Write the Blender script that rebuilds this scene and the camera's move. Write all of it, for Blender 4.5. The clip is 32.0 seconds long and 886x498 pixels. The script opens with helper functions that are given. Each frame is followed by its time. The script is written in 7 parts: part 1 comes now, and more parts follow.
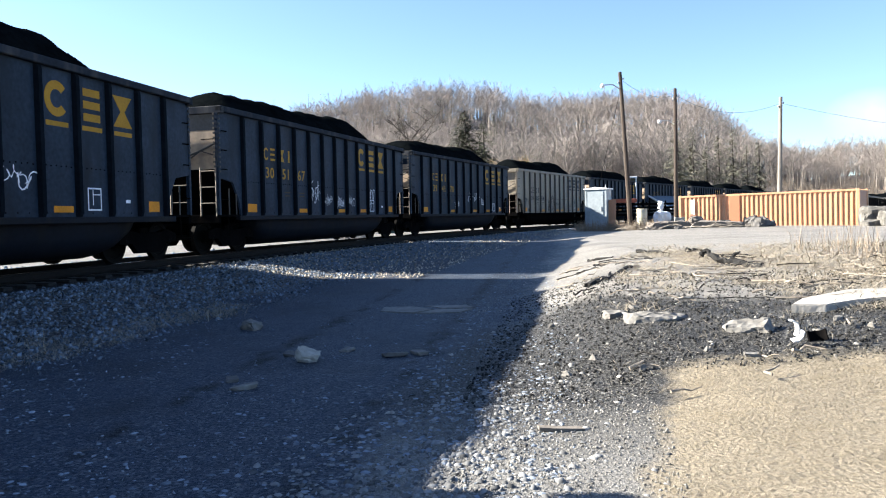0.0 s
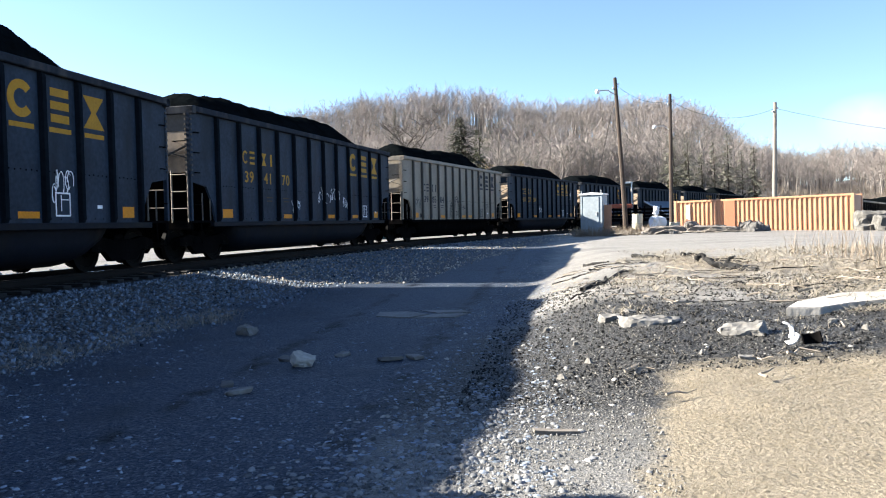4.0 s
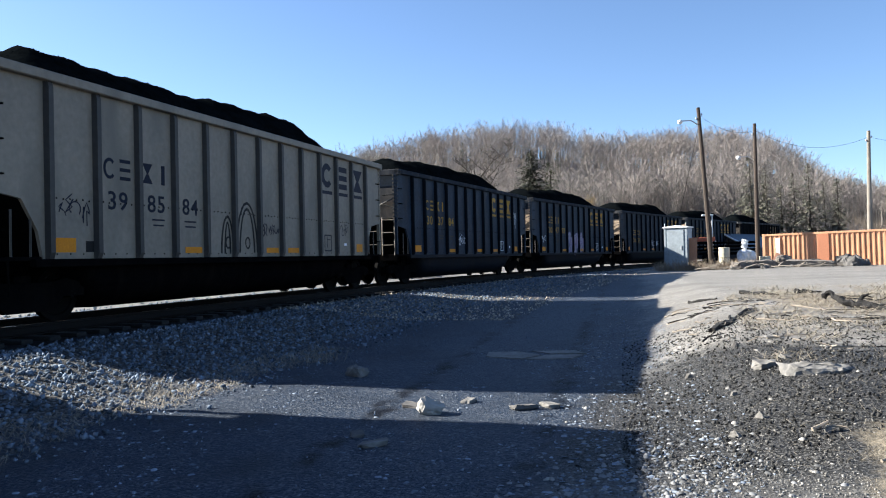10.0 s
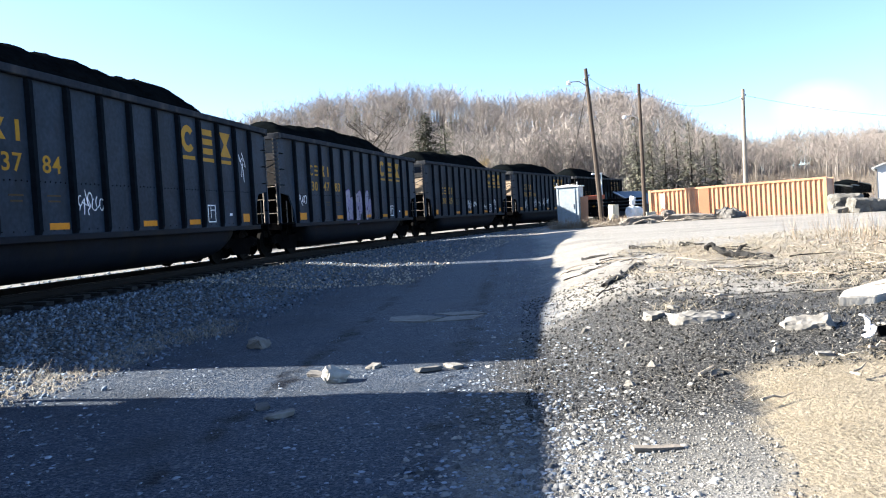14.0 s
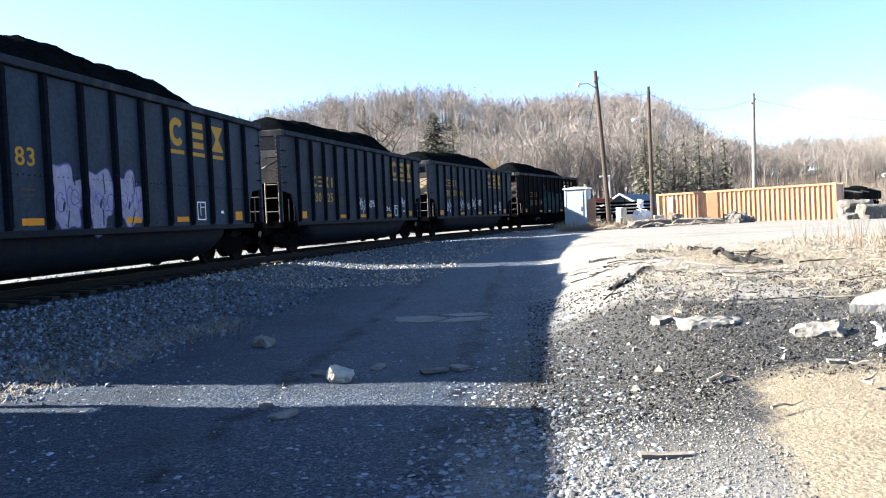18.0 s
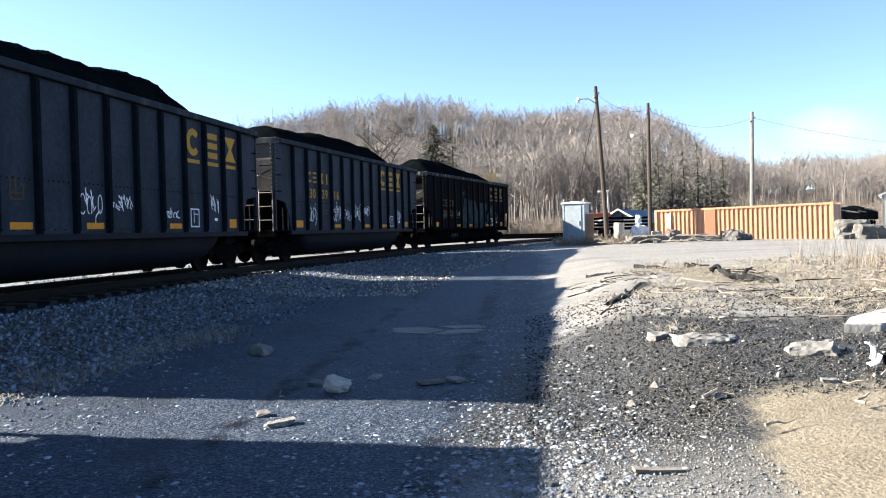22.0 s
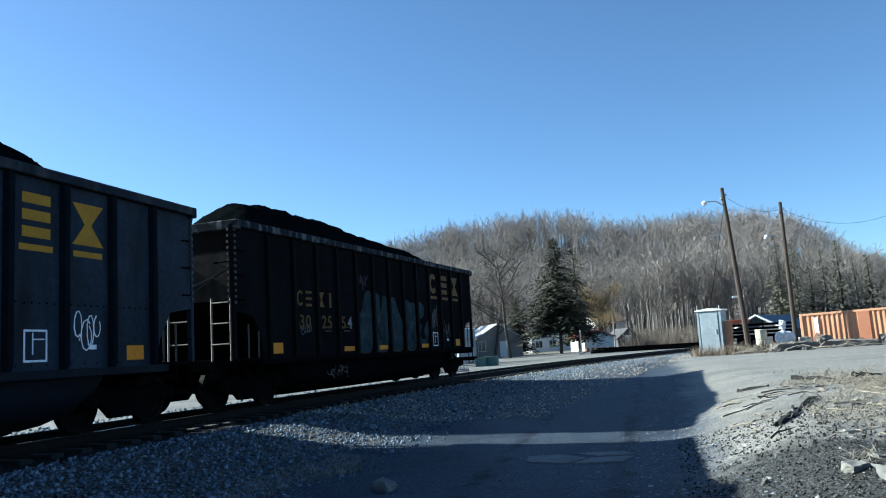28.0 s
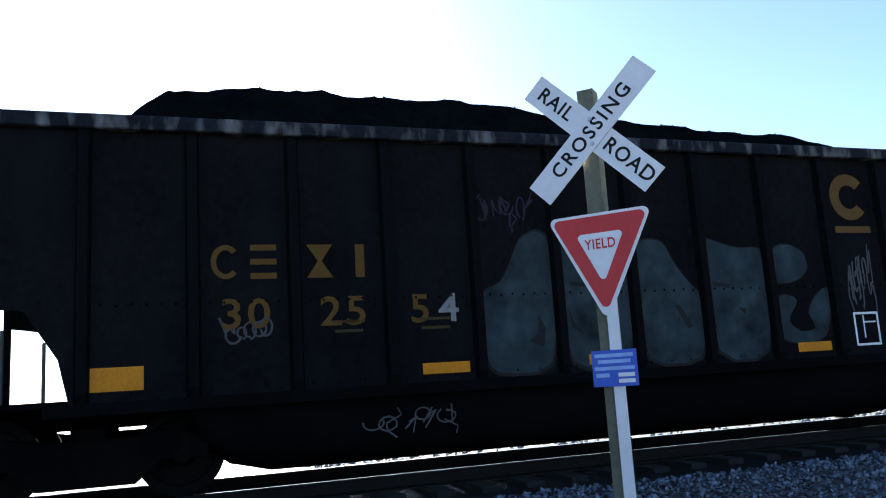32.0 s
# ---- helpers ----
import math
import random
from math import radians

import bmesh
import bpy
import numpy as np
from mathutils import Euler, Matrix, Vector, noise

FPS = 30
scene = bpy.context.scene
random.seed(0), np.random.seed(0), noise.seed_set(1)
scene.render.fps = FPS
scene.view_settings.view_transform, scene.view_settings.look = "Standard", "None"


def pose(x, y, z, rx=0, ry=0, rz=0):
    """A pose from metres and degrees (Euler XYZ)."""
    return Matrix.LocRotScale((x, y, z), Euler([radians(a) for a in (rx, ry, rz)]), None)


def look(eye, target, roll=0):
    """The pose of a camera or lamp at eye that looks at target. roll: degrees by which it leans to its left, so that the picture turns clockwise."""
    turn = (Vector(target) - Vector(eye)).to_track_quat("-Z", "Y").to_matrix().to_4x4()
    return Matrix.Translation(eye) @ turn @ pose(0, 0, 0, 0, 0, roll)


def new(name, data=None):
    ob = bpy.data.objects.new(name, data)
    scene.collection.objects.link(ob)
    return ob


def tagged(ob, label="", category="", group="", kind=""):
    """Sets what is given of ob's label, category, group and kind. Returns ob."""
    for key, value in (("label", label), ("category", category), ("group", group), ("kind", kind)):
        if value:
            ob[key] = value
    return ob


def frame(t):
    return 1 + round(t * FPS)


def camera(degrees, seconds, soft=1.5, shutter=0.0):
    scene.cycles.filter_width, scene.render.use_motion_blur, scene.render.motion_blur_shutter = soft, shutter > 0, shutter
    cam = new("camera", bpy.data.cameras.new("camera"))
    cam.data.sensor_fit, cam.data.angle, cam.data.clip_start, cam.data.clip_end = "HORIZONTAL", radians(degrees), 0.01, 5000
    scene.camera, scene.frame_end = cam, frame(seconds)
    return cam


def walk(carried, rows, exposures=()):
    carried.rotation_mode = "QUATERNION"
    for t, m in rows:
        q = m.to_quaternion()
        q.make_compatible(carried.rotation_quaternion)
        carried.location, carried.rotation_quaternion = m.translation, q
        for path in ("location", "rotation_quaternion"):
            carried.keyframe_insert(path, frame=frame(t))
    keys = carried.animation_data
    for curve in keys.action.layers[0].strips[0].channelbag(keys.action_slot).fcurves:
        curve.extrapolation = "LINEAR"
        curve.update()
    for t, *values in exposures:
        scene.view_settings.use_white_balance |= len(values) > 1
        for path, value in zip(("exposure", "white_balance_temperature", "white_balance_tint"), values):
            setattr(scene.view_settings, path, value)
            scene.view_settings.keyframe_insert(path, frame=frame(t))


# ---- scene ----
cam = camera(58.5, 32.0, 1.1)
PATH = [  # seconds, x, y, z, rx, ry, rz
    (0.0, -0.00, -0.00, 0.91, 87.62, 1.08, 8.29),
    (0.5, 0.01, 0.03, 0.88, 87.72, 0.81, 8.43),
    (1.0, 0.00, 0.02, 0.88, 87.68, 0.70, 8.44),
    (1.5, 0.01, 0.04, 0.88, 87.74, 1.07, 8.40),
    (2.0, 0.01, 0.05, 0.89, 87.94, 1.39, 8.29),
    (2.5, 0.01, 0.03, 0.89, 88.06, 1.44, 8.32),
    (3.0, 0.01, 0.02, 0.89, 88.06, 1.60, 8.10),
    (3.5, 0.01, 0.01, 0.89, 88.10, 1.26, 8.10),
    (5.5, 0.01, -0.03, 0.89, 87.79, 1.33, 7.74),
    (6.0, 0.00, 0.01, 0.89, 87.79, 1.14, 7.62),
    (6.5, 0.00, 0.00, 0.89, 87.75, 0.93, 7.46),
    (7.0, 0.02, 0.03, 0.92, 87.78, -1.15, 5.76),
    (7.5, 0.00, 0.05, 0.95, 89.77, 1.78, 5.64),
    (8.0, -0.08, 0.02, 0.96, 92.73, 1.55, 5.73),
    (8.5, -0.21, 0.00, 0.93, 94.68, -1.22, 5.52),
    (9.0, -0.50, 0.32, 0.91, 96.37, 1.08, 7.71),
    (9.5, -0.65, 0.48, 0.93, 94.26, -0.40, 14.38),
    (10.0, -0.77, 0.49, 0.93, 90.57, 1.22, 12.76),
    (10.5, -0.85, 0.65, 0.96, 90.52, 2.42, 11.79),
    (11.0, -0.79, 0.44, 0.94, 91.01, 3.37, 9.74),
    (11.5, -0.79, 0.51, 0.94, 87.45, 2.64, 4.63),
    (12.0, -0.77, 0.55, 0.95, 88.23, 4.01, 4.34),
    (12.5, -0.78, 0.49, 0.94, 88.05, 3.55, 5.69),
    (13.0, -0.78, 0.46, 0.93, 87.99, 3.59, 6.34),
    (13.5, -0.79, 0.49, 0.94, 87.66, 3.56, 5.10),
    (14.0, -0.79, 0.48, 0.94, 87.71, 3.23, 5.33),
    (14.5, -0.79, 0.49, 0.94, 87.73, 3.39, 5.32),
    (16.5, -0.80, 0.47, 0.93, 87.88, 2.10, 5.70),
    (17.0, -0.80, 0.49, 0.94, 87.87, 3.04, 5.46),
    (17.5, -0.79, 0.53, 0.93, 88.05, 1.84, 5.74),
    (18.0, -0.80, 0.54, 0.94, 87.77, 2.42, 5.84),
    (18.5, -0.81, 0.59, 0.94, 88.47, 2.92, 6.33),
    (19.0, -0.79, 0.55, 0.94, 88.50, 2.13, 6.32),
    (19.5, -0.79, 0.54, 0.93, 88.57, 1.88, 6.40),
    (20.0, -0.80, 0.52, 0.93, 88.63, 1.91, 6.31),
    (20.5, -0.80, 0.50, 0.94, 88.64, 0.97, 6.34),
    (21.0, -0.80, 0.50, 0.94, 88.57, 1.53, 5.76),
    (21.5, -0.81, 0.44, 0.95, 88.49, 1.88, 5.87),
    (22.0, -0.81, 0.48, 0.95, 88.60, 1.28, 5.69),
    (22.5, -0.82, 0.52, 0.96, 86.32, -1.45, 7.63),
    (23.0, -0.83, 0.58, 0.99, 88.15, 1.60, 9.92),
    (23.5, -0.82, 0.52, 0.99, 90.91, 0.30, 10.72),
    (24.0, -0.84, 0.58, 1.03, 93.03, 2.59, 8.39),
    (24.5, -0.84, 0.63, 1.02, 94.90, 2.10, 8.05),
    (25.0, -0.78, 0.77, 1.01, 95.99, 2.31, 9.21),
    (25.5, -0.72, 0.90, 1.01, 98.05, 4.40, 9.26),
    (26.0, -0.76, 1.06, 1.00, 96.33, 6.07, 10.76),
    (26.5, -0.74, 1.10, 0.98, 97.06, 4.90, 13.99),
    (28.5, -1.08, 1.37, 0.97, 97.33, 2.75, 14.95),
    (29.0, -1.05, 1.41, 0.96, 97.60, 3.30, 18.16),
    (29.5, -0.90, 1.38, 0.96, 98.24, 3.01, 22.99),
    (30.0, -0.75, 1.36, 0.96, 97.34, -0.04, 25.98),
    (30.5, -0.85, 1.36, 1.00, 98.20, 1.09, 25.90),
    (31.0, -0.83, 1.41, 1.045, 98.87, 3.12, 28.01),
    (31.5, -0.97, 1.49, 1.05, 97.77, 2.70, 44.94),
    (31.7, -1.06, 1.48, 1.06, 99.88, 1.97, 53.28),
    (32.0, -1.15, 1.43, 1.05, 99.32, 3.53, 69.68),
]

EV = 2.62
LIGHT = [(0.0, 0.0, 6420), (6.5, 0.0, 6420), (7.5, -0.1, 6300), (8.5, -0.40, 6250), (9.0, -0.52, 6150), (9.6, -0.60, 6100), (10.0, -0.48, 6200), (10.5, -0.38, 6270), (11.2, -0.1, 6300), (11.6, 0.0, 6420), (12.3, 0.05, 6420), (13.0, 0.22, 6420),
         (14.5, 0.22, 6420), (16.5, 0.2, 6420), (17.4, 0.25, 6420), (18.0, 0.34, 6420), (18.6, 0.25, 6420), (19.3, 0.1, 6420), (20.0, 0.0, 6420), (23.2, 0.0, 6420), (24.0, -0.2, 6250), (25.0, -0.45, 6080), (26.0, -0.74, 5560), (28.5, -0.76, 5500),
         (31.4, -0.76, 5500), (31.6, -0.3, 5800), (32.0, 0.0, 6420)]
STOPS = [(t, e + EV, k, -3 if 24.5 < t < 31.5 else 10) for t, e, k in LIGHT]
walk(cam, [(t, pose(x, y, z, a, b, c)) for t, x, y, z, a, b, c in PATH], STOPS)

# ---- sky and sun ----
SUN_EL, SUN_AZ = 27.0, 85.5          # degrees; azimuth from the track's direction, to the left
world = bpy.data.worlds.new("world")
scene.world = world
world.use_nodes = True
wn, wl = world.node_tree.nodes, world.node_tree.links
sky = wn.new("ShaderNodeTexSky")
sky.sky_type, sky.sun_disc = "NISHITA", False
sky.sun_elevation, sky.sun_rotation = radians(SUN_EL), radians(-SUN_AZ)
sky.air_density, sky.dust_density, sky.ozone_density = 0.75, 0.28, 3.0
wn["Background"].inputs[1].default_value = 0.05
# a small thin cloud low over the far ridge
place, stretch, away, fade, puff, curl, cover, veil = (wn.new("ShaderNode" + k) for k in ("TexCoord", "Mapping", "VectorMath", "MapRange", "TexNoise", "Math", "Math", "Mix"))
stretch.inputs["Scale"].default_value = (1, 1, 1.7)
away.operation = "DISTANCE"
away.inputs[1].default_value = (0.345, 0.932, 0.172)
fade.inputs["From Min"].default_value, fade.inputs["From Max"].default_value = 0.055, 0.0
puff.inputs["Scale"].default_value, puff.inputs["Detail"].default_value = 34, 5
curl.operation, curl.inputs[1].default_value, curl.inputs[2].default_value = "MULTIPLY_ADD", 1.6, -0.75
cover.operation, cover.use_clamp = "MULTIPLY", True
veil.data_type = "RGBA"
veil.inputs[7].default_value = (3.5, 3.55, 3.65, 1)
wl.new(place.outputs["Generated"], stretch.inputs[0]), wl.new(stretch.outputs[0], away.inputs[0]), wl.new(place.outputs["Generated"], puff.inputs["Vector"])
wl.new(away.outputs["Value"], fade.inputs["Value"]), wl.new(puff.outputs[0], curl.inputs[0])
wl.new(fade.outputs[0], cover.inputs[0])
cover.inputs[1].default_value = 1.0
thin = wn.new("ShaderNodeMath")
thin.operation, thin.use_clamp = "MULTIPLY_ADD", True
wl.new(curl.outputs[0], thin.inputs[0]), wl.new(cover.outputs[0], thin.inputs[1]), wl.new(cover.outputs[0], thin.inputs[2])
wl.new(thin.outputs[0], veil.inputs[0]), wl.new(sky.outputs[0], veil.inputs[6])
wl.new(veil.outputs[2], wn["Background"].inputs[0])
sun_dir = Vector((-math.sin(radians(SUN_AZ)) * math.cos(radians(SUN_EL)), math.cos(radians(SUN_AZ)) * math.cos(radians(SUN_EL)), math.sin(radians(SUN_EL))))
sun = new("sun", bpy.data.lights.new("sun", "SUN"))
sun.data.energy, sun.data.angle, sun.data.color = 5.0, radians(0.53), (1.0, 0.928, 0.805)
sun.matrix_world = look(sun_dir * 100, (0, 0, 0))


# ---- materials ----
def mat(name, colour, rough=0.8, metal=0.0, vary=0.25, fine=30.0, coarse=1.5, bump=0.2, stain=None, island=False, random_object=False, spec=0.5):
    """A surface with grain and blotches: the base colour varied at two scales, an optional stain colour, fine relief."""
    m = bpy.data.materials.new(name)
    m.use_nodes = True
    n, l = m.node_tree.nodes, m.node_tree.links
    b = n["Principled BSDF"]
    b.inputs["Roughness"].default_value, b.inputs["Metallic"].default_value = rough, metal
    b.inputs["Specular IOR Level"].default_value = spec
    co = n.new("ShaderNodeTexCoord")
    fn, cn = n.new("ShaderNodeTexNoise"), n.new("ShaderNodeTexNoise")
    for tex, sc, de in ((fn, fine, 4), (cn, coarse, 3)):
        tex.inputs["Scale"].default_value, tex.inputs["Detail"].default_value = sc, de
        l.new(co.outputs["Object"], tex.inputs["Vector"])
    add = n.new("ShaderNodeMath")
    add.operation = "ADD"
    l.new(fn.outputs[0], add.inputs[0]), l.new(cn.outputs[0], add.inputs[1])
    last = add.outputs[0]
    if island or random_object:
        src = n.new("ShaderNodeNewGeometry") if island else n.new("ShaderNodeObjectInfo")
        mx = n.new("ShaderNodeMath")
        mx.operation = "MULTIPLY_ADD"
        l.new(src.outputs["Random Per Island" if island else "Random"], mx.inputs[0])
        mx.inputs[1].default_value, = (0.9,)
        l.new(last, mx.inputs[2])
        last = mx.outputs[0]
    ramp = n.new("ShaderNodeMapRange")
    ramp.inputs["From Min"].default_value, ramp.inputs["From Max"].default_value = (0.7, 2.0) if (island or random_object) else (0.65, 1.35)
    ramp.inputs["To Min"].default_value, ramp.inputs["To Max"].default_value = 1 - vary, 1 + vary
    l.new(last, ramp.inputs["Value"])
    mul = n.new("ShaderNodeVectorMath")
    mul.operation = "SCALE"
    mul.inputs[0].default_value = colour
    l.new(ramp.outputs[0], mul.inputs["Scale"])
    out = mul.outputs[0]
    if stain:
        sn, sr, mixn = n.new("ShaderNodeTexNoise"), n.new("ShaderNodeMapRange"), n.new("ShaderNodeMix")
        sn.inputs["Scale"].default_value, sn.inputs["Detail"].default_value = coarse * 1.7, 6
        mp = n.new("ShaderNodeMapping")
        mp.inputs["Scale"].default_value, mp.inputs["Location"].default_value = (1, 1, 0.3), (7, 3, 1)
        l.new(co.outputs["Object"], mp.inputs[0]), l.new(mp.outputs[0], sn.inputs["Vector"])
        sr.inputs["From Min"].default_value, sr.inputs["From Max"].default_value = 0.5, 0.72
        l.new(sn.outputs[0], sr.inputs["Value"])
        mixn.data_type = "RGBA"
        l.new(sr.outputs[0], mixn.inputs[0]), l.new(out, mixn.inputs[6])
        mixn.inputs[7].default_value = (*stain, 1)
        out = mixn.outputs[2]
    l.new(out, b.inputs["Base Color"])
    if bump:
        bp = n.new("ShaderNodeBump")
        bp.inputs["Strength"].default_value, bp.inputs["Distance"].default_value = bump, 0.02
        l.new(fn.outputs[0], bp.inputs["Height"])
        l.new(bp.outputs[0], b.inputs["Normal"])
    return m


def glow_free(name, colour, rough=0.5):
    return mat(name, colour, rough, vary=0.2, fine=25, coarse=3, bump=0.03, spec=0.1)


NAVY = mat("navy_car_paint", (0.0180, 0.0285, 0.0460), 0.5, vary=0.4, fine=12, coarse=0.9, bump=0.05, stain=(0.0110, 0.0150, 0.0220), spec=0.07)
# Navy with part of its angle-dependent grey-brown sheen mixed into the colour.
SHEENNAVY = mat("sheen_navy_car_paint", (0.0205, 0.0272, 0.0395), 0.5, vary=0.4, fine=12, coarse=0.9, bump=0.05, stain=(0.0120, 0.0140, 0.0180), spec=0.04)
CREAM = mat("cream_car_paint", (0.180, 0.153, 0.117), 0.55, vary=0.22, fine=10, coarse=0.8, bump=0.05, stain=(0.1125, 0.0975, 0.075))
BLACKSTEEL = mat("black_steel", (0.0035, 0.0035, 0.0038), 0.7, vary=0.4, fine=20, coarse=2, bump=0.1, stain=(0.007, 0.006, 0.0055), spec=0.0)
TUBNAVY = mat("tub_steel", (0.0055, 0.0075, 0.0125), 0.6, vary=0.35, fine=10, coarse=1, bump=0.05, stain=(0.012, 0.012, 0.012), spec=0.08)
YELLOW = glow_free("yellow_lettering", (0.345, 0.18, 0.015))
ORANGEREF = glow_free("amber_reflector", (0.55, 0.2, 0.006), 0.3)
WHITEPAINT = glow_free("white_paint", (0.75, 0.75, 0.78))
BLUEPAINT = glow_free("blue_lettering", (0.006, 0.009, 0.022))
TEALPAINT = mat("teal_spray_paint", (0.0300, 0.0425, 0.0470), 0.6, vary=0.6, fine=4, coarse=1.6, bump=0.02, stain=(0.030, 0.044, 0.050), spec=0.0)
LILAC = mat("lilac_spray_paint", (0.19, 0.175, 0.255), 0.6, vary=0.3, fine=6, coarse=1.5, bump=0.02)
COAL = mat("coal", (0.0036, 0.0046, 0.0052), 0.85, vary=0.5, fine=9, coarse=2, bump=0.9, spec=0.0)
RUSTRAIL = mat("rusty_rail", (0.007, 0.006, 0.0055), 0.7, vary=0.4, bump=0.1, spec=0.1)
RAILTOP = mat("polished_rail_head", (0.45, 0.45, 0.46), 0.25, metal=1.0, vary=0.15, bump=0.02)
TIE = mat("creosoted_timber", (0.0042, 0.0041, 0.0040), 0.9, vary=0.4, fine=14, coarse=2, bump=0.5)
# Ballast with blue shade put into its colour; WARMSTONE is the sunlit copy.
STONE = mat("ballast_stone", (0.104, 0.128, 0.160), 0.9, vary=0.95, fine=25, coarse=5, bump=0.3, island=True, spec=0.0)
PALESTONE = mat("pale_limestone", (0.142, 0.137, 0.128), 0.9, vary=0.35, fine=12, coarse=3, bump=0.9, stain=(0.12, 0.111, 0.099))
STRAW = mat("dry_grass", (0.205, 0.180, 0.138), 0.9, vary=0.5, fine=5, coarse=1.5, bump=0.0, island=True)
ORANGE = mat("orange_container_paint", (0.425, 0.222, 0.122), 0.5, vary=0.14, fine=10, coarse=1.2, bump=0.04, stain=(0.36, 0.178, 0.096))
WOOD = mat("weathered_pole_wood", (0.042, 0.029, 0.021), 0.9, vary=0.35, fine=18, coarse=2, bump=0.4)
GREYWOOD = mat("grey_pole_wood", (0.174, 0.1566, 0.1334), 0.9, vary=0.3, fine=18, coarse=2, bump=0.4)
ALU = mat("dull_aluminium", (0.225, 0.265, 0.295), 0.6, metal=0.1, vary=0.22, fine=8, coarse=1.2, bump=0.03)
WHITEROOF = mat("white_roof_sheet", (0.624, 0.64, 0.656), 0.5, vary=0.08, bump=0.03)
RUSTBROWN = mat("tan_rusted_panel", (0.40, 0.20, 0.112), 0.7, vary=0.2, fine=12, coarse=2, bump=0.1)
GALV = mat("galvanised_steel", (0.5, 0.51, 0.52), 0.4, metal=0.7, vary=0.15, bump=0.03)
BARK = mat("bare_twigs", (0.196, 0.172, 0.157), 0.95, vary=0.4, fine=0.6, coarse=0.03, bump=0.0, island=True)
SIGNWHITE = mat("white_sign_sheet", (0.72, 0.72, 0.74), 0.45, vary=0.06, fine=20, coarse=3, bump=0.02)
SIGNRED = mat("red_sign_sheet", (0.52, 0.012, 0.016), 0.45, vary=0.10, fine=20, coarse=3, bump=0.02)
SIGNBLUE = mat("blue_sign_sheet", (0.02, 0.09, 0.50), 0.45, vary=0.10, fine=20, coarse=3, bump=0.02)
BLACKPAINT = glow_free("black_lettering", (0.012, 0.012, 0.013))
POSTWOOD = mat("green_treated_post", (0.13, 0.13, 0.09), 0.85, vary=0.25, fine=20, coarse=3, bump=0.3)


# ---- mesh helpers ----
def part(name, bm, material, parent=None, label=""):
    """Links a bmesh as one mesh object under a thing or part."""
    me = bpy.data.meshes.new(name)
    bm.to_mesh(me)
    bm.free()
    return attach(name, me, material, parent, label)


def attach(name, me, material, parent=None, label=""):
    if material and not me.materials:
        for m in (material if isinstance(material, (list, tuple)) else [material]):
            me.materials.append(m)
    ob = new(name, me)
    ob.parent = parent
    if label:
        tagged(ob, label)
    return ob


def boxes(*specs, bevel=0.0):
    """A bmesh of boxes, each (x0, x1, y0, y1, z0, z1)."""
    bm = bmesh.new()
    for x0, x1, y0, y1, z0, z1 in specs:
        v = [bm.verts.new(p) for p in ((x0, y0, z0), (x1, y0, z0), (x1, y1, z0), (x0, y1, z0), (x0, y0, z1), (x1, y0, z1), (x1, y1, z1), (x0, y1, z1))]
        for f in ((3, 2, 1, 0), (4, 5, 6, 7), (0, 1, 5, 4), (1, 2, 6, 5), (2, 3, 7, 6), (3, 0, 4, 7)):
            bm.faces.new([v[i] for i in f])
    if bevel:
        bmesh.ops.bevel(bm, geom=bm.edges[:], offset=bevel, segments=1, affect="EDGES")
    return bm


def prism(points, a, b, axis="x", bm=None):
    """A closed outline pushed along an axis from a to b. Points are in the other two axes, in order."""
    bm = bm or bmesh.new()
    order = {"x": lambda p, c: (c, p[0], p[1]), "y": lambda p, c: (p[0], c, p[1]), "z": lambda p, c: (p[0], p[1], c)}[axis]
    lo, hi = ([bm.verts.new(order(p, c)) for p in points] for c in (a, b))
    k = len(points)
    bm.faces.new(lo), bm.faces.new(hi)
    for i in range(k):
        bm.faces.new((lo[i], lo[(i + 1) % k], hi[(i + 1) % k], hi[i]))
    bmesh.ops.recalc_face_normals(bm, faces=bm.faces[:])
    return bm


def rod(points, r, sides=6, bm=None, r2=None):
    """A round bar along a polyline, tapering from r to r2."""
    bm = bm or bmesh.new()
    pts = [Vector(p) for p in points]
    rings = []
    for i, p in enumerate(pts):
        d = (pts[min(i + 1, len(pts) - 1)] - pts[max(i - 1, 0)]).normalized()
        up = Vector((0, 0, 1)) if abs(d.z) < 0.9 else Vector((1, 0, 0))
        a = d.cross(up).normalized()
        b = d.cross(a)
        rr = r + ((r2 if r2 is not None else r) - r) * i / max(len(pts) - 1, 1)
        rings.append([bm.verts.new(p + rr * (math.cos(2 * math.pi * k / sides) * a + math.sin(2 * math.pi * k / sides) * b)) for k in range(sides)])
    for u, w in zip(rings, rings[1:]):
        for k in range(sides):
            bm.faces.new((u[k], u[(k + 1) % sides], w[(k + 1) % sides], w[k]))
    bm.faces.new(rings[0][::-1]), bm.faces.new(rings[-1])
    return bm


def revolve(profile, axis="z", sides=16, bm=None, at=(0, 0, 0)):
    """A turned solid: profile of (radius, along) pairs, closed at both ends."""
    bm = bm or bmesh.new()
    rings = []
    for r, h in profile:
        ring = []
        for k in range(sides):
            c, s = r * math.cos(2 * math.pi * k / sides), r * math.sin(2 * math.pi * k / sides)
            p = {"z": (c, s, h), "x": (h, c, s), "y": (c, h, s)}[axis]
            ring.append(bm.verts.new(Vector(p) + Vector(at)))
        rings.append(ring)
    for u, w in zip(rings, rings[1:]):
        for k in range(sides):
            bm.faces.new((u[k], u[(k + 1) % sides], w[(k + 1) % sides], w[k]))
    bm.faces.new(rings[0][::-1]), bm.faces.new(rings[-1])
    bmesh.ops.recalc_face_normals(bm, faces=bm.faces[:])
    return bm


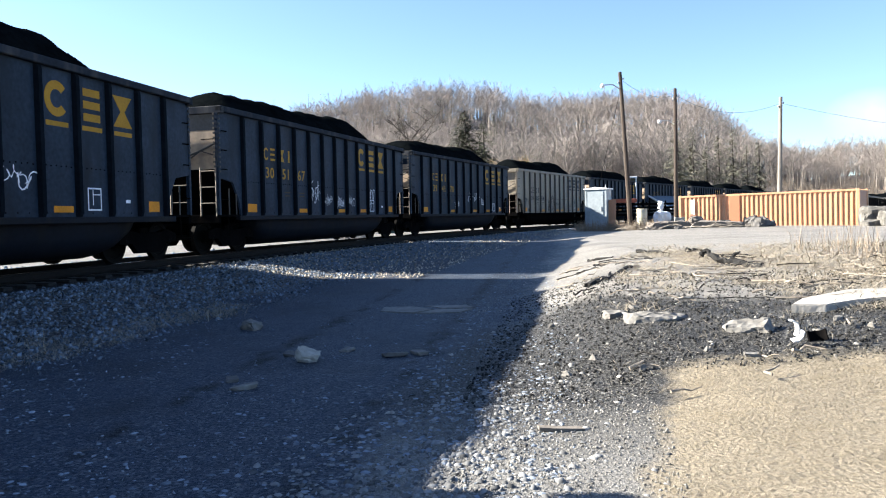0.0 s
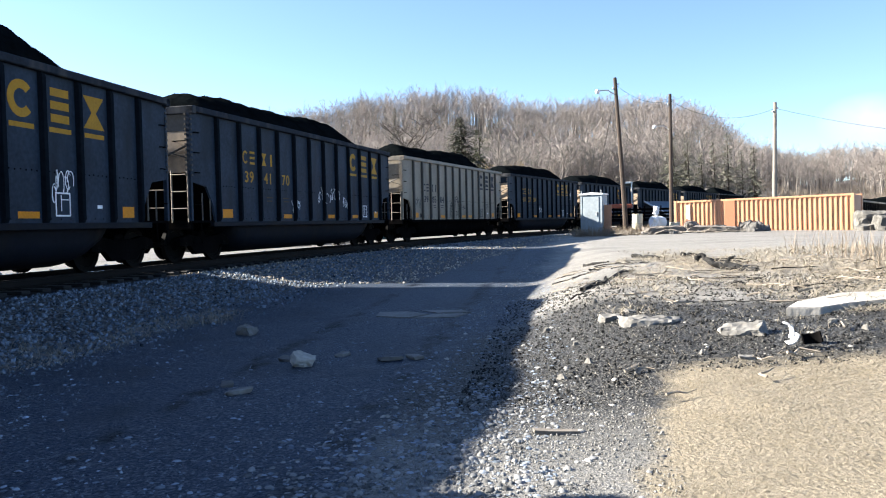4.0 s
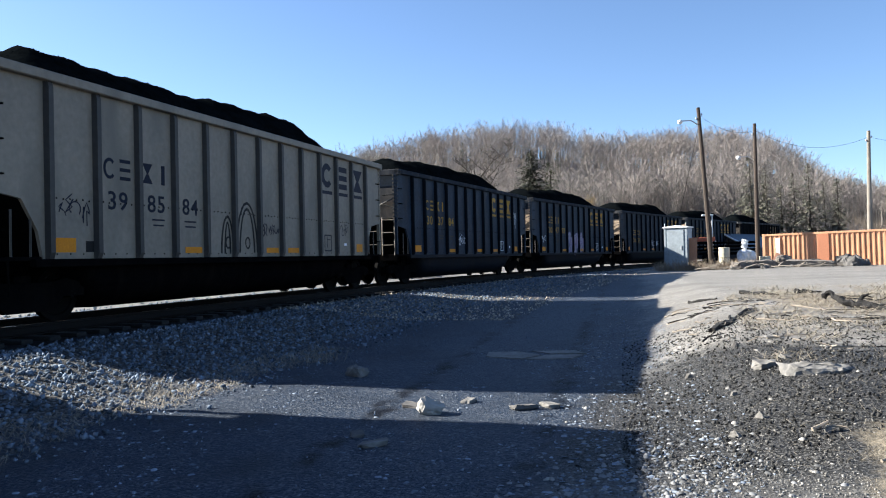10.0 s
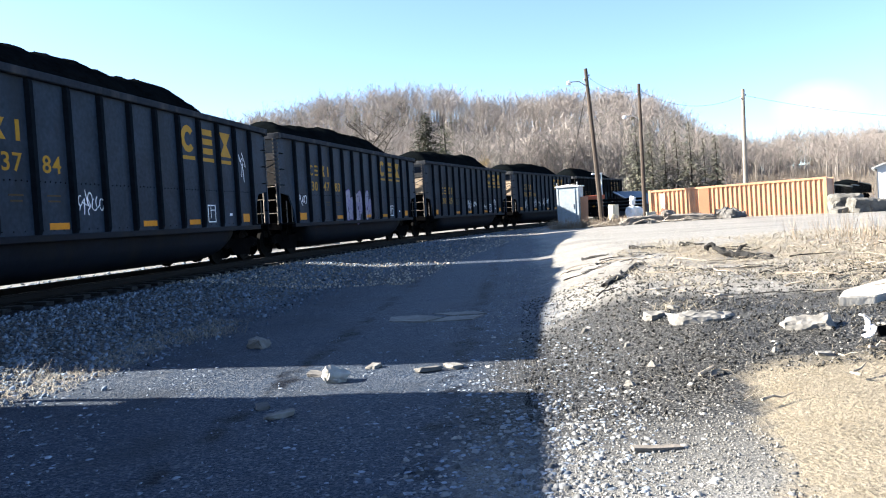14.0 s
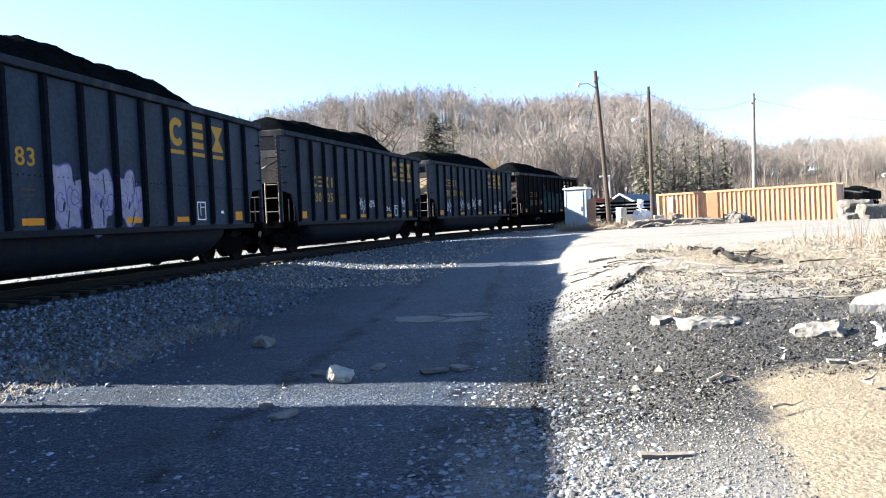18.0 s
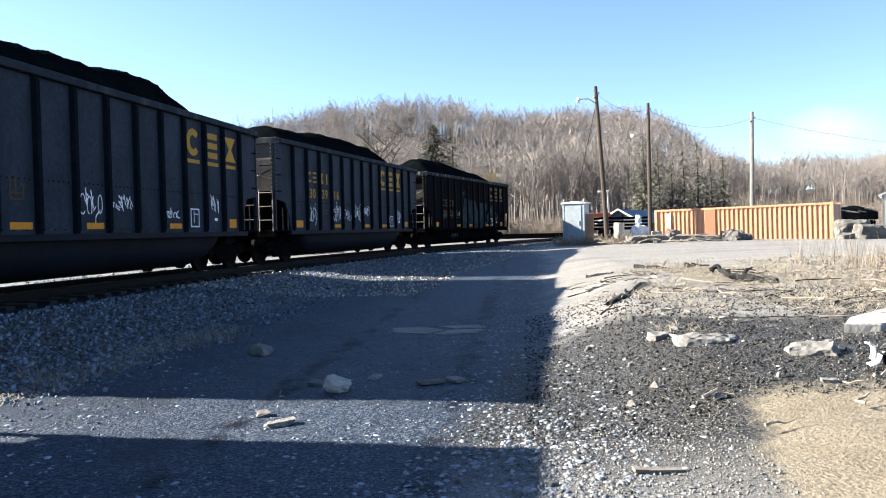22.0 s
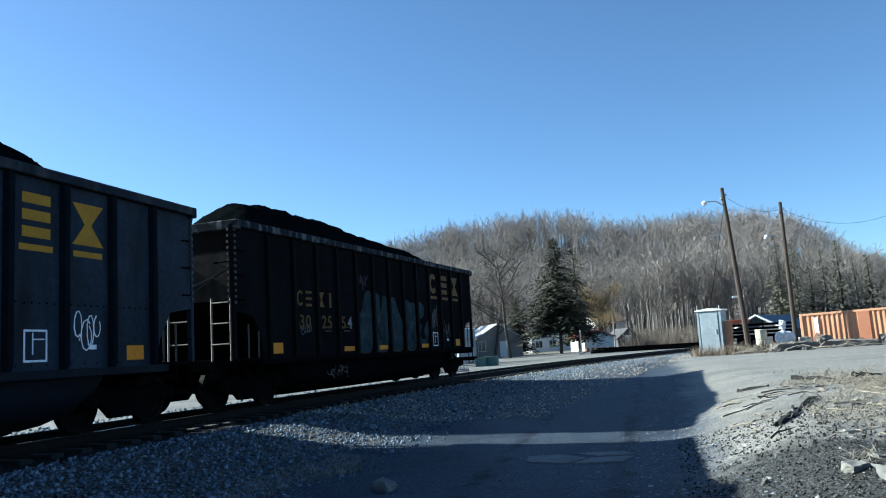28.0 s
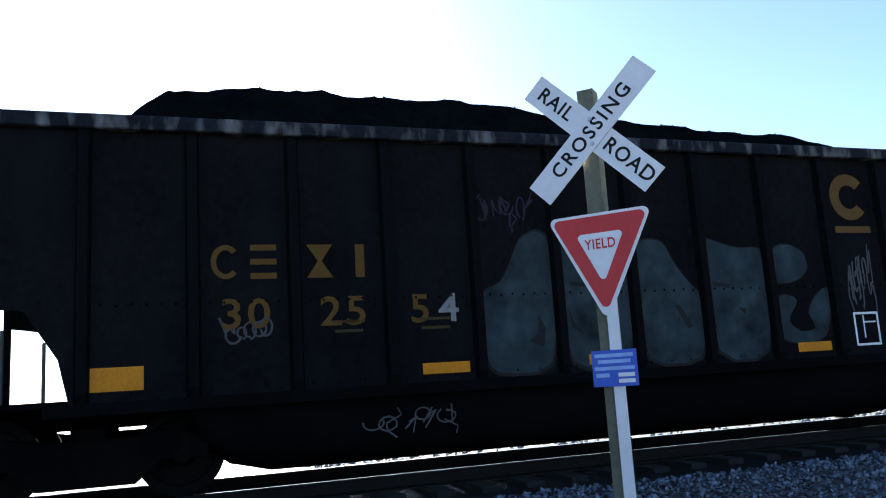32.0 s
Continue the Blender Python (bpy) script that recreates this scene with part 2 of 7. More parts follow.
def soup(name, verts, faces):
    """A mesh from numpy arrays of corners and triangles."""
    me = bpy.data.meshes.new(name)
    verts, faces = np.asarray(verts, np.float32).reshape(-1, 3), np.asarray(faces, np.int32).reshape(-1, 3)
    me.vertices.add(len(verts)), me.loops.add(faces.size), me.polygons.add(len(faces))
    me.vertices.foreach_set("co", verts.ravel())
    me.loops.foreach_set("vertex_index", faces.ravel())
    me.polygons.foreach_set("loop_start", np.arange(0, faces.size, 3, dtype=np.int32))
    me.update(calc_edges=True)
    return me


def scatter(tv, tf, places, turns, sizes):
    """Copies of one small shape (corners tv, triangles tf) at many places, as arrays. sizes: one number or three for each copy."""
    n, k = len(places), len(tv)
    sizes = np.asarray(sizes, float).reshape(n, -1)
    v = tv[None] * (sizes[:, None, :] if sizes.shape[1] == 3 else sizes[:, None, :1])
    v = np.einsum("nij,nkj->nki", turns, v) + places[:, None]
    f = tf[None] + (np.arange(n) * k)[:, None, None]
    return v.reshape(-1, 3), f.reshape(-1, 3)


def spin(angles):
    c, s, z, o = np.cos(angles), np.sin(angles), np.zeros(len(angles)), np.ones(len(angles))
    return np.stack([np.stack([c, -s, z], 1), np.stack([s, c, z], 1), np.stack([z, z, o], 1)], 1)


def tilts(angles):
    c, s, z, o = np.cos(angles), np.sin(angles), np.zeros(len(angles)), np.ones(len(angles))
    return np.stack([np.stack([o, z, z], 1), np.stack([z, c, -s], 1), np.stack([z, s, c], 1)], 1)


def tumble(n, rng):
    q = rng.normal(size=(n, 4))
    q /= np.linalg.norm(q, axis=1, keepdims=True)
    w, x, y, z = q.T
    return np.stack([np.stack([1 - 2 * (y * y + z * z), 2 * (x * y - z * w), 2 * (x * z + y * w)], 1),
                     np.stack([2 * (x * y + z * w), 1 - 2 * (x * x + z * z), 2 * (y * z - x * w)], 1),
                     np.stack([2 * (x * z - y * w), 2 * (y * z + x * w), 1 - 2 * (x * x + y * y)], 1)], 1)


def lettering(text, size, parent, material, place, name="lettering", label="", extrude=0.002, align="CENTER", wide=1.0, bold=0.012, gap=1.0):
    """Words in the built-in font as a mesh; place is a pose in the parent's space (text lies in its xy plane)."""
    cu = bpy.data.curves.new(name, "FONT")
    cu.body, cu.size, cu.extrude, cu.align_x, cu.align_y = text, size, extrude, align, "CENTER"
    cu.resolution_u = 3
    cu.space_character = gap
    cu.offset = bold * size
    tmp = bpy.data.objects.new("tmp", cu)
    me = bpy.data.meshes.new_from_object(tmp)
    bpy.data.objects.remove(tmp)
    bpy.data.curves.remove(cu)
    me.transform(place @ Matrix.Diagonal((wide, 1, 1, 1)))
    me.materials.clear()
    return attach(name, me, material, parent, label)


# ---- the track's line ----
KNOTS = [-150.0, -60.0, -20.0, 0.0, 20.0, 40.0, 60.0, 80.0, 100.0, 190.0]
BENDS = [0.0, 0.0, 0.0041, 0.0041, 0.0054, 0.0068, 0.0041, 0.0033, 0.0, 0.0]
TRACK_X = -10.99
LINE_S = np.arange(-150, 190.5, 0.5)


def _sum(q):
    o = np.concatenate([[0], np.cumsum((q[1:] + q[:-1]) / 2 * 0.5)])
    return o - np.interp(0, LINE_S, o)


LINE_TURN = _sum(np.interp(LINE_S, KNOTS, BENDS))
LINE_X, LINE_Y = TRACK_X + _sum(np.sin(LINE_TURN)), _sum(np.cos(LINE_TURN))


def track(s, off=0.0):
    """Place beside the track's centre at s metres along it, off metres to its right, and its heading."""
    x, y, a = (float(np.interp(s, LINE_S, q)) for q in (LINE_X, LINE_Y, LINE_TURN))
    return x + off * math.cos(a), y - off * math.sin(a), a


def beside(x, y):
    """Signed distance to the right of the track's centre."""
    a = np.interp(y, LINE_Y, LINE_TURN)
    return (x - np.interp(y, LINE_Y, LINE_X)) * np.cos(a)


# ---- ground ----
def smooth(t):
    t = np.clip(t, 0, 1)
    return t * t * (3 - 2 * t)


RIDGE_B = [-180, -60, -40, -28, -22, -17, -11, -7.5, -4, -1, 1.4, 4.5, 7.5, 9.8, 11.9, 13.7, 15.4, 17, 18.7, 21, 26, 40, 70, 180]
RIDGE_E = [3.0, 4.0, 6.3, 7.3, 7.6, 8.5, 9.1, 9.15, 9.0, 8.3, 8.4, 8.7, 8.6, 8.0, 6.6, 5.3, 4.5, 4.3, 4.7, 4.3, 4.5, 4.0, 3.0, 3.0]
RIDGE_R = 420.0


def ripple(x, y):
    return (np.sin(x * 1.9 + 1.3 * np.sin(y * 0.7)) * np.sin(y * 1.3 + 1.7 * np.sin(x * 0.6)) * 0.6
            + np.sin(x * 4.3 + 2 * np.sin(y * 1.9)) * np.sin(y * 3.7 + x) * 0.3 + np.sin(x * 9.1 - y * 3.3) * np.sin(y * 8.3 + x * 2.1) * 0.15)


def ground_z(x, y):
    x, y = np.asarray(x, float), np.asarray(y, float)
    d = beside(x, y)
    road = np.interp(y, [-30, 10, 20, 32, 45, 60], [-0.58, -0.57, -0.50, -0.30, -0.06, -0.05])
    bank = np.interp(y, [2.5, 5, 6.5, 8, 12, 20, 30, 45], [-0.58, -0.56, -0.42, -0.22, -0.10, -0.10, -0.10, -0.05])
    lean = -0.75 + 0.25 * np.sin(y * 0.35)
    z = road + (bank - road) * smooth((x - lean) / np.interp(y, [4, 9, 20], [2.6, 1.7, 2.5]))
    z = z + smooth((x - 2) / 6) * 0.10 * smooth((y - 5) / 8)
    z = z - 0.55 * smooth((x - 6.0) / 1.5) * smooth((x * 0.90 + y - 56.3) / 1.6) * smooth((90 - y) / 20)
    near = smooth((30 - np.hypot(x, y)) / 20)
    z = z + ripple(x, y) * (0.018 + 0.035 * smooth((x + 0.3) / 1.2) * smooth((y - 5) / 3)) * near
    shoulder = smooth((4.9 - d) / 2.9)
    z = z + (-0.24 - z) * np.where(d > 0, shoulder, 1)
    z = np.where(d < -2.0, -0.24 - 0.06 * smooth((-2 - d) / 3), z)
    z = z + np.where(d < -6, 0.02 * ripple(x * 0.5, y * 0.5), 0)
    r, bear = np.hypot(x, y), np.degrees(np.arctan2(x, y))
    top = np.maximum(np.tan(np.radians(np.interp(bear, RIDGE_B, RIDGE_E))) * RIDGE_R - 18.5, 2.0)
    z = z + top * smooth((r - 165) / (RIDGE_R - 165)) ** 1.15
    return z + np.where(r > 165, 2.5 * np.sin(x * 0.03) * np.sin(y * 0.027 + 1), 0) * smooth((r - 165) / 60)


def ground():
    def steps(lo, hi, step, far):
        a = list(np.arange(lo, hi + 1e-6, step))
        w, p, q = step, a[0], a[-1]
        before, after = [], []
        while q < far:
            w *= 1.16
            q += w
            p -= w
            before.append(p), after.append(q)
        return np.array(before[::-1] + a + after)
    xs, ys = steps(-16, 14, 0.2, 4000), steps(-4, 50, 0.25, 4000)
    X, Y = np.meshgrid(xs, ys)
    Z = ground_z(X, Y)
    v = np.stack([X, Y, Z], -1).reshape(-1, 3)
    nx, ny = len(xs), len(ys)
    i = (np.arange(ny - 1)[:, None] * nx + np.arange(nx - 1)[None]).ravel()
    f = np.concatenate([np.stack([i, i + 1, i + nx + 1], 1), np.stack([i, i + nx + 1, i + nx], 1)])
    me = soup("ground", v, f)
    x, y = v[:, 0], v[:, 1]
    d, r = beside(x, y), np.hypot(x, y)
    w = ripple(x * 0.7, y * 0.7) * 0.5
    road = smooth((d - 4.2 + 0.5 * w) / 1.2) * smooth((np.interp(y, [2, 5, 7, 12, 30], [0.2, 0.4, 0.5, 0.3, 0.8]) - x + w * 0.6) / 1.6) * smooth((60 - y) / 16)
    black = smooth((x + 1.5 + 0.6 * w) / 0.7) * smooth((6.5 - x + w) / 2) * smooth((y - 1.5 + w) / 1.4) * smooth((11.5 - y + 1.5 * w) / 2.0)
    grass = np.maximum(smooth((x - 0.62 - 0.45 * w - 0.18 * (y - 5.5) * (y < 5.5)) / 0.4) * smooth((7.0 + 0.15 * np.minimum(x, 3) - y + w * 0.7) / 0.7) * smooth((y - 2.0) / 1.5) * smooth((8 - x) / 2),
                       (0.55 + 0.5 * np.clip(ripple(x * 0.45 + 2, y * 0.4), -0.6, 0.8)) * smooth((x - 1.6 + w) / 1.5) * smooth((y - 9.5 + w) / 2.5) * smooth((24 - y + 2 * w) / 5))
    grass = np.maximum(grass, 0.9 * smooth((-d - 38) / 5) * smooth((r - 40) / 20))
    wood = smooth((r - 150) / 25)
    # Near-black band under the train: its shade plus coal and oil grime as colour.
    oily_shade = smooth((2.25 - np.abs(d) + 0.3 * w) / 0.6)
    bed = smooth((d + 3.0) / 1.0) * smooth((5.6 - d + 0.8 * w) / 1.4) * smooth((90 - y) / 20)
    col = np.stack([road, black, grass, wood], 1).astype(np.float32)
    at = me.attributes.new("cover", "FLOAT_COLOR", "POINT")
    at.data.foreach_set("color", col.ravel())
    at = me.attributes.new("bed", "FLOAT", "POINT")
    at.data.foreach_set("value", bed.astype(np.float32))
    at = me.attributes.new("oily_shade", "FLOAT", "POINT")
    at.data.foreach_set("value", oily_shade.astype(np.float32))
    me.polygons.foreach_set("use_smooth", np.ones(len(me.polygons), bool))
    m = bpy.data.materials.new("ground_surface")
    m.use_nodes = True
    n, l = m.node_tree.nodes, m.node_tree.links
    b = n["Principled BSDF"]
    b.inputs["Roughness"].default_value, b.inputs["Specular IOR Level"].default_value = 0.5, 0.06
    co, at = n.new("ShaderNodeTexCoord"), n.new("ShaderNodeAttribute")
    at.attribute_name = "cover"
    sep = n.new("ShaderNodeSeparateColor")
    l.new(at.outputs["Color"], sep.inputs[0])
    bed_at = n.new("ShaderNodeAttribute")
    bed_at.attribute_name = "bed"
    oily_shade_at = n.new("ShaderNodeAttribute")
    oily_shade_at.attribute_name = "oily_shade"

    def noise_node(scale, detail=5, rough=0.6):
        t = n.new("ShaderNodeTexNoise")
        t.inputs["Scale"].default_value, t.inputs["Detail"].default_value, t.inputs["Roughness"].default_value = scale, detail, rough
        l.new(co.outputs["Object"], t.inputs["Vector"])
        return t.outputs[0]

    def two(a, c, fac, lo=0.35, hi=0.65):
        r = n.new("ShaderNodeMapRange")
        r.inputs["From Min"].default_value, r.inputs["From Max"].default_value = lo, hi
        l.new(fac, r.inputs["Value"])
        return mixed(a, c, r.outputs[0])

    def mixed(a, c, fac):
        x = n.new("ShaderNodeMix")
        x.data_type = "RGBA"
        l.new(fac, x.inputs[0])
        for s, i in ((a, 6), (c, 7)):
            if isinstance(s, tuple):
                x.inputs[i].default_value = (*s, 1)
            else:
                l.new(s, x.inputs[i])
        return x.outputs[2]

    def masked(mask, fac):
        """A region's edge broken up by noise."""
        s = n.new("ShaderNodeMath")
        s.operation = "MULTIPLY_ADD"
        l.new(fac, s.inputs[0])
        s.inputs[1].default_value = 1.2
        l.new(mask, s.inputs[2])
        r = n.new("ShaderNodeMapRange")
        r.inputs["From Min"].default_value, r.inputs["From Max"].default_value = 0.8, 1.4
        l.new(s.outputs[0], r.inputs["Value"])
        return r.outputs[0]
    fine, mid, big, grit = noise_node(28), noise_node(5), noise_node(0.9), noise_node(90, 3)
    vor = n.new("ShaderNodeTexVoronoi")
    vor.inputs["Scale"].default_value = 26
    l.new(co.outputs["Object"], vor.inputs["Vector"])
    gravel = two((0.140, 0.135, 0.125), (0.30, 0.288, 0.266), vor.outputs["Color"], 0.2, 0.9)
    gravel = two(gravel, (0.20, 0.190, 0.174), mid, 0.45, 0.7)
    grain = n.new("ShaderNodeTexVoronoi")
    grain.inputs["Scale"].default_value = 58
    l.new(co.outputs["Object"], grain.inputs["Vector"])
    # Skylit blue of the train's shadow is put into the dirt's dark colours.
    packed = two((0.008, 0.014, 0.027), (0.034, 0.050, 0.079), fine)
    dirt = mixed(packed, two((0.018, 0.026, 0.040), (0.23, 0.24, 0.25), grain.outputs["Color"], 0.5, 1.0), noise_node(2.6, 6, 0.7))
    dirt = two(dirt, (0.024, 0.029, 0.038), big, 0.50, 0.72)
    pos = n.new("ShaderNodeSeparateXYZ")
    l.new(co.outputs["Object"], pos.inputs[0])
    for offset, slope, width in ((-3.15, 0.0, 0.15), (-1.46, 0.0, 0.16)):      # wheel ruts of the dirt road
        line, gap, size, worn = (n.new("ShaderNodeMath") for _ in range(4))
        wave = n.new("ShaderNodeMath")
        wave.operation, wave.inputs[1].default_value = "MULTIPLY_ADD", 0.7
        l.new(noise_node(1.6, 7, 0.7), wave.inputs[0])
        line.operation, line.inputs[1].default_value, line.inputs[2].default_value = "MULTIPLY_ADD", -slope, -offset
        l.new(pos.outputs[1], line.inputs[0])
        gap.operation, size.operation = "ADD", "ABSOLUTE"
        wave.inputs[2].default_value = -0.35
        lane = n.new("ShaderNodeMath")
        lane.operation = "ADD"
        l.new(pos.outputs[0], lane.inputs[0]), l.new(wave.outputs[0], lane.inputs[1])
        l.new(lane.outputs[0], gap.inputs[0]), l.new(line.outputs[0], gap.inputs[1]), l.new(gap.outputs[0], size.inputs[0])
        band = n.new("ShaderNodeMapRange")
        band.inputs["From Min"].default_value, band.inputs["From Max"].default_value = width, width * 0.3
        l.new(size.outputs[0], band.inputs["Value"])
        worn.operation = "MULTIPLY"
        patchy = n.new("ShaderNodeMapRange")
        patchy.inputs["From Min"].default_value, patchy.inputs["From Max"].default_value = 0.42, 0.58
        l.new(noise_node(1.7, 5), patchy.inputs["Value"])
        l.new(band.outputs[0], worn.inputs[0]), l.new(patchy.outputs[0], worn.inputs[1])
        dirt = mixed(dirt, (0.006, 0.007, 0.010), worn.outputs[0])
    cinder = two((0.011, 0.0112, 0.0112), (0.145, 0.143, 0.138), noise_node(46, 4, 0.7), 0.47, 0.68)
    grey_dirt = two((0.075, 0.074, 0.070), (0.235, 0.23, 0.22), grit, 0.38, 0.66)
    straw = two((0.115, 0.098, 0.070), (0.235, 0.204, 0.154), noise_node(40, 6, 0.75), 0.36, 0.6)
    straw = two(straw, (0.175, 0.148, 0.105), noise_node(3.4, 6, 0.7), 0.5, 0.68)
    far = n.new("ShaderNodeMapRange")
    l.new(pos.outputs[1], far.inputs["Value"])
    far.inputs["From Min"].default_value, far.inputs["From Max"].default_value = 8.0, 9.5
    close = n.new("ShaderNodeMapRange")
    close.inputs["From Min"].default_value, close.inputs["From Max"].default_value = 4.6, 6.2
    l.new(pos.outputs[1], close.inputs["Value"])
    cinder = mixed(grey_dirt, cinder, close.outputs[0])
    thatch = two((0.06, 0.0498, 0.0372), (0.252, 0.207, 0.141), noise_node(3.2, 7, 0.7), 0.38, 0.62)
    straw = mixed(straw, thatch, far.outputs[0])
    flow = n.new("ShaderNodeMapping")
    flow.inputs["Scale"].default_value = (0.14, 0.6, 1)
    l.new(co.outputs["Object"], flow.inputs[0])
    streak = noise_node(1.0, 6, 0.65)
    l.new(flow.outputs[0], streak.node.inputs["Vector"])
    gravel = two((0.115, 0.110, 0.101), gravel, streak, 0.30, 0.60)
    litter = two((0.140, 0.122, 0.109), (0.190, 0.168, 0.150), noise_node(0.12))
    cobble = n.new("ShaderNodeTexVoronoi")
    cobble.inputs["Scale"].default_value = 17
    l.new(co.outputs["Object"], cobble.inputs["Vector"])
    crushed = two((0.17, 0.168, 0.162), (0.018, 0.019, 0.021), cobble.outputs["Distance"], 0.2, 0.6)
    crushed = two(crushed, (0.105, 0.103, 0.10), cobble.outputs["Color"], 0.55, 1.0)
    out = mixed(gravel, crushed, masked(bed_at.outputs["Fac"], mid))
    out = mixed(out, two((0.008, 0.008, 0.009), (0.035, 0.034, 0.034), fine), oily_shade_at.outputs["Fac"])
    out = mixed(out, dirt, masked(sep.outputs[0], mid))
    out = mixed(out, cinder, masked(sep.outputs[1], mid))
    out = mixed(out, straw, masked(sep.outputs[2], mid))
    out = mixed(out, litter, at.outputs["Alpha"])
    l.new(out, b.inputs["Base Color"])
    bp = n.new("ShaderNodeBump")
    bp.inputs["Strength"].default_value, bp.inputs["Distance"].default_value = 0.8, 0.03
    l.new(fine, bp.inputs["Height"])
    l.new(bp.outputs[0], b.inputs["Normal"])
    tagged(attach("ground", me, m), "grey gravel yard with a dirt road, dry grass and a wooded hill", "ground", kind="structure")


ground()


def rails():
    """Two rails on timber ties."""
    prof = [(-0.075, -0.17), (0.075, -0.17), (0.075, -0.155), (0.012, -0.14), (0.012, -0.035), (0.036, -0.028), (0.036, -0.004), (0.028, 0.0),
            (-0.028, 0.0), (-0.036, -0.004), (-0.036, -0.028), (-0.012, -0.035), (-0.012, -0.14), (-0.075, -0.155)]
    s_list = list(np.arange(-60, 175, 1.0))
    home = tagged(new("railway_track"), "single railway track of worn rails on dark timber ties in stone ballast", "railway", kind="structure")
    for side in (-0.75, 0.75):
        bm = bmesh.new()
        rings = []
        for s in s_list:
            x, y, a = track(s, side)
            rings.append([bm.verts.new((x + u * math.cos(a), y - u * math.sin(a), w)) for u, w in prof])
        k = len(prof)
        for p, q in zip(rings, rings[1:]):
            for i in range(k):
                f = bm.faces.new((p[i], p[(i + 1) % k], q[(i + 1) % k], q[i]))
                f.material_index = 1 if i == 7 else 0
        bm.faces.new(rings[0]), bm.faces.new(rings[-1][::-1])
        bmesh.ops.recalc_face_normals(bm, faces=bm.faces[:])
        part("rail", bm, [RUSTRAIL, RAILTOP], home, "rusty steel rail with a polished head")
    bm = boxes((-1.3, 1.3, -0.115, 0.115, -0.35, -0.172), bevel=0.012)
    me = bpy.data.meshes.new("tie")
    bm.to_mesh(me)
    bm.free()
    for i in range(230):
        x, y, a = track(-24 + 0.56 * i + random.uniform(-0.02, 0.02))
        t = attach("tie", me, TIE, home)
        t.matrix_basis = pose(x, y, random.uniform(-0.008, 0.004), 0, 0, -math.degrees(a) + random.uniform(-0.8, 0.8))


rails()


# ---- coal train ----
PITCH, RIB = 16.18, 1.028
IN = 0.12      # the ends stand this far inside the parts' drawn places
CARS, WHEELS = [], []
SHARED = {}


def shared(name, make):
    """Mesh data that alike parts share."""
    if name not in SHARED:
        bm = make()
        me = bpy.data.meshes.new(name)
        bm.to_mesh(me)
        bm.free()
        SHARED[name] = me
    return SHARED[name]


def wall_mesh(side):
    out = [(-7.35, 3.80), (-7.35, 2.02), (-6.68, 1.92), (-6.38, 1.45), (-6.28, 1.02), (6.28, 1.02), (6.38, 1.45), (6.68, 1.92), (7.35, 2.02), (7.35, 3.80)]
    return prism(out, side * 1.46, side * 1.52, "x")


def rib_mesh():
    """Hat-section side stake."""
    bm = bmesh.new()
    rings = []
    for z, depth in ((1.0, 0.05), (1.12, 0.095), (3.66, 0.095), (3.76, 0.06)):
        rings.append([bm.verts.new(p) for p in ((1.515, -0.075, z), (1.515 + depth, -0.048, z), (1.515 + depth, 0.048, z), (1.515, 0.075, z))])
    for a, b in zip(rings, rings[1:]):
        for i in range(4):
            bm.faces.new((a[i], a[(i + 1) % 4], b[(i + 1) % 4], b[i]))
    bm.faces.new(rings[0][::-1]), bm.faces.new(rings[-1])
    bmesh.ops.recalc_face_normals(bm, faces=bm.faces[:])
    return bm


def tub_mesh():
    """Rounded belly hung between the trucks."""
    bm = bmesh.new()
    rings = []
    for y, depth in ((-5.22, 0.14), (-5.08, 0.52), (-4.75, 0.76), (-4.3, 0.87), (4.3, 0.87), (4.75, 0.76), (5.08, 0.52), (5.22, 0.14)):
        ring = []
        for k in range(13):
            a = math.pi * k / 12
            cx, sz = math.cos(a), math.sin(a) ** 0.6
            ring.append(bm.verts.new((1.38 * math.copysign(abs(cx) ** 0.55, cx), y, 1.02 - depth * sz)))
        rings.append(ring)
    for u, w in zip(rings, rings[1:]):
        for k in range(12):
            bm.faces.new((u[k], u[k + 1], w[k + 1], w[k]))
    bm.faces.new(rings[0]), bm.faces.new(rings[-1][::-1])
    bmesh.ops.recalc_face_normals(bm, faces=bm.faces[:])
    for f in bm.faces:
        f.smooth = True
    return bm


def end_sheet_mesh():
    """Upright part of the end wall, on most cars in a sunlit, dusty tan."""
    return prism([(7.18, 3.30), (7.18, 2.30), (7.24, 2.27), (7.24, 3.30)], -1.46, 1.46, "x")


def end_band_mesh():
    return boxes((-1.46, 1.46, 7.18, 7.243, 3.302, 3.80))


# This sheet gets black steel: the shade at the car's end put into colour.
def slope_sheet_mesh():
    """Floor sheet that slopes inward over the platform."""
    return prism([(7.18, 2.298), (5.7, 1.05), (5.76, 1.02), (7.24, 2.268)], -1.46, 1.46, "x")


def bolted_seam_mesh():
    """Bolt heads down both faces of the corner post."""
    bm = bmesh.new()
    for i in range(13):
        z = 2.16 + 0.125 * i
        for q in boxes((1.40, 1.44, 7.44, 7.53, z, z + 0.055)), boxes((1.53, 1.555, 7.42, 7.48, z, z + 0.05)):
            me = bpy.data.meshes.new("tmp")
            q.to_mesh(me)
            q.free()
            bm.from_mesh(me)
            bpy.data.meshes.remove(me)
    return bm


def riveted_seam_mesh():
    """Rivet heads along the seam at mid height of the near side."""
    bm = bmesh.new()
    for k in range(-6, 6):
        for i in range(6):
            y, z = RIB * (k + 0.16 + 0.136 * i), 1.97 - 0.01 * (i % 2)
            revolve([(0.017, 1.519), (0.013, 1.530)], "x", 6, bm, (0, y, z))
            if i % 2 == 0:
                revolve([(0.014, 1.519), (0.011, 1.528)], "x", 6, bm, (0, y, 1.10))
    return bm


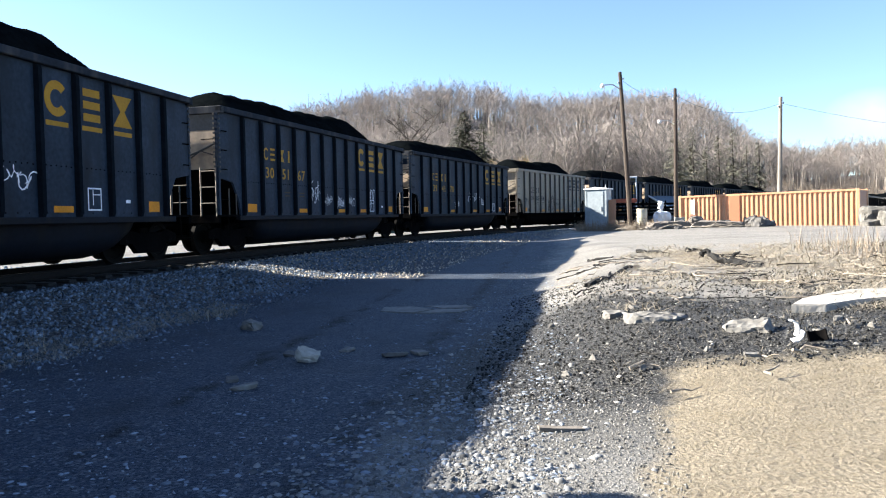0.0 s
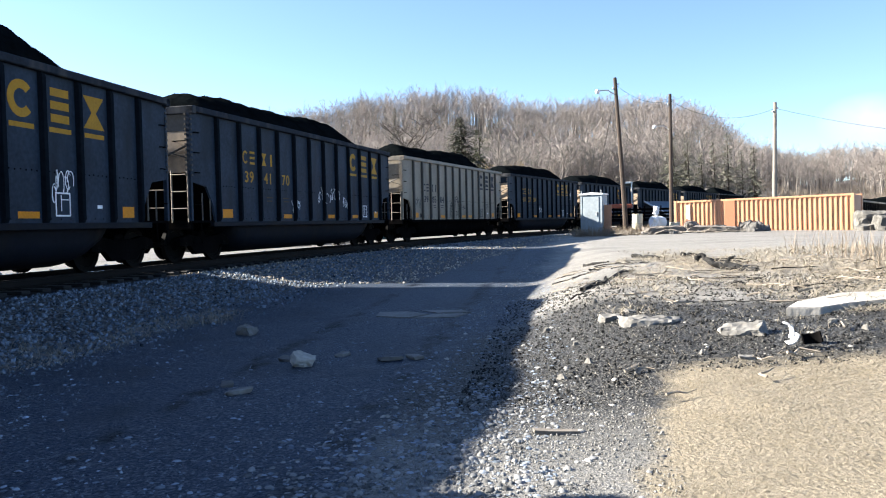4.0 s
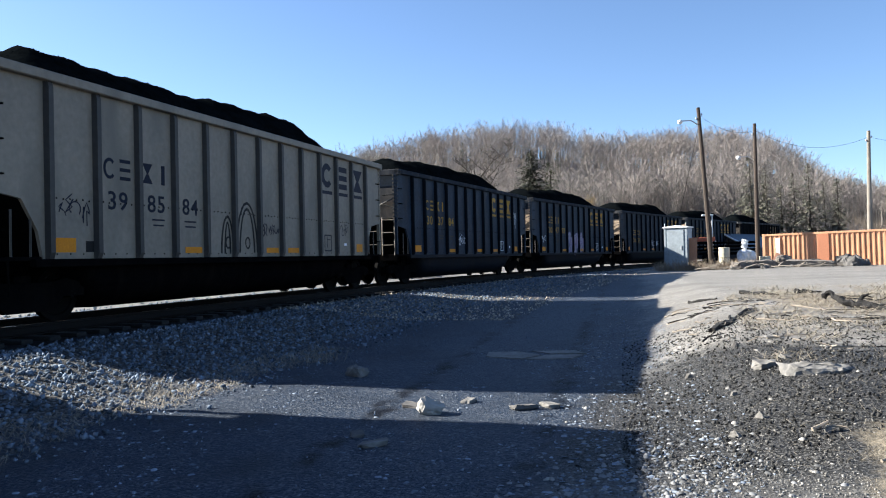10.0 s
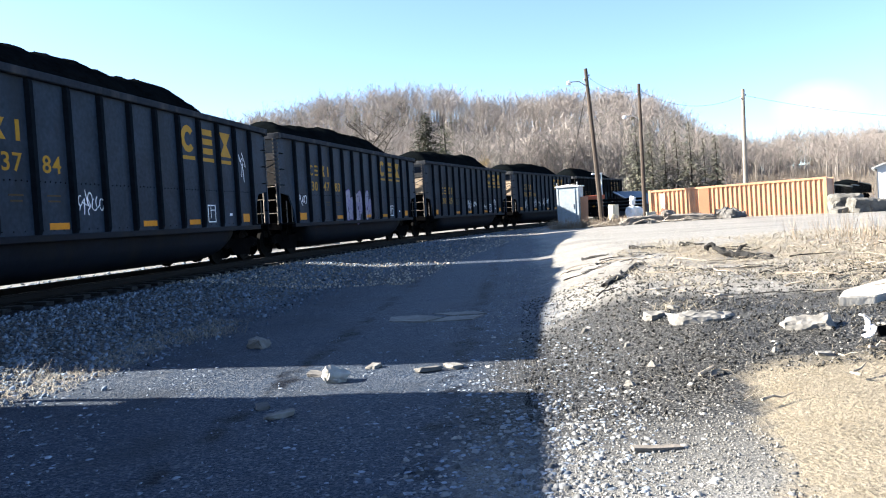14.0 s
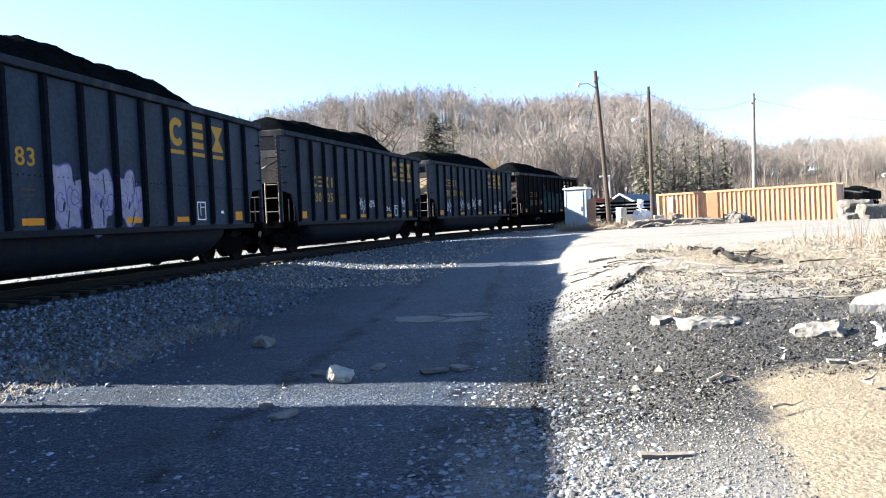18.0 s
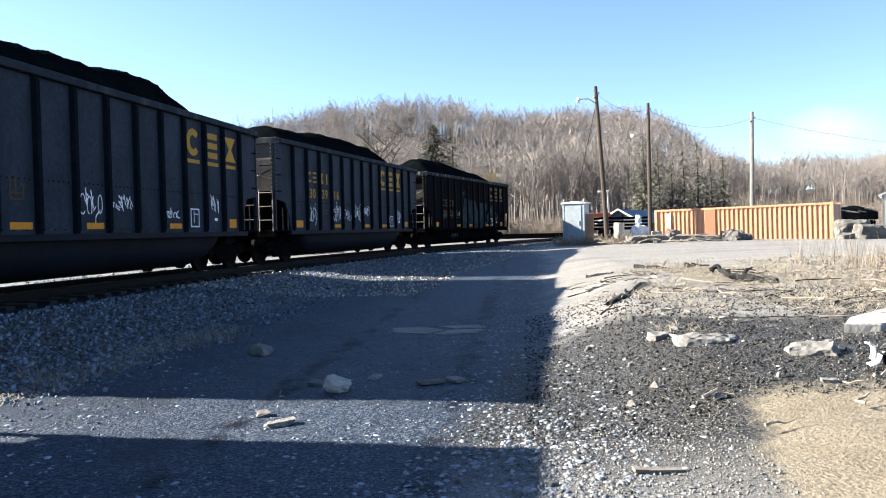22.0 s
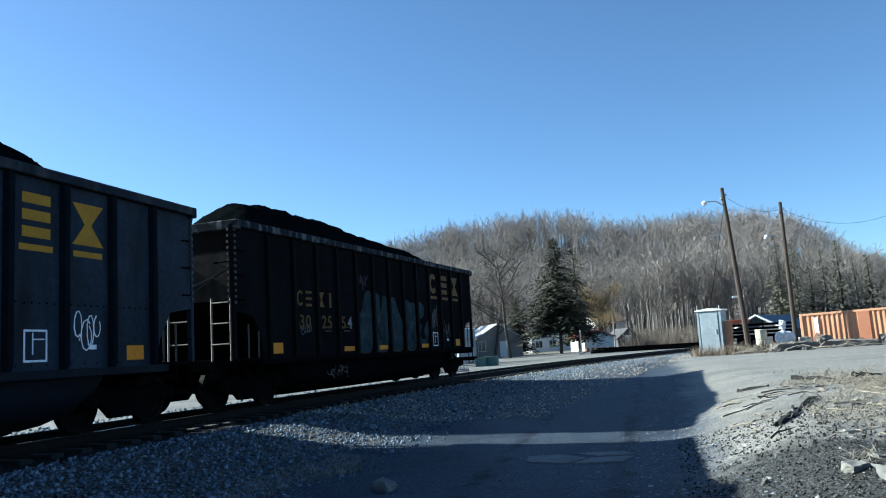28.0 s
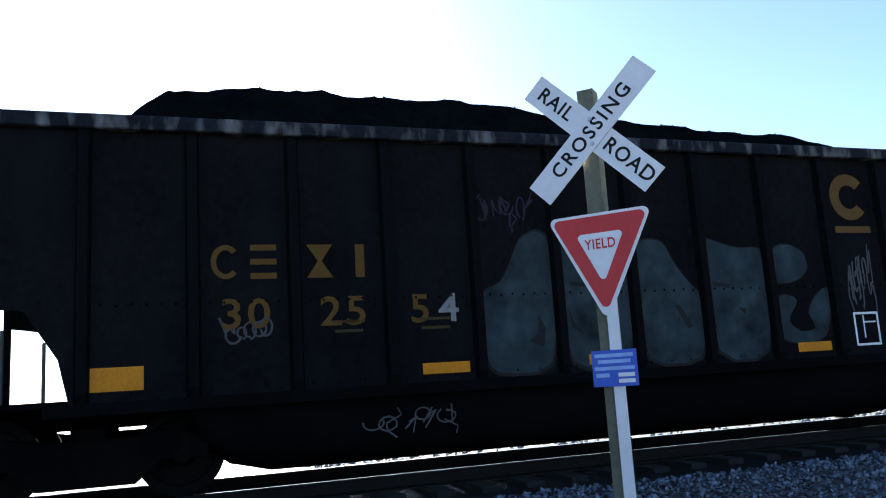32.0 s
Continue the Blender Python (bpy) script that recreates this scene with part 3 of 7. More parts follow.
def corner_post_mesh():
    bm = boxes((1.44, 1.53, 7.42, 7.50, 1.05, 3.80))
    return bm


def ladder_mesh():
    bm = bmesh.new()
    for x in (0.98, 1.44):
        rod([(x, 7.50, 1.02), (x, 7.50, 2.30)], 0.021, 6, bm)
    for i in range(3):
        rod([(0.98, 7.50, 1.40 + 0.42 * i), (1.0, 7.545, 1.36 + 0.42 * i), (1.42, 7.545, 1.36 + 0.42 * i), (1.44, 7.50, 1.40 + 0.42 * i)], 0.015, 6, bm)
    return bm


def grab_mesh():
    bm = rod([(1.52, 7.16, 0), (1.58, 7.16, 0.0), (1.58, 7.34, 0.0), (1.52, 7.34, 0)], 0.014, 6)
    return bm


def end_bar_mesh():
    return rod([(1.40, 7.24, 0), (1.40, 7.36, 0), (0.95, 7.36, 0), (0.95, 7.24, 0)], 0.014, 6)


def brace_mesh():
    bm = rod([(1.35, 7.30, 2.95), (0.75, 7.33, 2.70), (0.2, 7.30, 2.55)], 0.026, 6)
    rod([(1.40, 7.32, 2.60), (0.9, 7.34, 2.75), (0.3, 7.32, 2.40)], 0.018, 6, bm)
    return bm


def side_rail_mesh():
    bm = rod([(1.50, 6.62, 1.06), (1.50, 6.62, 1.62)], 0.018, 6)
    rod([(1.50, 6.98, 1.06), (1.50, 6.98, 1.75)], 0.018, 6, bm)
    return bm


def step_mesh():
    bm = rod([(1.48, 7.42, 1.0), (1.50, 7.42, 0.48), (1.50, 7.02, 0.48), (1.48, 7.02, 1.0)], 0.018, 6)
    return bm


def coupler_mesh():
    bm = boxes((-0.10, 0.10, 7.0, 7.95, 0.76, 0.96), (-0.17, 0.17, 7.90, 8.19, 0.72, 1.0), bevel=0.02)
    rod([(0.28, 7.5, 0.85), (0.32, 7.75, 0.45), (0.25, 8.05, 0.38)], 0.03, 6, bm)
    return bm


def side_frame_mesh(side):
    out = [(-1.15, 0.42), (-1.15, 0.62), (-0.75, 0.72), (-0.45, 0.66), (0.45, 0.66), (0.75, 0.72), (1.15, 0.62), (1.15, 0.42), (0.70, 0.42), (0.45, 0.20), (-0.45, 0.20), (-0.70, 0.42)]
    return prism(out, side * 0.98, side * 1.12, "x")


def spring_mesh():
    bm = bmesh.new()
    for y in (-0.16, 0.0, 0.16):
        revolve([(0.07, 0.26), (0.07, 0.52)], "z", 8, bm, (1.05, y, 0))
    return bm


def wheelset_mesh():
    bm = rod([(-1.1, 0, 0), (1.1, 0, 0)], 0.075, 10)
    for sx in (-1, 1):
        prof = [(0.10, 0.79), (0.13, 0.80), (0.30, 0.745), (0.37, 0.72), (0.42, 0.68), (0.457, 0.69), (0.457, 0.80), (0.36, 0.80), (0.34, 0.775), (0.16, 0.79), (0.12, 0.86), (0.08, 0.86)]
        revolve([(r, sx * h) for r, h in prof], "x", 24, bm)
    for k in range(3):      # cap screws, which show the turning
        a = 2 * math.pi * k / 3
        revolve([(0.022, 1.09), (0.022, 1.125)], "x", 6, bm, (0, 0.045 * math.cos(a), 0.045 * math.sin(a)))
    return bm


def heap_mesh(seed, rise):
    rng = np.random.default_rng(seed)
    ny, nx = 130, 26
    ys, xs = np.linspace(-7.0, 7.0, ny), np.linspace(-1.45, 1.45, nx)
    Y, X = np.meshgrid(ys, xs, indexing="ij")
    low, high = -6.9 + rng.uniform(0.1, 0.4), 7.0 - rng.uniform(0.5, 1.0)
    along = smooth((Y - low) / 1.3) * np.interp(Y, [-7, -4.5, 0, 3.5, high], [*rise, 0.0])
    waves = 1 + 0.05 * np.sin(Y * 0.9 + rng.uniform(0, 6)) + 0.03 * np.sin(Y * 2.3 + rng.uniform(0, 6))
    Z = 3.70 + along * waves * np.clip(1 - (np.abs(X) / 1.47) ** 1.7, 0, 1) ** 0.8
    Z += rng.normal(0, 0.012, Z.shape) * along + 0.02 * np.sin(Y * 7 + X * 5) * along
    v = np.stack([X, Y, Z], -1).reshape(-1, 3)
    i = (np.arange(ny - 1)[:, None] * nx + np.arange(nx - 1)[None]).ravel()
    f = np.concatenate([np.stack([i, i + 1, i + nx + 1], 1), np.stack([i, i + nx + 1, i + nx], 1)])
    f = f[:, ::-1]
    # loose lumps on the surface
    lv, lf = CHIP
    n = 700
    k = rng.integers(0, len(v), n)
    a, t = scatter(lv, lf, v[k], tumble(n, rng), rng.uniform(0.008, 0.024, n))
    return soup("coal_heap", v, f), soup("loose_lumps", a, t)


FLAKE = (np.array([(1, 0, 0), (0.45, 0.8, 0), (-0.55, 0.75, 0), (-0.95, -0.1, 0), (-0.4, -0.85, 0), (0.6, -0.7, 0), (0.62, 0.1, 0.8), (0.1, 0.5, 0.9), (-0.5, 0.1, 1.0), (-0.1, -0.5, 0.75)], float),
         np.array([(0, 1, 6), (1, 7, 6), (1, 2, 7), (2, 8, 7), (2, 3, 8), (3, 4, 8), (4, 9, 8), (4, 5, 9), (5, 6, 9), (5, 0, 6), (6, 7, 9), (7, 8, 9)]))
CHIP = (np.array([(1, 0, 0), (-0.9, 0.2, 0.1), (0.1, 0.9, 0), (0, -1, 0.2), (0.1, 0, 0.8), (0, 0.1, -0.7)], float),
        np.array([(0, 2, 4), (2, 1, 4), (1, 3, 4), (3, 0, 4), (2, 0, 5), (1, 2, 5), (3, 1, 5), (0, 3, 5)]))

FACE = 1.5235      # the painted side's plane


def flat_shape(outlines, depth=0.002):
    """Thin paint shapes on the near side, outlines in (y, z)."""
    bm = bmesh.new()
    for o in outlines:
        prism(o, FACE - depth, FACE + depth, "x", bm)
    return bm


def rect(y, z, w, h):
    return [(y - w / 2, z - h / 2), (y + w / 2, z - h / 2), (y + w / 2, z + h / 2), (y - w / 2, z + h / 2)]


def ring_quads(y, z, ry, rz, thick, n=16, start=0.0, stop=2 * math.pi):
    """A band bent into an open oval, as one outline."""
    a = [start + (stop - start) * k / n for k in range(n + 1)]
    return [[(y + ry * math.cos(q), z + rz * math.sin(q)) for q in a] + [(y + (ry - thick) * math.cos(q), z + (rz - thick) * math.sin(q)) for q in a[::-1]]]


def bar(y0, z0, y1, z1, w):
    d = Vector((y1 - y0, z1 - z0)).normalized() * w / 2
    return [(y0 + d.y, z0 - d.x), (y1 + d.y, z1 - d.x), (y1 - d.y, z1 + d.x), (y0 - d.y, z0 + d.x)]


def scrawl(y, z, w, h, seed, strokes=5, thick=0.03):
    """Quick spray strokes side by side that spell nothing: each a jagged ribbon with a loop or a slash."""
    rng = np.random.default_rng(seed)
    bm = bmesh.new()
    count = 0
    for k in range(strokes * 2):
        cy = y - w / 2 + w * (k + 0.5) / (strokes * 2) + rng.normal(0, 0.03 * w)
        rw, rh = w / strokes * rng.uniform(0.35, 0.6), h * rng.uniform(0.32, 0.55)
        lift = rng.normal(0, 0.10 * h)
        if rng.random() < 0.45:
            a0, turn = rng.uniform(0, 6.28), rng.uniform(3.5, 6.8)
            pts = [(cy + rw * 0.8 * math.cos(a0 + turn * i / 10), z + lift + rh * 0.75 * math.sin(a0 + turn * i / 10) * (1 - 0.03 * i)) for i in range(11)]
        else:
            pts = [(cy + rw * (rng.uniform(-1, 1)), z + lift + rh * (1 - 2 * i / 4) * rng.choice([1, 1, -0.6]) ) for i in range(5)]
            pts = [(p[0] + (q[0] - p[0]) * u, p[1] + (q[1] - p[1]) * u) for p, q in zip(pts, pts[1:]) for u in (0.0, 0.5)] + [pts[-1]]
        rows = []
        for i, p in enumerate(pts):
            d = Vector(pts[min(i + 1, len(pts) - 1)]) - Vector(pts[max(i - 1, 0)])
            d = d.normalized() if d.length > 1e-4 else Vector((1, 0))
            t = thick / 2 * rng.uniform(0.6, 1.15)
            rows.append([bm.verts.new((FACE + 0.0015 + 0.00001 * count, p[0] + e * d.y * t, p[1] - e * d.x * t)) for e in (-1, 1)])
            count += 1
        for u, v in zip(rows, rows[1:]):
            bm.faces.new((u[0], u[1], v[1], v[0]))
    return bm


def piece(y, z, w, h, seed):
    """A swollen sprayed shape with uneven lobes, one closed outline."""
    rng = np.random.default_rng(seed)
    lobes, a0 = rng.uniform(0.05, 0.13, 5), rng.uniform(0, 6.28, 5)
    lean = rng.uniform(-0.22, 0.22)
    out = []
    for k in range(56):
        a = 2 * math.pi * k / 56
        c, s = math.cos(a), math.sin(a)
        r = 1 + sum(q * math.sin((i + 2) * a + p) for i, (q, p) in enumerate(zip(lobes, a0)))
        u, v = 0.47 * r * math.copysign(abs(c) ** 0.75, c), 0.47 * r * math.copysign(abs(s) ** 0.65, s)
        out.append((y + w * min(max(u + lean * v * 0.5, -0.5), 0.5), z + h * v))
    return out


def hollows(y, z, w, h, seed):
    """A dark eye and two slits inside a sprayed shape."""
    rng = np.random.default_rng(seed + 500)
    u, v = rng.uniform(-0.2, 0.0), rng.uniform(-0.25, -0.05)
    eye = [(y + w * (u + 0.05 * math.cos(q)), z + h * (v + 0.07 * math.sin(q) + 0.05 * math.cos(q))) for q in np.linspace(0, 6.28, 12)[:-1]]
    u = rng.uniform(0.1, 0.25)
    upper = bar(y + w * u, z + h * 0.45, y + w * (u + 0.04), z + h * rng.uniform(0.05, 0.25), 0.035)
    lower = bar(y + w * rng.uniform(-0.1, 0.2), z - h * 0.47, y + w * rng.uniform(-0.1, 0.2), z - h * 0.2, 0.04)
    return [eye, upper, lower]


def panel(k, bays=12):
    return RIB * (12 * (k + 6.5) / bays - 6)


def decals(car, letter, number, tags, fills, drop=0.0, shift=0, bays=12):
    dark = letter is BLUEPAINT
    y0, y1, y2 = panel(-5, bays), panel(-4, bays), panel(-3, bays)
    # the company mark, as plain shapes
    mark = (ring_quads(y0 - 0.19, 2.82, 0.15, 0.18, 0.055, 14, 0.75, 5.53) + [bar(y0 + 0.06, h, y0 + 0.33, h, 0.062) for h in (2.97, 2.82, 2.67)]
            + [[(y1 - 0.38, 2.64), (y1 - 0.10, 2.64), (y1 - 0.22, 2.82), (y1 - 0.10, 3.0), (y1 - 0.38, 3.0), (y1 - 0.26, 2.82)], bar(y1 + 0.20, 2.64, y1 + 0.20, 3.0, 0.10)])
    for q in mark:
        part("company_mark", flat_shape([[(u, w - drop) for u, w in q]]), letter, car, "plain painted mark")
    a, b, c = panel(2 + shift, bays), panel(3 + shift, bays), panel(4 + shift, bays)
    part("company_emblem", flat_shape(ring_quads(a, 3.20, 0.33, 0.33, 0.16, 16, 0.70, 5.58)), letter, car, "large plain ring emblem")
    for h in (3.44, 3.20, 2.96):
        part("company_emblem", flat_shape([rect(b, h, 0.52, 0.15)]), letter, car, "large plain bar emblem")
    part("company_emblem", flat_shape([[(c - 0.33, 2.88), (c + 0.33, 2.88), (c + 0.07, 3.2), (c + 0.33, 3.52), (c - 0.33, 3.52), (c - 0.07, 3.2)]]), letter, car, "large plain hourglass emblem")
    for q in (a, b, c):
        part("emblem_underline", flat_shape([rect(q, 2.74, 0.62, 0.09)]), letter, car)
    if number:
        for txt, y in zip(number, (y0, y1, y2)):
            if not txt:
                part("worn_number", flat_shape([rect(y - 0.15, 2.26 - drop, 0.05, 0.34), rect(y - 0.02, 2.26 - drop, 0.05, 0.28), rect(y + 0.14, 2.30 - drop, 0.16, 0.05), rect(y + 0.16, 2.16 - drop, 0.05, 0.22)]), YELLOWDIM, car, "worn unreadable number")
                continue
            if txt == "54":
                lettering("5", 0.44, car, letter, pose(FACE, y - 0.17, 2.26 - drop, 90, 0, 90), "car_number", "painted car number", wide=1.12, gap=1.12)
                lettering("4", 0.44, car, PATCHGREY, pose(FACE, y + 0.17, 2.26 - drop, 90, 0, 90), "car_number", "white patched digit", wide=1.12)
                continue
            lettering(txt, 0.44, car, letter, pose(FACE, y, 2.26 - drop, 90, 0, 90), "car_number", "painted car number", wide=1.12, gap=1.12)
    bm = flat_shape([rect(-5.86 if drop else -5.68, 1.24, 0.50, 0.23)])
    part("reflector", bm, ORANGEREF, car, "square amber reflector")
    part("reflector", flat_shape([rect(5.72, 1.24, 0.42, 0.23)]), ORANGEREF, car, "square amber reflector")
    for k in (-3, 0, 1) if dark else (-3, -1, 2) if drop else (-3, 0, 2):
        part("reflector", flat_shape([rect(panel(k, bays) + 0.1, 1.17, 0.55, 0.12)]), ORANGEREF, car, "narrow amber reflector")
    y = panel(3, bays)
    part("data_stencil", flat_shape([rect(y, 1.16, 0.42, 0.03), rect(y, 1.58, 0.42, 0.03), rect(y - 0.2, 1.37, 0.03, 0.42), rect(y + 0.2, 1.37, 0.03, 0.42), rect(y - 0.05, 1.40, 0.02, 0.3), rect(y + 0.06, 1.46, 0.2, 0.02)]), WHITEPAINT if not dark else BLUEPAINT, car, "square stencil frame")
    part("data_stencil", flat_shape([rect(panel(4, bays) + 0.1, 1.34, 0.16, 0.07)]), WHITEPAINT, car)
    rows = [rect(panel(-4, bays) + 0.05, 1.72, 0.36, 0.03), rect(panel(-4, bays) + 0.05, 1.62, 0.30, 0.03), rect(panel(-3, bays), 1.72, 0.38, 0.03), rect(panel(-3, bays), 1.62, 0.34, 0.03)]
    for q in rows:
        part("weight_stencil", flat_shape([q]), letter if dark else YELLOWDIM, car, "small stencilled weight")
    for y, z, w, h, seed, strokes, material in tags:
        part("graffiti", scrawl(y, z - 0.08, w, h * 0.78, seed, strokes, 0.026), material, car, "sprayed scrawl")
    for y, z, w, h, seed, material in fills:
        outline = piece(y, z, w, h, seed)
        g = part("graffiti", flat_shape([outline], 0.0012), material, car, "large filled spray-paint shape")
        part("outline_stroke", flat_shape([[(y + (u - y) * 1.07, z + (q - z) * 1.05) for u, q in outline]], 0.0006), PURPLE if material is LILAC else BLACKPAINT, g)
        for q in hollows(y, z, w, h, seed):
            part("inner_stroke", flat_shape([q], 0.0022), NAVY, g)


def block_letters(car):
    """Five broad sprayed shapes, one to a panel, with dark gashes and a thin pale rim."""
    shapes = ((-2, [(-0.36, 1.06), (0.44, 1.06), (0.46, 2.30), (0.42, 2.66), (0.26, 2.72), (0.06, 2.62), (-0.06, 2.36), (-0.20, 2.10), (-0.44, 2.02), (-0.50, 1.75), (-0.48, 1.35)], [[(0.10, 1.42), (0.28, 1.34), (0.32, 1.55), (0.24, 1.72), (0.22, 1.50)]]),
              (-1, [(-0.45, 1.06), (0.45, 1.06), (0.46, 2.35), (0.40, 2.58), (0.26, 2.63), (0.12, 2.58), (0.03, 2.10), (-0.02, 2.10), (-0.04, 2.58), (-0.14, 2.66), (-0.40, 2.66), (-0.47, 2.25)], [[(-0.40, 1.80), (-0.33, 1.62), (-0.18, 1.44), (-0.36, 1.55)], [(-0.34, 2.10), (0.02, 2.06), (0.02, 2.02), (-0.34, 2.05)]]),
              (0, [(-0.45, 1.06), (0.45, 1.06), (0.47, 1.90), (0.30, 2.05), (0.12, 2.28), (0.0, 2.54), (-0.10, 2.60), (-0.40, 2.60), (-0.46, 2.2)], [[(0.05, 1.78), (0.14, 1.76), (0.30, 1.50), (0.22, 1.48)]]),
              (1, [(-0.45, 1.06), (0.45, 1.06), (0.46, 2.46), (0.30, 2.50), (0.08, 2.48), (-0.22, 2.56), (-0.45, 2.64)], [[(-0.02, 1.72), (0.10, 1.70), (0.08, 1.62)], [(-0.38, 2.06), (-0.10, 2.02), (-0.12, 1.97), (-0.36, 2.0)]]),
              (2, [(-0.44, 2.02), (-0.46, 2.36), (-0.34, 2.52), (-0.12, 2.54), (0.10, 2.44), (0.16, 2.22), (0.02, 2.08), (-0.16, 2.02)], []),
              (2, [(-0.46, 1.30), (-0.05, 1.20), (0.30, 1.28), (0.44, 1.62), (0.44, 1.98), (0.20, 1.84), (0.04, 1.62), (0.18, 1.40), (-0.10, 1.36), (-0.30, 1.52), (-0.06, 1.80), (-0.30, 1.88), (-0.46, 1.78)], []))
    for k, outline, gashes in shapes:
        y, mid = panel(k), sum(z for _, z in outline) / len(outline)
        dense = []
        for (u0, z0), (u1, z1) in zip(outline, outline[1:] + outline[:1]):
            dense += [(u0 + (u1 - u0) * q / 3, z0 + (z1 - z0) * q / 3) for q in range(3)]
        round_ = [tuple(0.25 * dense[i - 1][c] + 0.5 * dense[i][c] + 0.25 * dense[(i + 1) % len(dense)][c] for c in (0, 1)) for i in range(len(dense))]
        g = part("graffiti", flat_shape([[(y + u, z) for u, z in round_]], 0.0014), TEALPAINT, car, "broad dull teal sprayed letter shape")
        part("outline_stroke", flat_shape([[(y + u * 1.06, mid + (z - mid) * 1.04) for u, z in round_]], 0.0007), BLACKPAINT, g)
        for q in gashes:
            part("inner_stroke", flat_shape([[(y + u, z) for u, z in q]], 0.0022), BLACKPAINT, g)


PATCHGREY = glow_free("grey_patch_paint", (0.20, 0.20, 0.205))
YELLOWDIM = glow_free("faded_yellow", (0.045, 0.031, 0.012))
PURPLE = glow_free("dark_purple_outline", (0.10, 0.07, 0.22))
DARKPURPLE = glow_free("faded_purple_spray", (0.022, 0.013, 0.026))


def hopper(letter, body, tub, number, tags, fills, label, seed, ahead=0.0, bays=12, shift=0):
    car = tagged(new("coal_car"), label, "freight car", "cars of the coal train")
    for side in (-1, 1):
        attach("side_wall", shared("side_wall%d" % side, lambda: wall_mesh(side)), None, car)
        attach("top_chord", shared("top_chord%d" % side, lambda: boxes((side * 1.55 - 0.09, side * 1.55 + 0.09, -7.38, 7.38, 3.74, 3.89), bevel=0.015)), None, car)
        attach("side_sill", shared("side_sill%d" % side, lambda: boxes((side * 1.54 - 0.07, side * 1.54 + 0.07, -6.5, 6.5, 0.90, 1.025), bevel=0.012)), None, car)
        for k in range(bays + 1):
            r = attach("side_stake", shared("side_stake", rib_mesh), None, car)
            r.matrix_basis = pose(0, RIB * (12 * k / bays - 6), 0, 0, 0, 0 if side > 0 else 180)
    for end in (0, 180):
        for name, make in (("end_wall", end_sheet_mesh), ("end_band", end_band_mesh), ("slope_sheet", slope_sheet_mesh), ("bolted_seam", bolted_seam_mesh), ("corner_post", corner_post_mesh), ("ladder", ladder_mesh), ("brake_rod", brace_mesh), ("coupler", coupler_mesh), ("sill_step", step_mesh)):
            o = attach(name, shared(name, make), None, car)
            o.matrix_basis = pose(0, -IN if end == 0 else IN, 0, 0, 0, end)
            if end and name in ("ladder", "bolted_seam", "brake_rod", "sill_step"):      # these stand at the near corner of both ends
                o.matrix_basis = Matrix.Translation((0, IN, 0)) @ Matrix.Diagonal((1, -1, 1, 1))
            if name == "bolted_seam":
                tagged(o, "row of bolt heads", kind="stuff")
        o = attach("end_chord", shared("end_chord", lambda: boxes((-1.64, 1.64, 7.34, 7.5, 3.70, 3.892), bevel=0.015)), None, car)
        o.matrix_basis = pose(0, -IN if end == 0 else IN, 0, 0, 0, end)
        o = attach("end_platform", shared("end_platform", lambda: boxes((-1.5, 1.5, 6.4, 7.48, 1.0, 1.06), (-1.5, 1.5, 7.40, 7.50, 0.84, 1.06), bevel=0.008)), None, car)
        o.matrix_basis = pose(0, -IN if end == 0 else IN, 0, 0, 0, end)
        o = attach("corner_post", shared("corner_post_far", lambda: boxes((-1.53, -1.44, 7.42, 7.50, 1.05, 3.80))), None, car)
        o.matrix_basis = pose(0, -IN if end == 0 else IN, 0, 0, 0, end)
        for z in (1.45, 2.25, 2.75, 3.25):
            o = attach("grab_iron", shared("grab_iron", grab_mesh), None, car)
            o.matrix_basis = Matrix.Translation((0, -IN if end == 0 else IN, z)) @ (pose(0, 0, 0) if end == 0 else Matrix.Diagonal((1, -1, 1, 1)))
        o = attach("end_grab_iron", shared("end_grab_iron", end_bar_mesh), None, car)
        o.matrix_basis = Matrix.Translation((0, -IN if end == 0 else IN, 3.05)) @ (pose(0, 0, 0) if end == 0 else Matrix.Diagonal((1, -1, 1, 1)))
        o = attach("side_hand_rail", shared("side_hand_rail", side_rail_mesh), None, car)
        o.matrix_basis = Matrix.Translation((0, -IN if end == 0 else IN, 0)) @ (pose(0, 0, 0) if end == 0 else Matrix.Diagonal((1, -1, 1, 1)))
    attach("belly_tub", shared("belly_tub", tub_mesh), None, car)
    tagged(attach("riveted_seam", shared("riveted_seam", riveted_seam_mesh), None, car), "rows of small dark rivets", kind="stuff")
    attach("centre_sill", shared("centre_sill", lambda: boxes((-0.33, 0.33, -7.33, 7.33, 0.74, 1.0), bevel=0.02)), None, car)
    for o in list(car.children):
        kind = o.name.split(".")[0]
        m = {"belly_tub": tub, "side_sill": tub if body is not CREAM else BLACKSTEEL, "end_wall": DARKEND if body is BLACKNAVY else ENDTAN if body is not CREAM else CREAM, "end_band": body, "ladder": PALEIRON, "brake_rod": DIMIRON, "grab_iron": BLACKSTEEL, "end_grab_iron": BLACKSTEEL, "bolted_seam": DIMIRON if body is not CREAM else CREAM, "riveted_seam": BLACKSTEEL, "side_hand_rail": DIMIRON}.get(kind)
        m = m or (body if kind in ("side_wall", "corner_post") else (FLAKECHORD if body is BLACKNAVY else NAVYCHORD if body is not CREAM else CREAM) if kind in ("top_chord", "end_chord") else STAKECREAM if kind == "side_stake" and body is CREAM else DARKSTAKE if kind == "side_stake" and body is BLACKNAVY else NAVYSTAKE if kind == "side_stake" else BLACKSTEEL)
        if not o.data.materials:
            o.data.materials.append(m)
        o.material_slots[0].link = "OBJECT"
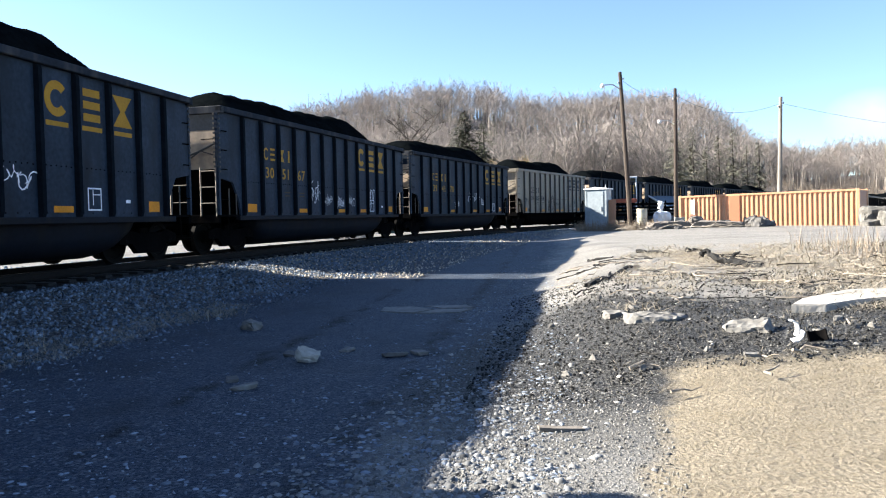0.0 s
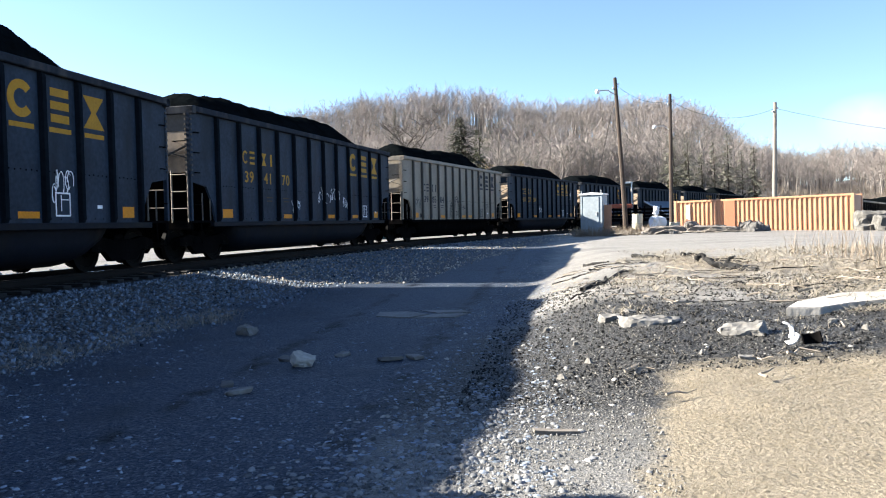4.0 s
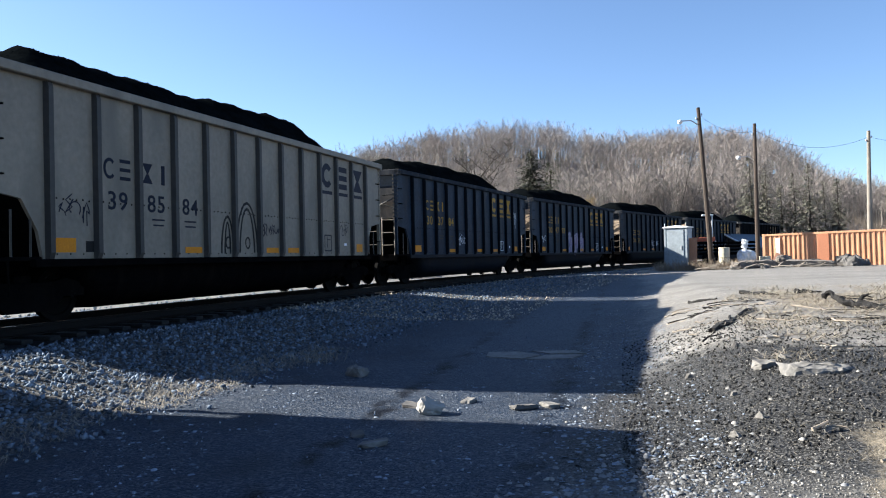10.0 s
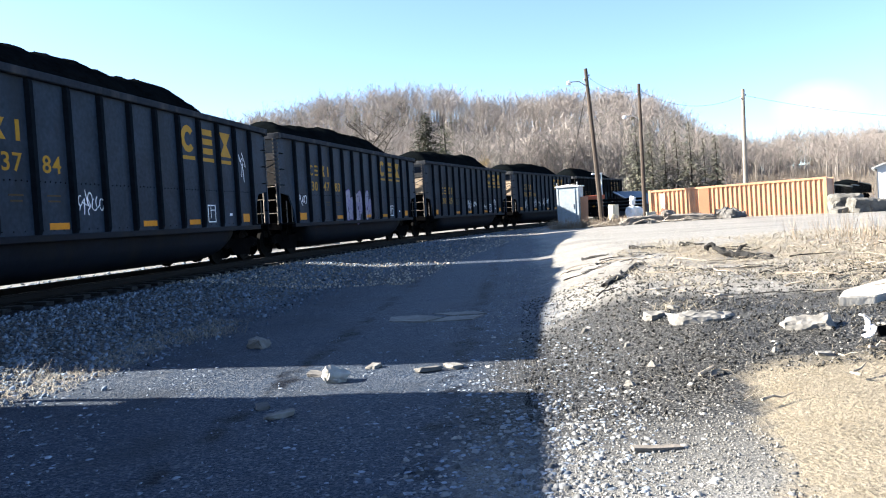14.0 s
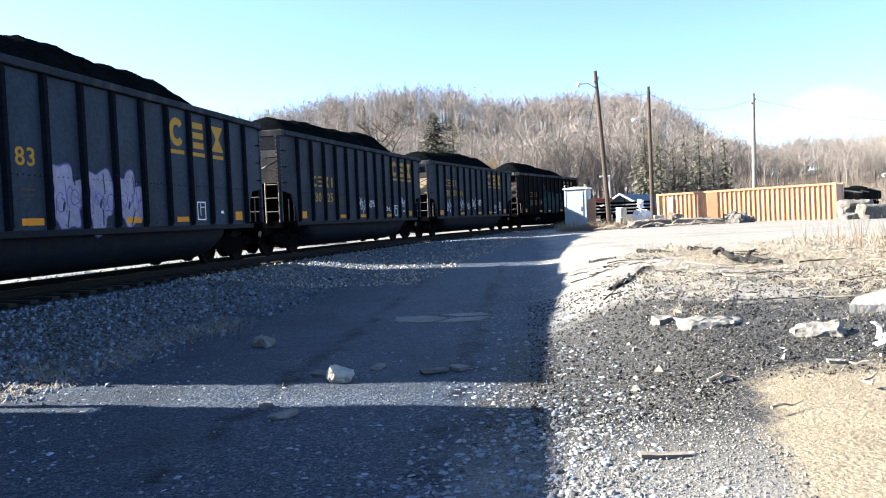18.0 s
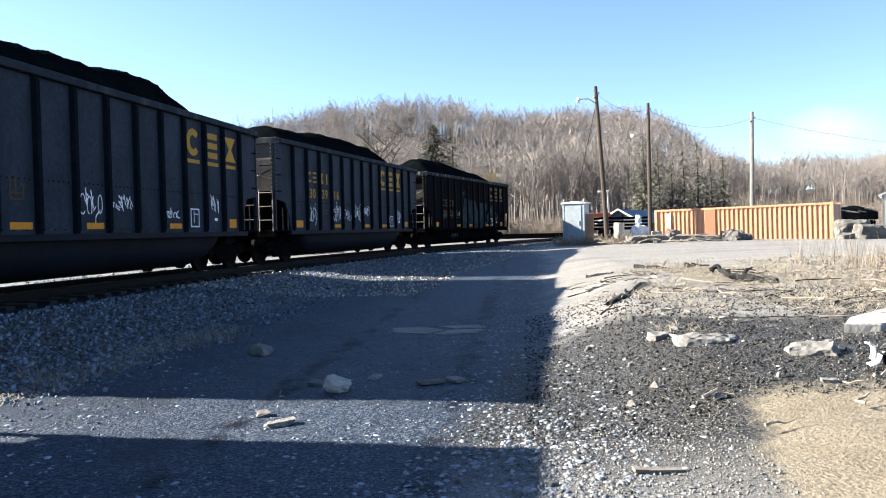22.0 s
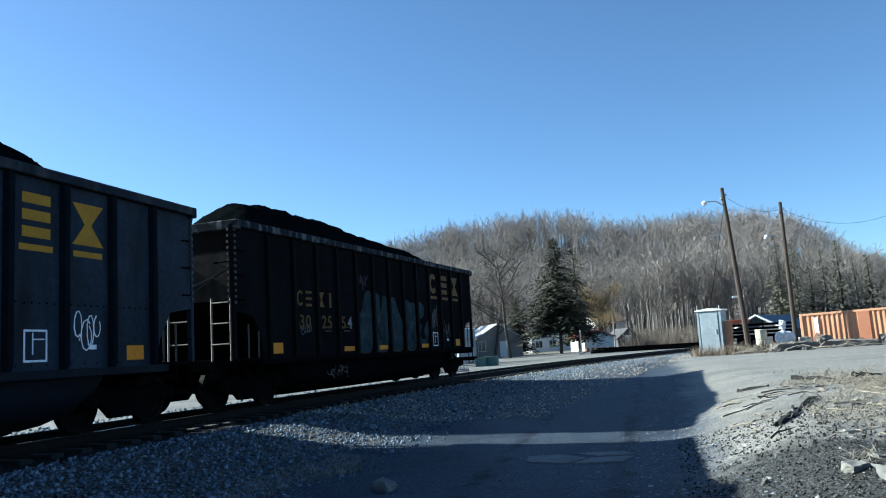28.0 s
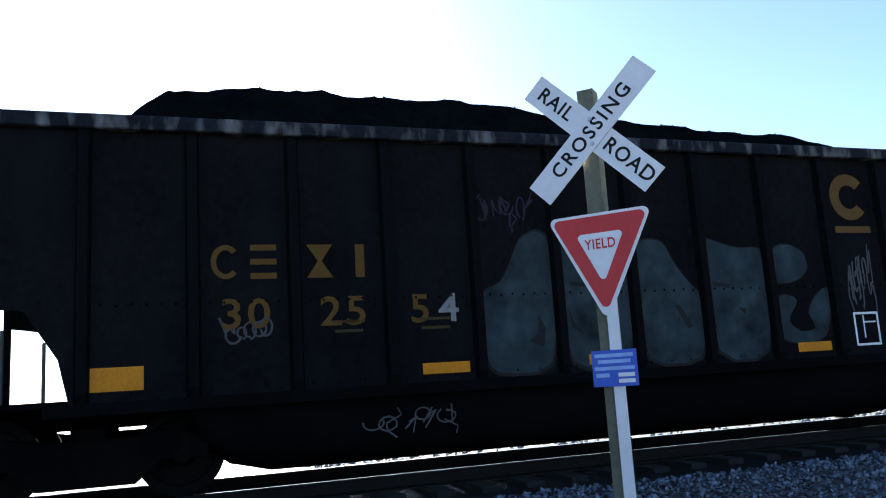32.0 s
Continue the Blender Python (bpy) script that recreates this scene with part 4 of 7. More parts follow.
        o.material_slots[0].material = m
    for y in (-6.15, 6.15):
        truck = new("truck")
        truck.parent = car
        truck.location = (0, y, 0)
        for side in (-1, 1):
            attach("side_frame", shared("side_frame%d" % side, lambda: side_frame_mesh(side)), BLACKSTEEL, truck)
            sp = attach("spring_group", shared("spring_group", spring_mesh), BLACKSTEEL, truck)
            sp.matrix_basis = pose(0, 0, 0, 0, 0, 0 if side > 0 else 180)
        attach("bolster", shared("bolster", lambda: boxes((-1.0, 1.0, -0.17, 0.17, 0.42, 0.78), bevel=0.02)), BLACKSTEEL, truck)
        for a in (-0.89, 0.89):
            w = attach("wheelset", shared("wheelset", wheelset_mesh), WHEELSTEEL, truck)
            w.location = (0, a, 0.457)
            WHEELS.append((w, a))
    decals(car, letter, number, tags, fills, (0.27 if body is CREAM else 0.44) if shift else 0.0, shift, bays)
    if body is CREAM:
        for y, ry, rz in ((panel(-2) + 0.27, 0.26, 0.85), (panel(-1) + 0.02, 0.46, 1.18)):
            for thick in (0.0, 0.13):
                part("graffiti", flat_shape(ring_quads(y, 1.06, ry - thick, rz - thick, 0.06, 12, 0.05, 3.09), 0.0014), BLACKPAINT, car, "black sprayed arch")
            part("graffiti", flat_shape(ring_quads(y + 0.02, 1.33, 0.11, 0.14, 0.04, 10), 0.0014), BLACKPAINT, car, "black sprayed ring")
        part("graffiti", flat_shape(ring_quads(panel(0) - 0.36, 1.62, 0.13, 0.16, 0.04, 10), 0.0014), BLACKPAINT, car, "black sprayed ring")
        part("data_stencil", flat_shape([rect(panel(-6) + 0.36, 1.22, 0.20, 0.18)]), BLACKPAINT, car, "small black stencil block")
    heap, lumps = heap_mesh(seed, (1.10, 1.10, 0.99, 0.81) if body is BLACKNAVY else (0.84, 0.90, 1.04, 1.08))
    coal = attach("coal_load", heap, COAL)
    tagged(attach("loose_lumps", lumps, COAL, coal), "loose black lumps", kind="stuff")
    tagged(coal, "heaped load of black coal above a car's rim", "coal", "coal loads")
    CARS.append((car, coal, ahead))


DIMIRON = mat("dusty_dark_iron", (0.035, 0.032, 0.029), 0.7, vary=0.4, fine=20, coarse=3, bump=0.1)
PALEIRON = mat("dusty_pale_iron", (0.12, 0.10, 0.080), 0.7, vary=0.4, fine=20, coarse=3, bump=0.1)
NAVYCHORD = mat("chipped_navy_rim", (0.0200, 0.0245, 0.0330), 0.6, vary=0.3, fine=12, coarse=1.6, bump=0.1, stain=(0.060, 0.060, 0.062), spec=0.02)
FLAKECHORD = mat("flaking_rim_paint", (0.0130, 0.0155, 0.0200), 0.6, vary=0.4, fine=14, coarse=3.2, bump=0.15, stain=(0.15, 0.15, 0.155), spec=0.02)
DARKEND = mat("dark_end_wall", (0.045, 0.040, 0.036), 0.7, vary=0.4, fine=8, coarse=1, bump=0.05, stain=(0.02, 0.018, 0.016), spec=0.0)
# Sunlight on the navy end wall, with some dust, put into the colour.
ENDTAN = mat("sunlit_tan_end_wall", (0.31, 0.232, 0.160), 0.6, vary=0.3, fine=8, coarse=1, bump=0.04, stain=(0.13, 0.11, 0.09))
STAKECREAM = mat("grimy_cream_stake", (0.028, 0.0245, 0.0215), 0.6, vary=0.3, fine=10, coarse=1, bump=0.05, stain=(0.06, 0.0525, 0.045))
# Stakes of the navy cars, darker than their walls.
NAVYSTAKE = mat("dark_navy_stake", (0.0070, 0.0096, 0.0132), 0.7, vary=0.3, fine=10, coarse=1, bump=0.05, spec=0.0)
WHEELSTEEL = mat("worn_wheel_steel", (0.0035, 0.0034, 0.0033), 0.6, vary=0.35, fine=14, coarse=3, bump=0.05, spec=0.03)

# Darker stakes and wall paint, used on the last car only.
DARKSTAKE = mat("dark_stake", (0.0045, 0.0047, 0.0052), 0.6, vary=0.3, fine=10, coarse=1, bump=0.05, spec=0.02)
BLACKNAVY = mat("near_black_navy_paint", (0.0085, 0.0085, 0.0092), 0.5, vary=0.4, fine=12, coarse=0.9, bump=0.05, stain=(0.009, 0.010, 0.012), spec=0.0)
W, LI = WHITEPAINT, LILAC
hopper(YELLOW, NAVY, TUBNAVY, None, [], [], "dark blue leading coal car with yellow emblem", 12)
hopper(YELLOW, NAVY, TUBNAVY, None, [(panel(0), 1.75, 1.0, 0.75, 11, 3, W), (panel(1), 1.8, 0.9, 0.6, 12, 3, W), (panel(-1), 1.6, 0.8, 0.5, 13, 3, W)], [],
       "dark blue coal car with yellow emblem and white graffiti", 1)
hopper(YELLOW, NAVY, TUBNAVY, ("30", "51", "67"), [(panel(-2), 1.8, 0.7, 0.9, 21, 3, W), (panel(-1), 1.6, 0.6, 0.4, 22, 3, W), (panel(0), 1.55, 0.6, 0.5, 23, 3, W), (panel(1), 1.6, 0.5, 0.6, 24, 2, W), (panel(3), 1.8, 0.6, 0.9, 25, 3, W)], [],
       "dark blue coal car with yellow numbers and small white tags", 2, 0.08)
hopper(YELLOW, NAVY, TUBNAVY, ("39", "41", "70"), [(panel(-2), 1.6, 0.6, 0.5, 31, 3, W), (panel(0), 1.9, 0.9, 0.7, 32, 3, W), (panel(1), 2.0, 0.8, 0.7, 33, 3, W), (panel(2), 1.75, 0.7, 0.6, 34, 3, W)], [],
       "dark blue coal car, yellow emblem and white tags in a row", 3, -0.2, 11)
hopper(BLUEPAINT, CREAM, BLACKSTEEL, ("39", "85", "84"), [(panel(-6) + 0.1, 1.9, 0.8, 0.5, 41, 3, BLUEPAINT), (panel(0), 1.75, 0.7, 0.4, 43, 4, BLUEPAINT), (panel(4), 1.8, 0.5, 0.5, 44, 2, BLUEPAINT)],
       [], "cream coal car with blue numbers and black graffiti arches", 4, 0.16, shift=1)
hopper(YELLOW, NAVY, TUBNAVY, ("30", "37", "84"), [(panel(-2), 1.65, 0.8, 0.55, 51, 4, W), (panel(5), 2.9, 0.3, 1.2, 52, 1, W)], [],
       "dark blue coal car with bright yellow numbers and one white tag", 5, 0.26)
hopper(YELLOW, NAVY, TUBNAVY, ("30", "47", "83"), [(panel(-2), 1.6, 0.8, 0.8, 61, 3, PURPLE), (panel(-1), 1.6, 0.8, 0.8, 62, 3, PURPLE), (panel(0), 1.6, 0.8, 0.8, 63, 3, PURPLE), (panel(-6), 1.9, 0.5, 0.6, 64, 2, W)],
       [(panel(-2), 1.60, 0.88, 1.15, 65, LI), (panel(-1), 1.60, 0.88, 1.1, 66, LI), (panel(0), 1.58, 0.85, 1.1, 67, LI)], "dark blue coal car with lilac block graffiti", 6, -0.15)
hopper(YELLOW, SHEENNAVY, TUBNAVY, ("30", "25", ""), [(panel(-1), 1.65, 0.7, 0.8, 71, 3, W), (panel(0), 1.75, 0.8, 0.5, 72, 3, W), (panel(2), 1.5, 0.6, 0.4, 73, 3, W), (panel(4), 1.8, 0.5, 0.7, 74, 2, W)], [],
       "dark blue coal car with faded yellow numbers and white tags", 7, -0.05, shift=1)
hopper(YELLOW, SHEENNAVY, TUBNAVY, ("30", "39", "16"), [(panel(-5), 1.65, 0.6, 0.9, 81, 2, W), (panel(-3), 1.75, 0.7, 0.9, 82, 3, W), (panel(-2), 1.65, 0.7, 0.7, 83, 3, W), (panel(-1), 1.7, 0.7, 0.9, 84, 3, W), (panel(0), 1.8, 0.6, 0.6, 85, 4, W), (panel(4), 1.7, 0.5, 0.9, 86, 2, W)], [],
       "dark blue coal car with a long row of white tags", 8, -0.05)
# Darker lettering and tub for the last car.
DARKYELLOW = glow_free("dark_yellow_lettering", (0.105, 0.052, 0.009))
DARKTUB = mat("dark_tub_steel", (0.0042, 0.0044, 0.0050), 0.7, vary=0.35, fine=10, coarse=1, bump=0.05, spec=0.0)
DULLSPRAY = glow_free("dull_grey_spray", (0.060, 0.062, 0.065))
hopper(DARKYELLOW, BLACKNAVY, DARKTUB, ("30", "25", "54"), [(panel(3), 2.15, 0.45, 1.1, 91, 6, DULLSPRAY), (panel(4) + 0.05, 1.72, 0.55, 0.75, 92, 3, DULLSPRAY), (panel(-2) - 0.1, 3.05, 0.7, 0.6, 94, 4, DARKPURPLE), (panel(-5), 1.75, 0.5, 0.35, 93, 3, DULLSPRAY)],
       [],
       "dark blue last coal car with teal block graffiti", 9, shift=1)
block_letters(CARS[-1][0])
o = part("graffiti", scrawl(panel(-4) + 0.75, 0.62, 1.0, 0.30, 95, 4, 0.022), DULLSPRAY, CARS[-1][0], "faint grey scrawl on the tub")
o.location = (1.372 - FACE, 0, 0)


# ---- yard things ----
def upright(p, z=None):
    return (p[0], p[1], float(ground_z(p[0], p[1])) if z is None else z)


def container(a, b, z0, ribs, label, height=2.55, depth=2.44):
    """A steel shipping container whose near long side runs from a to b (plan points); z0: heights of the foot at both ends."""
    a, b = Vector((*a, 0)), Vector((*b, 0))
    length = (b - a).length
    slope = math.degrees(math.atan2(z0[1] - z0[0], length))
    home = tagged(new("shipping_container"), label, "container", "containers in the yard")
    home.matrix_basis = pose(a.x, a.y, z0[0], 0, -slope, math.degrees(math.atan2(b.y - a.y, b.x - a.x)))
    step = (length - 0.3) / ribs
    out = [(0.15, 0.0)]
    for i in range(ribs):
        x = 0.15 + i * step
        out += [(x + 0.30 * step, 0.0), (x + 0.40 * step, 0.05), (x + 0.90 * step, 0.05), (x + step, 0.0)]
    for side, y0, sg in (("side_panel", 0.03, 1), ("side_panel", depth - 0.03, -1)):
        bm = bmesh.new()
        lo, hi = ([bm.verts.new((x, y0 + sg * d, z)) for x, d in out] for z in (0.16, height - 0.11))
        for i in range(len(out) - 1):
            bm.faces.new((lo[i], lo[i + 1], hi[i + 1], hi[i]))
        part(side, bm, ORANGE, home, "corrugated orange steel side")
    part("roof", boxes((0.05, length - 0.05, 0.05, depth - 0.05, height - 0.09, height - 0.05)), ORANGE, home)
    part("floor_frame", boxes((0.05, length - 0.05, 0.04, depth - 0.04, 0.05, 0.16)), RUSTBROWN, home)
    for y in (0.0, depth - 0.07):
        part("top_rail", boxes((0, length, y, y + 0.07, height - 0.12, height), bevel=0.008), ORANGE, home)
        part("bottom_rail", boxes((0, length, y, y + 0.07, 0.0, 0.16), bevel=0.008), ORANGE, home)
    for x in (0, length - 0.15):
        part("end_panel", boxes((x + 0.04, x + 0.11, 0.07, depth - 0.07, 0.1, height - 0.1)), DARKORANGE, home)
        for y in (0.0, depth - 0.15):
            part("corner_post", boxes((x - 0.005, x + 0.155, y - 0.012, y + 0.15, 0, height + 0.01), bevel=0.01), ORANGE, home)
    return home


DARKORANGE = mat("dark_orange_panel", (0.275, 0.105, 0.050), 0.55, vary=0.15, fine=10, coarse=1.2, bump=0.04)
box = container((7.25, 49.6), (15.84, 44.75), (-0.71, -0.59), 37, "long orange corrugated shipping container in the sunlit yard")
part("dark_panel", boxes((3.02, 3.62, 0.0, 0.026, 0.17, 2.43), bevel=0.006), DARKORANGE, box, "dark orange flat panel")
part("scraped_patch", boxes((0.75, 0.98, -0.012, -0.006, 0.9, 2.3), (0.85, 1.12, -0.012, -0.006, 0.5, 1.2)), WHITEROOF, box, "pale scraped patch")


def cabinet(place, turn, w, d, h, name, label, material, group=""):
    """Sheet-metal equipment cabinet with a shallow pitched roof."""
    home = tagged(new(name), label, "cabinet", group)
    home.matrix_basis = pose(*place, 0, 0, turn)
    part("body", boxes((-w / 2, w / 2, -d / 2, d / 2, 0.06, h - 0.12), bevel=0.01), material, home)
    part("roof", prism([(-w / 2 - 0.07, h - 0.14), (w / 2 + 0.07, h - 0.14), (w / 2 + 0.07, h - 0.08), (0, h), (-w / 2 - 0.07, h - 0.08)], -d / 2 - 0.07, d / 2 + 0.07, "y"), WHITEROOF, home, "white pitched roof")
    part("door", boxes((-w * 0.36, w * 0.36, -d / 2 - 0.03, -d / 2 - 0.004, 0.15, h - 0.25), bevel=0.008), material, home)
    part("door_handle", boxes((w * 0.24, w * 0.28, -d / 2 - 0.06, -d / 2 - 0.03, h * 0.45, h * 0.55), bevel=0.005), GALV, home)
    for x in (-w / 2 + 0.05, w / 2 - 0.05):
        part("corner_trim", boxes((x - 0.05, x + 0.05, -d / 2 - 0.018, -d / 2 + 0.02, 0.06, h - 0.13)), ALU, home)
        part("lifting_eye", rod([(x, -d / 2, h - 0.16), (x, -d / 2, h + 0.12)], 0.018, 6), GALV, home)
    part("base", boxes((-w / 2 - 0.03, w / 2 + 0.03, -d / 2 - 0.03, d / 2 + 0.03, -0.25, 0.06)), BLACKSTEEL, home)
    return home


cabinet((2.25, 45.75, float(ground_z(2.1, 45.6)) - 0.02), -24, 1.28, 0.8, 2.45, "signal_cabinet", "grey metal signal cabinet with a white roof, half in shade", ALU)
board = tagged(new("plywood_sheet"), "tan plywood sheet leaning beside the cabinet", "board")
board.matrix_basis = pose(2.86, 45.28, float(ground_z(2.86, 45.2)) - 0.05, -3, 0, -32)
part("sheet", boxes((-0.28, 0.34, -0.012, 0.012, 0, 1.75), bevel=0.004), RUSTBROWN, board)
part("pale_stake", rod([(-0.32, -0.05, 0.0), (-0.22, -0.02, 2.28)], 0.03, 6), PALESTONE, board, "pale leaning stake")


def utility_pole(foot, top, material, lamp=None, label="", group="utility poles"):
    foot, top = Vector(foot), Vector(top)
    home = tagged(new("utility_pole"), label, "utility pole", group)
    home.location = foot
    up = top - foot
    part("shaft", rod([(0, 0, -0.6), *[tuple(up * k / 6) for k in range(1, 7)]], 0.16, 10, None, 0.105), material, home)
    side = Vector((-1, -0.25, 0)).normalized()
    if lamp:
        p = up * lamp
        arm = part("lamp_arm", rod([tuple(p), tuple(p + side * 0.5 + Vector((0, 0, 0.32))), tuple(p + side * 1.05 + Vector((0, 0, 0.30)))], 0.035, 6), GALV, home)
        head = part("lamp_head", revolve([(0.05, 0.12), (0.13, 0.06), (0.15, -0.02), (0.11, -0.12), (0.03, -0.15)], "z", 12, None, p + side * 1.15 + Vector((0, 0, 0.26))), WHITEROOF, home, "pale street lamp head")
    for k, zc in ((0.955, 0.16), (0.93, -0.16)):
        part("insulator", revolve([(0.03, -0.06), (0.05, 0.0), (0.03, 0.07)], "z", 8, None, up * k + Vector((zc, -0.05, 0))), GALV, home)
    return foot + up * 0.955


def cable(a, b, sag, name="overhead_cable"):
    a, b = Vector(a), Vector(b)
    pts = [tuple(a.lerp(b, k / 16) - Vector((0, 0, sag * 4 * (k / 16) * (1 - k / 16)))) for k in range(17)]
    tagged(part(name, rod(pts, 0.009, 5), BLACKSTEEL), "thin black overhead cable between utility poles", "cable", "overhead cables")


t1 = utility_pole((4.30, 48.64, float(ground_z(4.3, 48.6))), (3.76, 48.95, 9.35), WOOD, 0.885, "leaning brown wooden utility pole with a street lamp")
t2 = utility_pole((8.10, 56.78, float(ground_z(8.1, 56.8))), (8.14, 57.19, 9.47), WOOD, 0.745, "brown wooden utility pole with a street lamp")
t3 = utility_pole((14.36, 54.69, float(ground_z(14.4, 54.7))), (14.56, 55.04, 8.31), GREYWOOD, None, "weathered grey wooden utility pole")
cable(t1, t2, 0.5)
cable(t2, t3, 0.9)
cable(t3, (42.0, 66.0, 6.4), 1.0)
guy = part("guy_wire", rod([tuple(t1 - Vector((0, 0, 0.6))), (1.9, 49.3, 0.0)], 0.012, 5), BLACKSTEEL)
tagged(guy, "thin steel guy wire beside a utility pole", "cable")


# ---- crossing sign ----
def crossing_sign():
    home = tagged(new("railroad_crossing_sign"), "white crossbuck over a red yield sign beside the track", "road sign")
    cx, cy = -5.79, 4.38
    ground_here = float(ground_z(cx, cy))
    home.matrix_basis = pose(cx, cy, 0, 0, 0, 42)     # faces the viewer; local x to the right, -y to the front
    part("wooden_post", prism([(-0.085, 0.0), (0.03, 0.0), (0.03, 0.13), (-0.085, 0.13)], ground_here - 0.3, 3.02, "z"), POSTWOOD, home, "square green-grey timber post")
    part("steel_post", prism([(-0.005, -0.045), (0.068, -0.045), (0.068, -0.02), (0.045, -0.02), (0.045, -0.035), (0.018, -0.035), (0.018, -0.02), (-0.005, -0.02)], ground_here - 0.2, 1.55, "z"), SIGNWHITE, home, "white steel channel post")
    for a, name, words in ((-46, "crossbuck_blade", (("RAIL", -0.35), ("ROAD", 0.35))), (44, "crossbuck_blade", (("CROSSING", 0.0),))):
        y = -0.012 if a < 0 else -0.022
        blade = part(name, prism([(-0.58, -0.104), (0.58, -0.104), (0.58, 0.104), (-0.58, 0.104)], y - 0.003, y + 0.003, "y"), SIGNWHITE, home, "white reflective blade with black words")
        blade.matrix_basis = pose(0, 0, 2.70, 0, -a, 0)
        for w, u in words:
            lettering(w, 0.146, blade, BLACKPAINT, pose(u, y - 0.005, 0, 90, 0, 0), "lettering", "black word", bold=0.014, wide=0.98, gap=1.12 if len(w) == 4 else 1.22)
    for z in (2.79, 2.61):
        part("bolt", revolve([(0.014, -0.036), (0.016, -0.03), (0.016, -0.024)], "y", 8, None, (0.0, 0, z)), GALV, home)

    def triangle(w, h, r, zt, y0, y1):
        """A point-down triangle with rounded corners."""
        pts = []
        for (px, pz), start in (((-w / 2, zt), 90), ((0, zt - h), 210), ((w / 2, zt), 330)):
            cxx = px + (r * 1.73 if px < 0 else -r * 1.73 if px > 0 else 0)
            czz = pz - r if px else pz + 2 * r
            for k in range(6):
                q = radians(start + 120 * k / 5)
                pts.append((cxx + r * math.cos(q), czz + r * math.sin(q)))
        return prism(pts, y0, y1, "y")
    part("yield_plate", triangle(0.75, 0.745, 0.04, 2.11, -0.052, -0.046), SIGNWHITE, home, "white-edged triangular plate")
    part("yield_face", triangle(0.687, 0.665, 0.035, 2.09, -0.056, -0.053), SIGNRED, home, "red triangular field")
    part("yield_centre", triangle(0.345, 0.345, 0.025, 1.97, -0.060, -0.057), SIGNWHITE, home, "white inner triangle")
    lettering("YIELD", 0.098, home, SIGNRED, pose(0.0, -0.063, 1.89, 90, 0, 0), "lettering", "red word", wide=0.78, gap=1.1)
    plate = part("notice_plate", boxes((-0.135, 0.17, -0.060, -0.054, 0.93, 1.17), bevel=0.002), SIGNBLUE, home, "blue notice plate with pale rows")
    for z, w in ((1.135, 0.26), (1.095, 0.22), (1.05, 0.27)):
        part("print_bar", boxes((0.0175 - w / 2, 0.0175 + w / 2, -0.0645, -0.061, z - 0.012, z + 0.012)), TEXTBLUE, plate)
    for x0, x1, z in ((-0.11, -0.02, 1.005), (0.04, 0.15, 1.005), (0.04, 0.15, 0.965)):
        part("print_bar", boxes((x0, x1, -0.0645, -0.061, z - 0.013, z + 0.013)), SIGNWHITE if x0 > 0 else TEXTBLUE, plate)


TEXTBLUE = glow_free("pale_blue_print", (0.28, 0.42, 0.72))
crossing_sign()


# ---- stones, slabs and litter ----
def boulder(name, place, size, turn, material, label, category, seed, rough=0.12, group=""):
    """A broken stone: flat faces between sharp corners, roughened."""
    rng = np.random.default_rng(seed)
    bm = bmesh.new()
    for sx in (-1, 1):
        for sy in (-1, 1):
            for sz in (-1, 1):
                bm.verts.new((sx * rng.uniform(0.6, 1), sy * rng.uniform(0.55, 1), sz * rng.uniform(0.55, 1)))
    for q in rng.normal(size=(7, 3)):
        q /= np.abs(q).max()
        bm.verts.new(tuple(q * rng.uniform(0.92, 1.05)))
    bmesh.ops.convex_hull(bm, input=bm.verts[:])
    bmesh.ops.delete(bm, geom=[v for v in bm.verts if not v.link_faces], context="VERTS")
    for v in bm.verts:
        v.co = Vector((v.co.x * size[0] / 2, v.co.y * size[1] / 2, v.co.z * size[2] / 2))
    bmesh.ops.triangulate(bm, faces=bm.faces[:])
    for _ in range(3 if max(size) > 0.4 else 2):
        bmesh.ops.subdivide_edges(bm, edges=[e for e in bm.edges if e.calc_length() > 0.10 * max(size)], cuts=1, use_grid_fill=True)
        bmesh.ops.triangulate(bm, faces=bm.faces[:])
    for v in bm.verts:
        q = v.co / max(size)
        v.co += (Vector(noise.noise_vector(q * 4 + Vector((seed, 0, 0)))) * 1.3 + Vector(noise.noise_vector(q * 11 + Vector((0, seed, 0)))) * 0.8) * rough * min(size)
    ob = part(name, bm, material)
    ob.matrix_basis = pose(place[0], place[1], place[2], *turn)
    return tagged(ob, label, category, group)


GREYLOG = mat("weathered_grey_timber", (0.1275, 0.1125, 0.0975), 0.95, vary=0.35, fine=16, coarse=3, bump=0.5)
DARKSTONE = mat("grey_field_stone", (0.09, 0.086, 0.082), 0.9, vary=0.3, fine=14, coarse=3, bump=0.5)
CONCRETE = mat("pale_concrete", (0.319, 0.3074, 0.2842), 0.9, vary=0.2, fine=16, coarse=2, bump=0.5, stain=(0.2204, 0.2088, 0.1914))


def lay(x, y, lift):
    return (x, y, float(ground_z(x, y)) + lift)


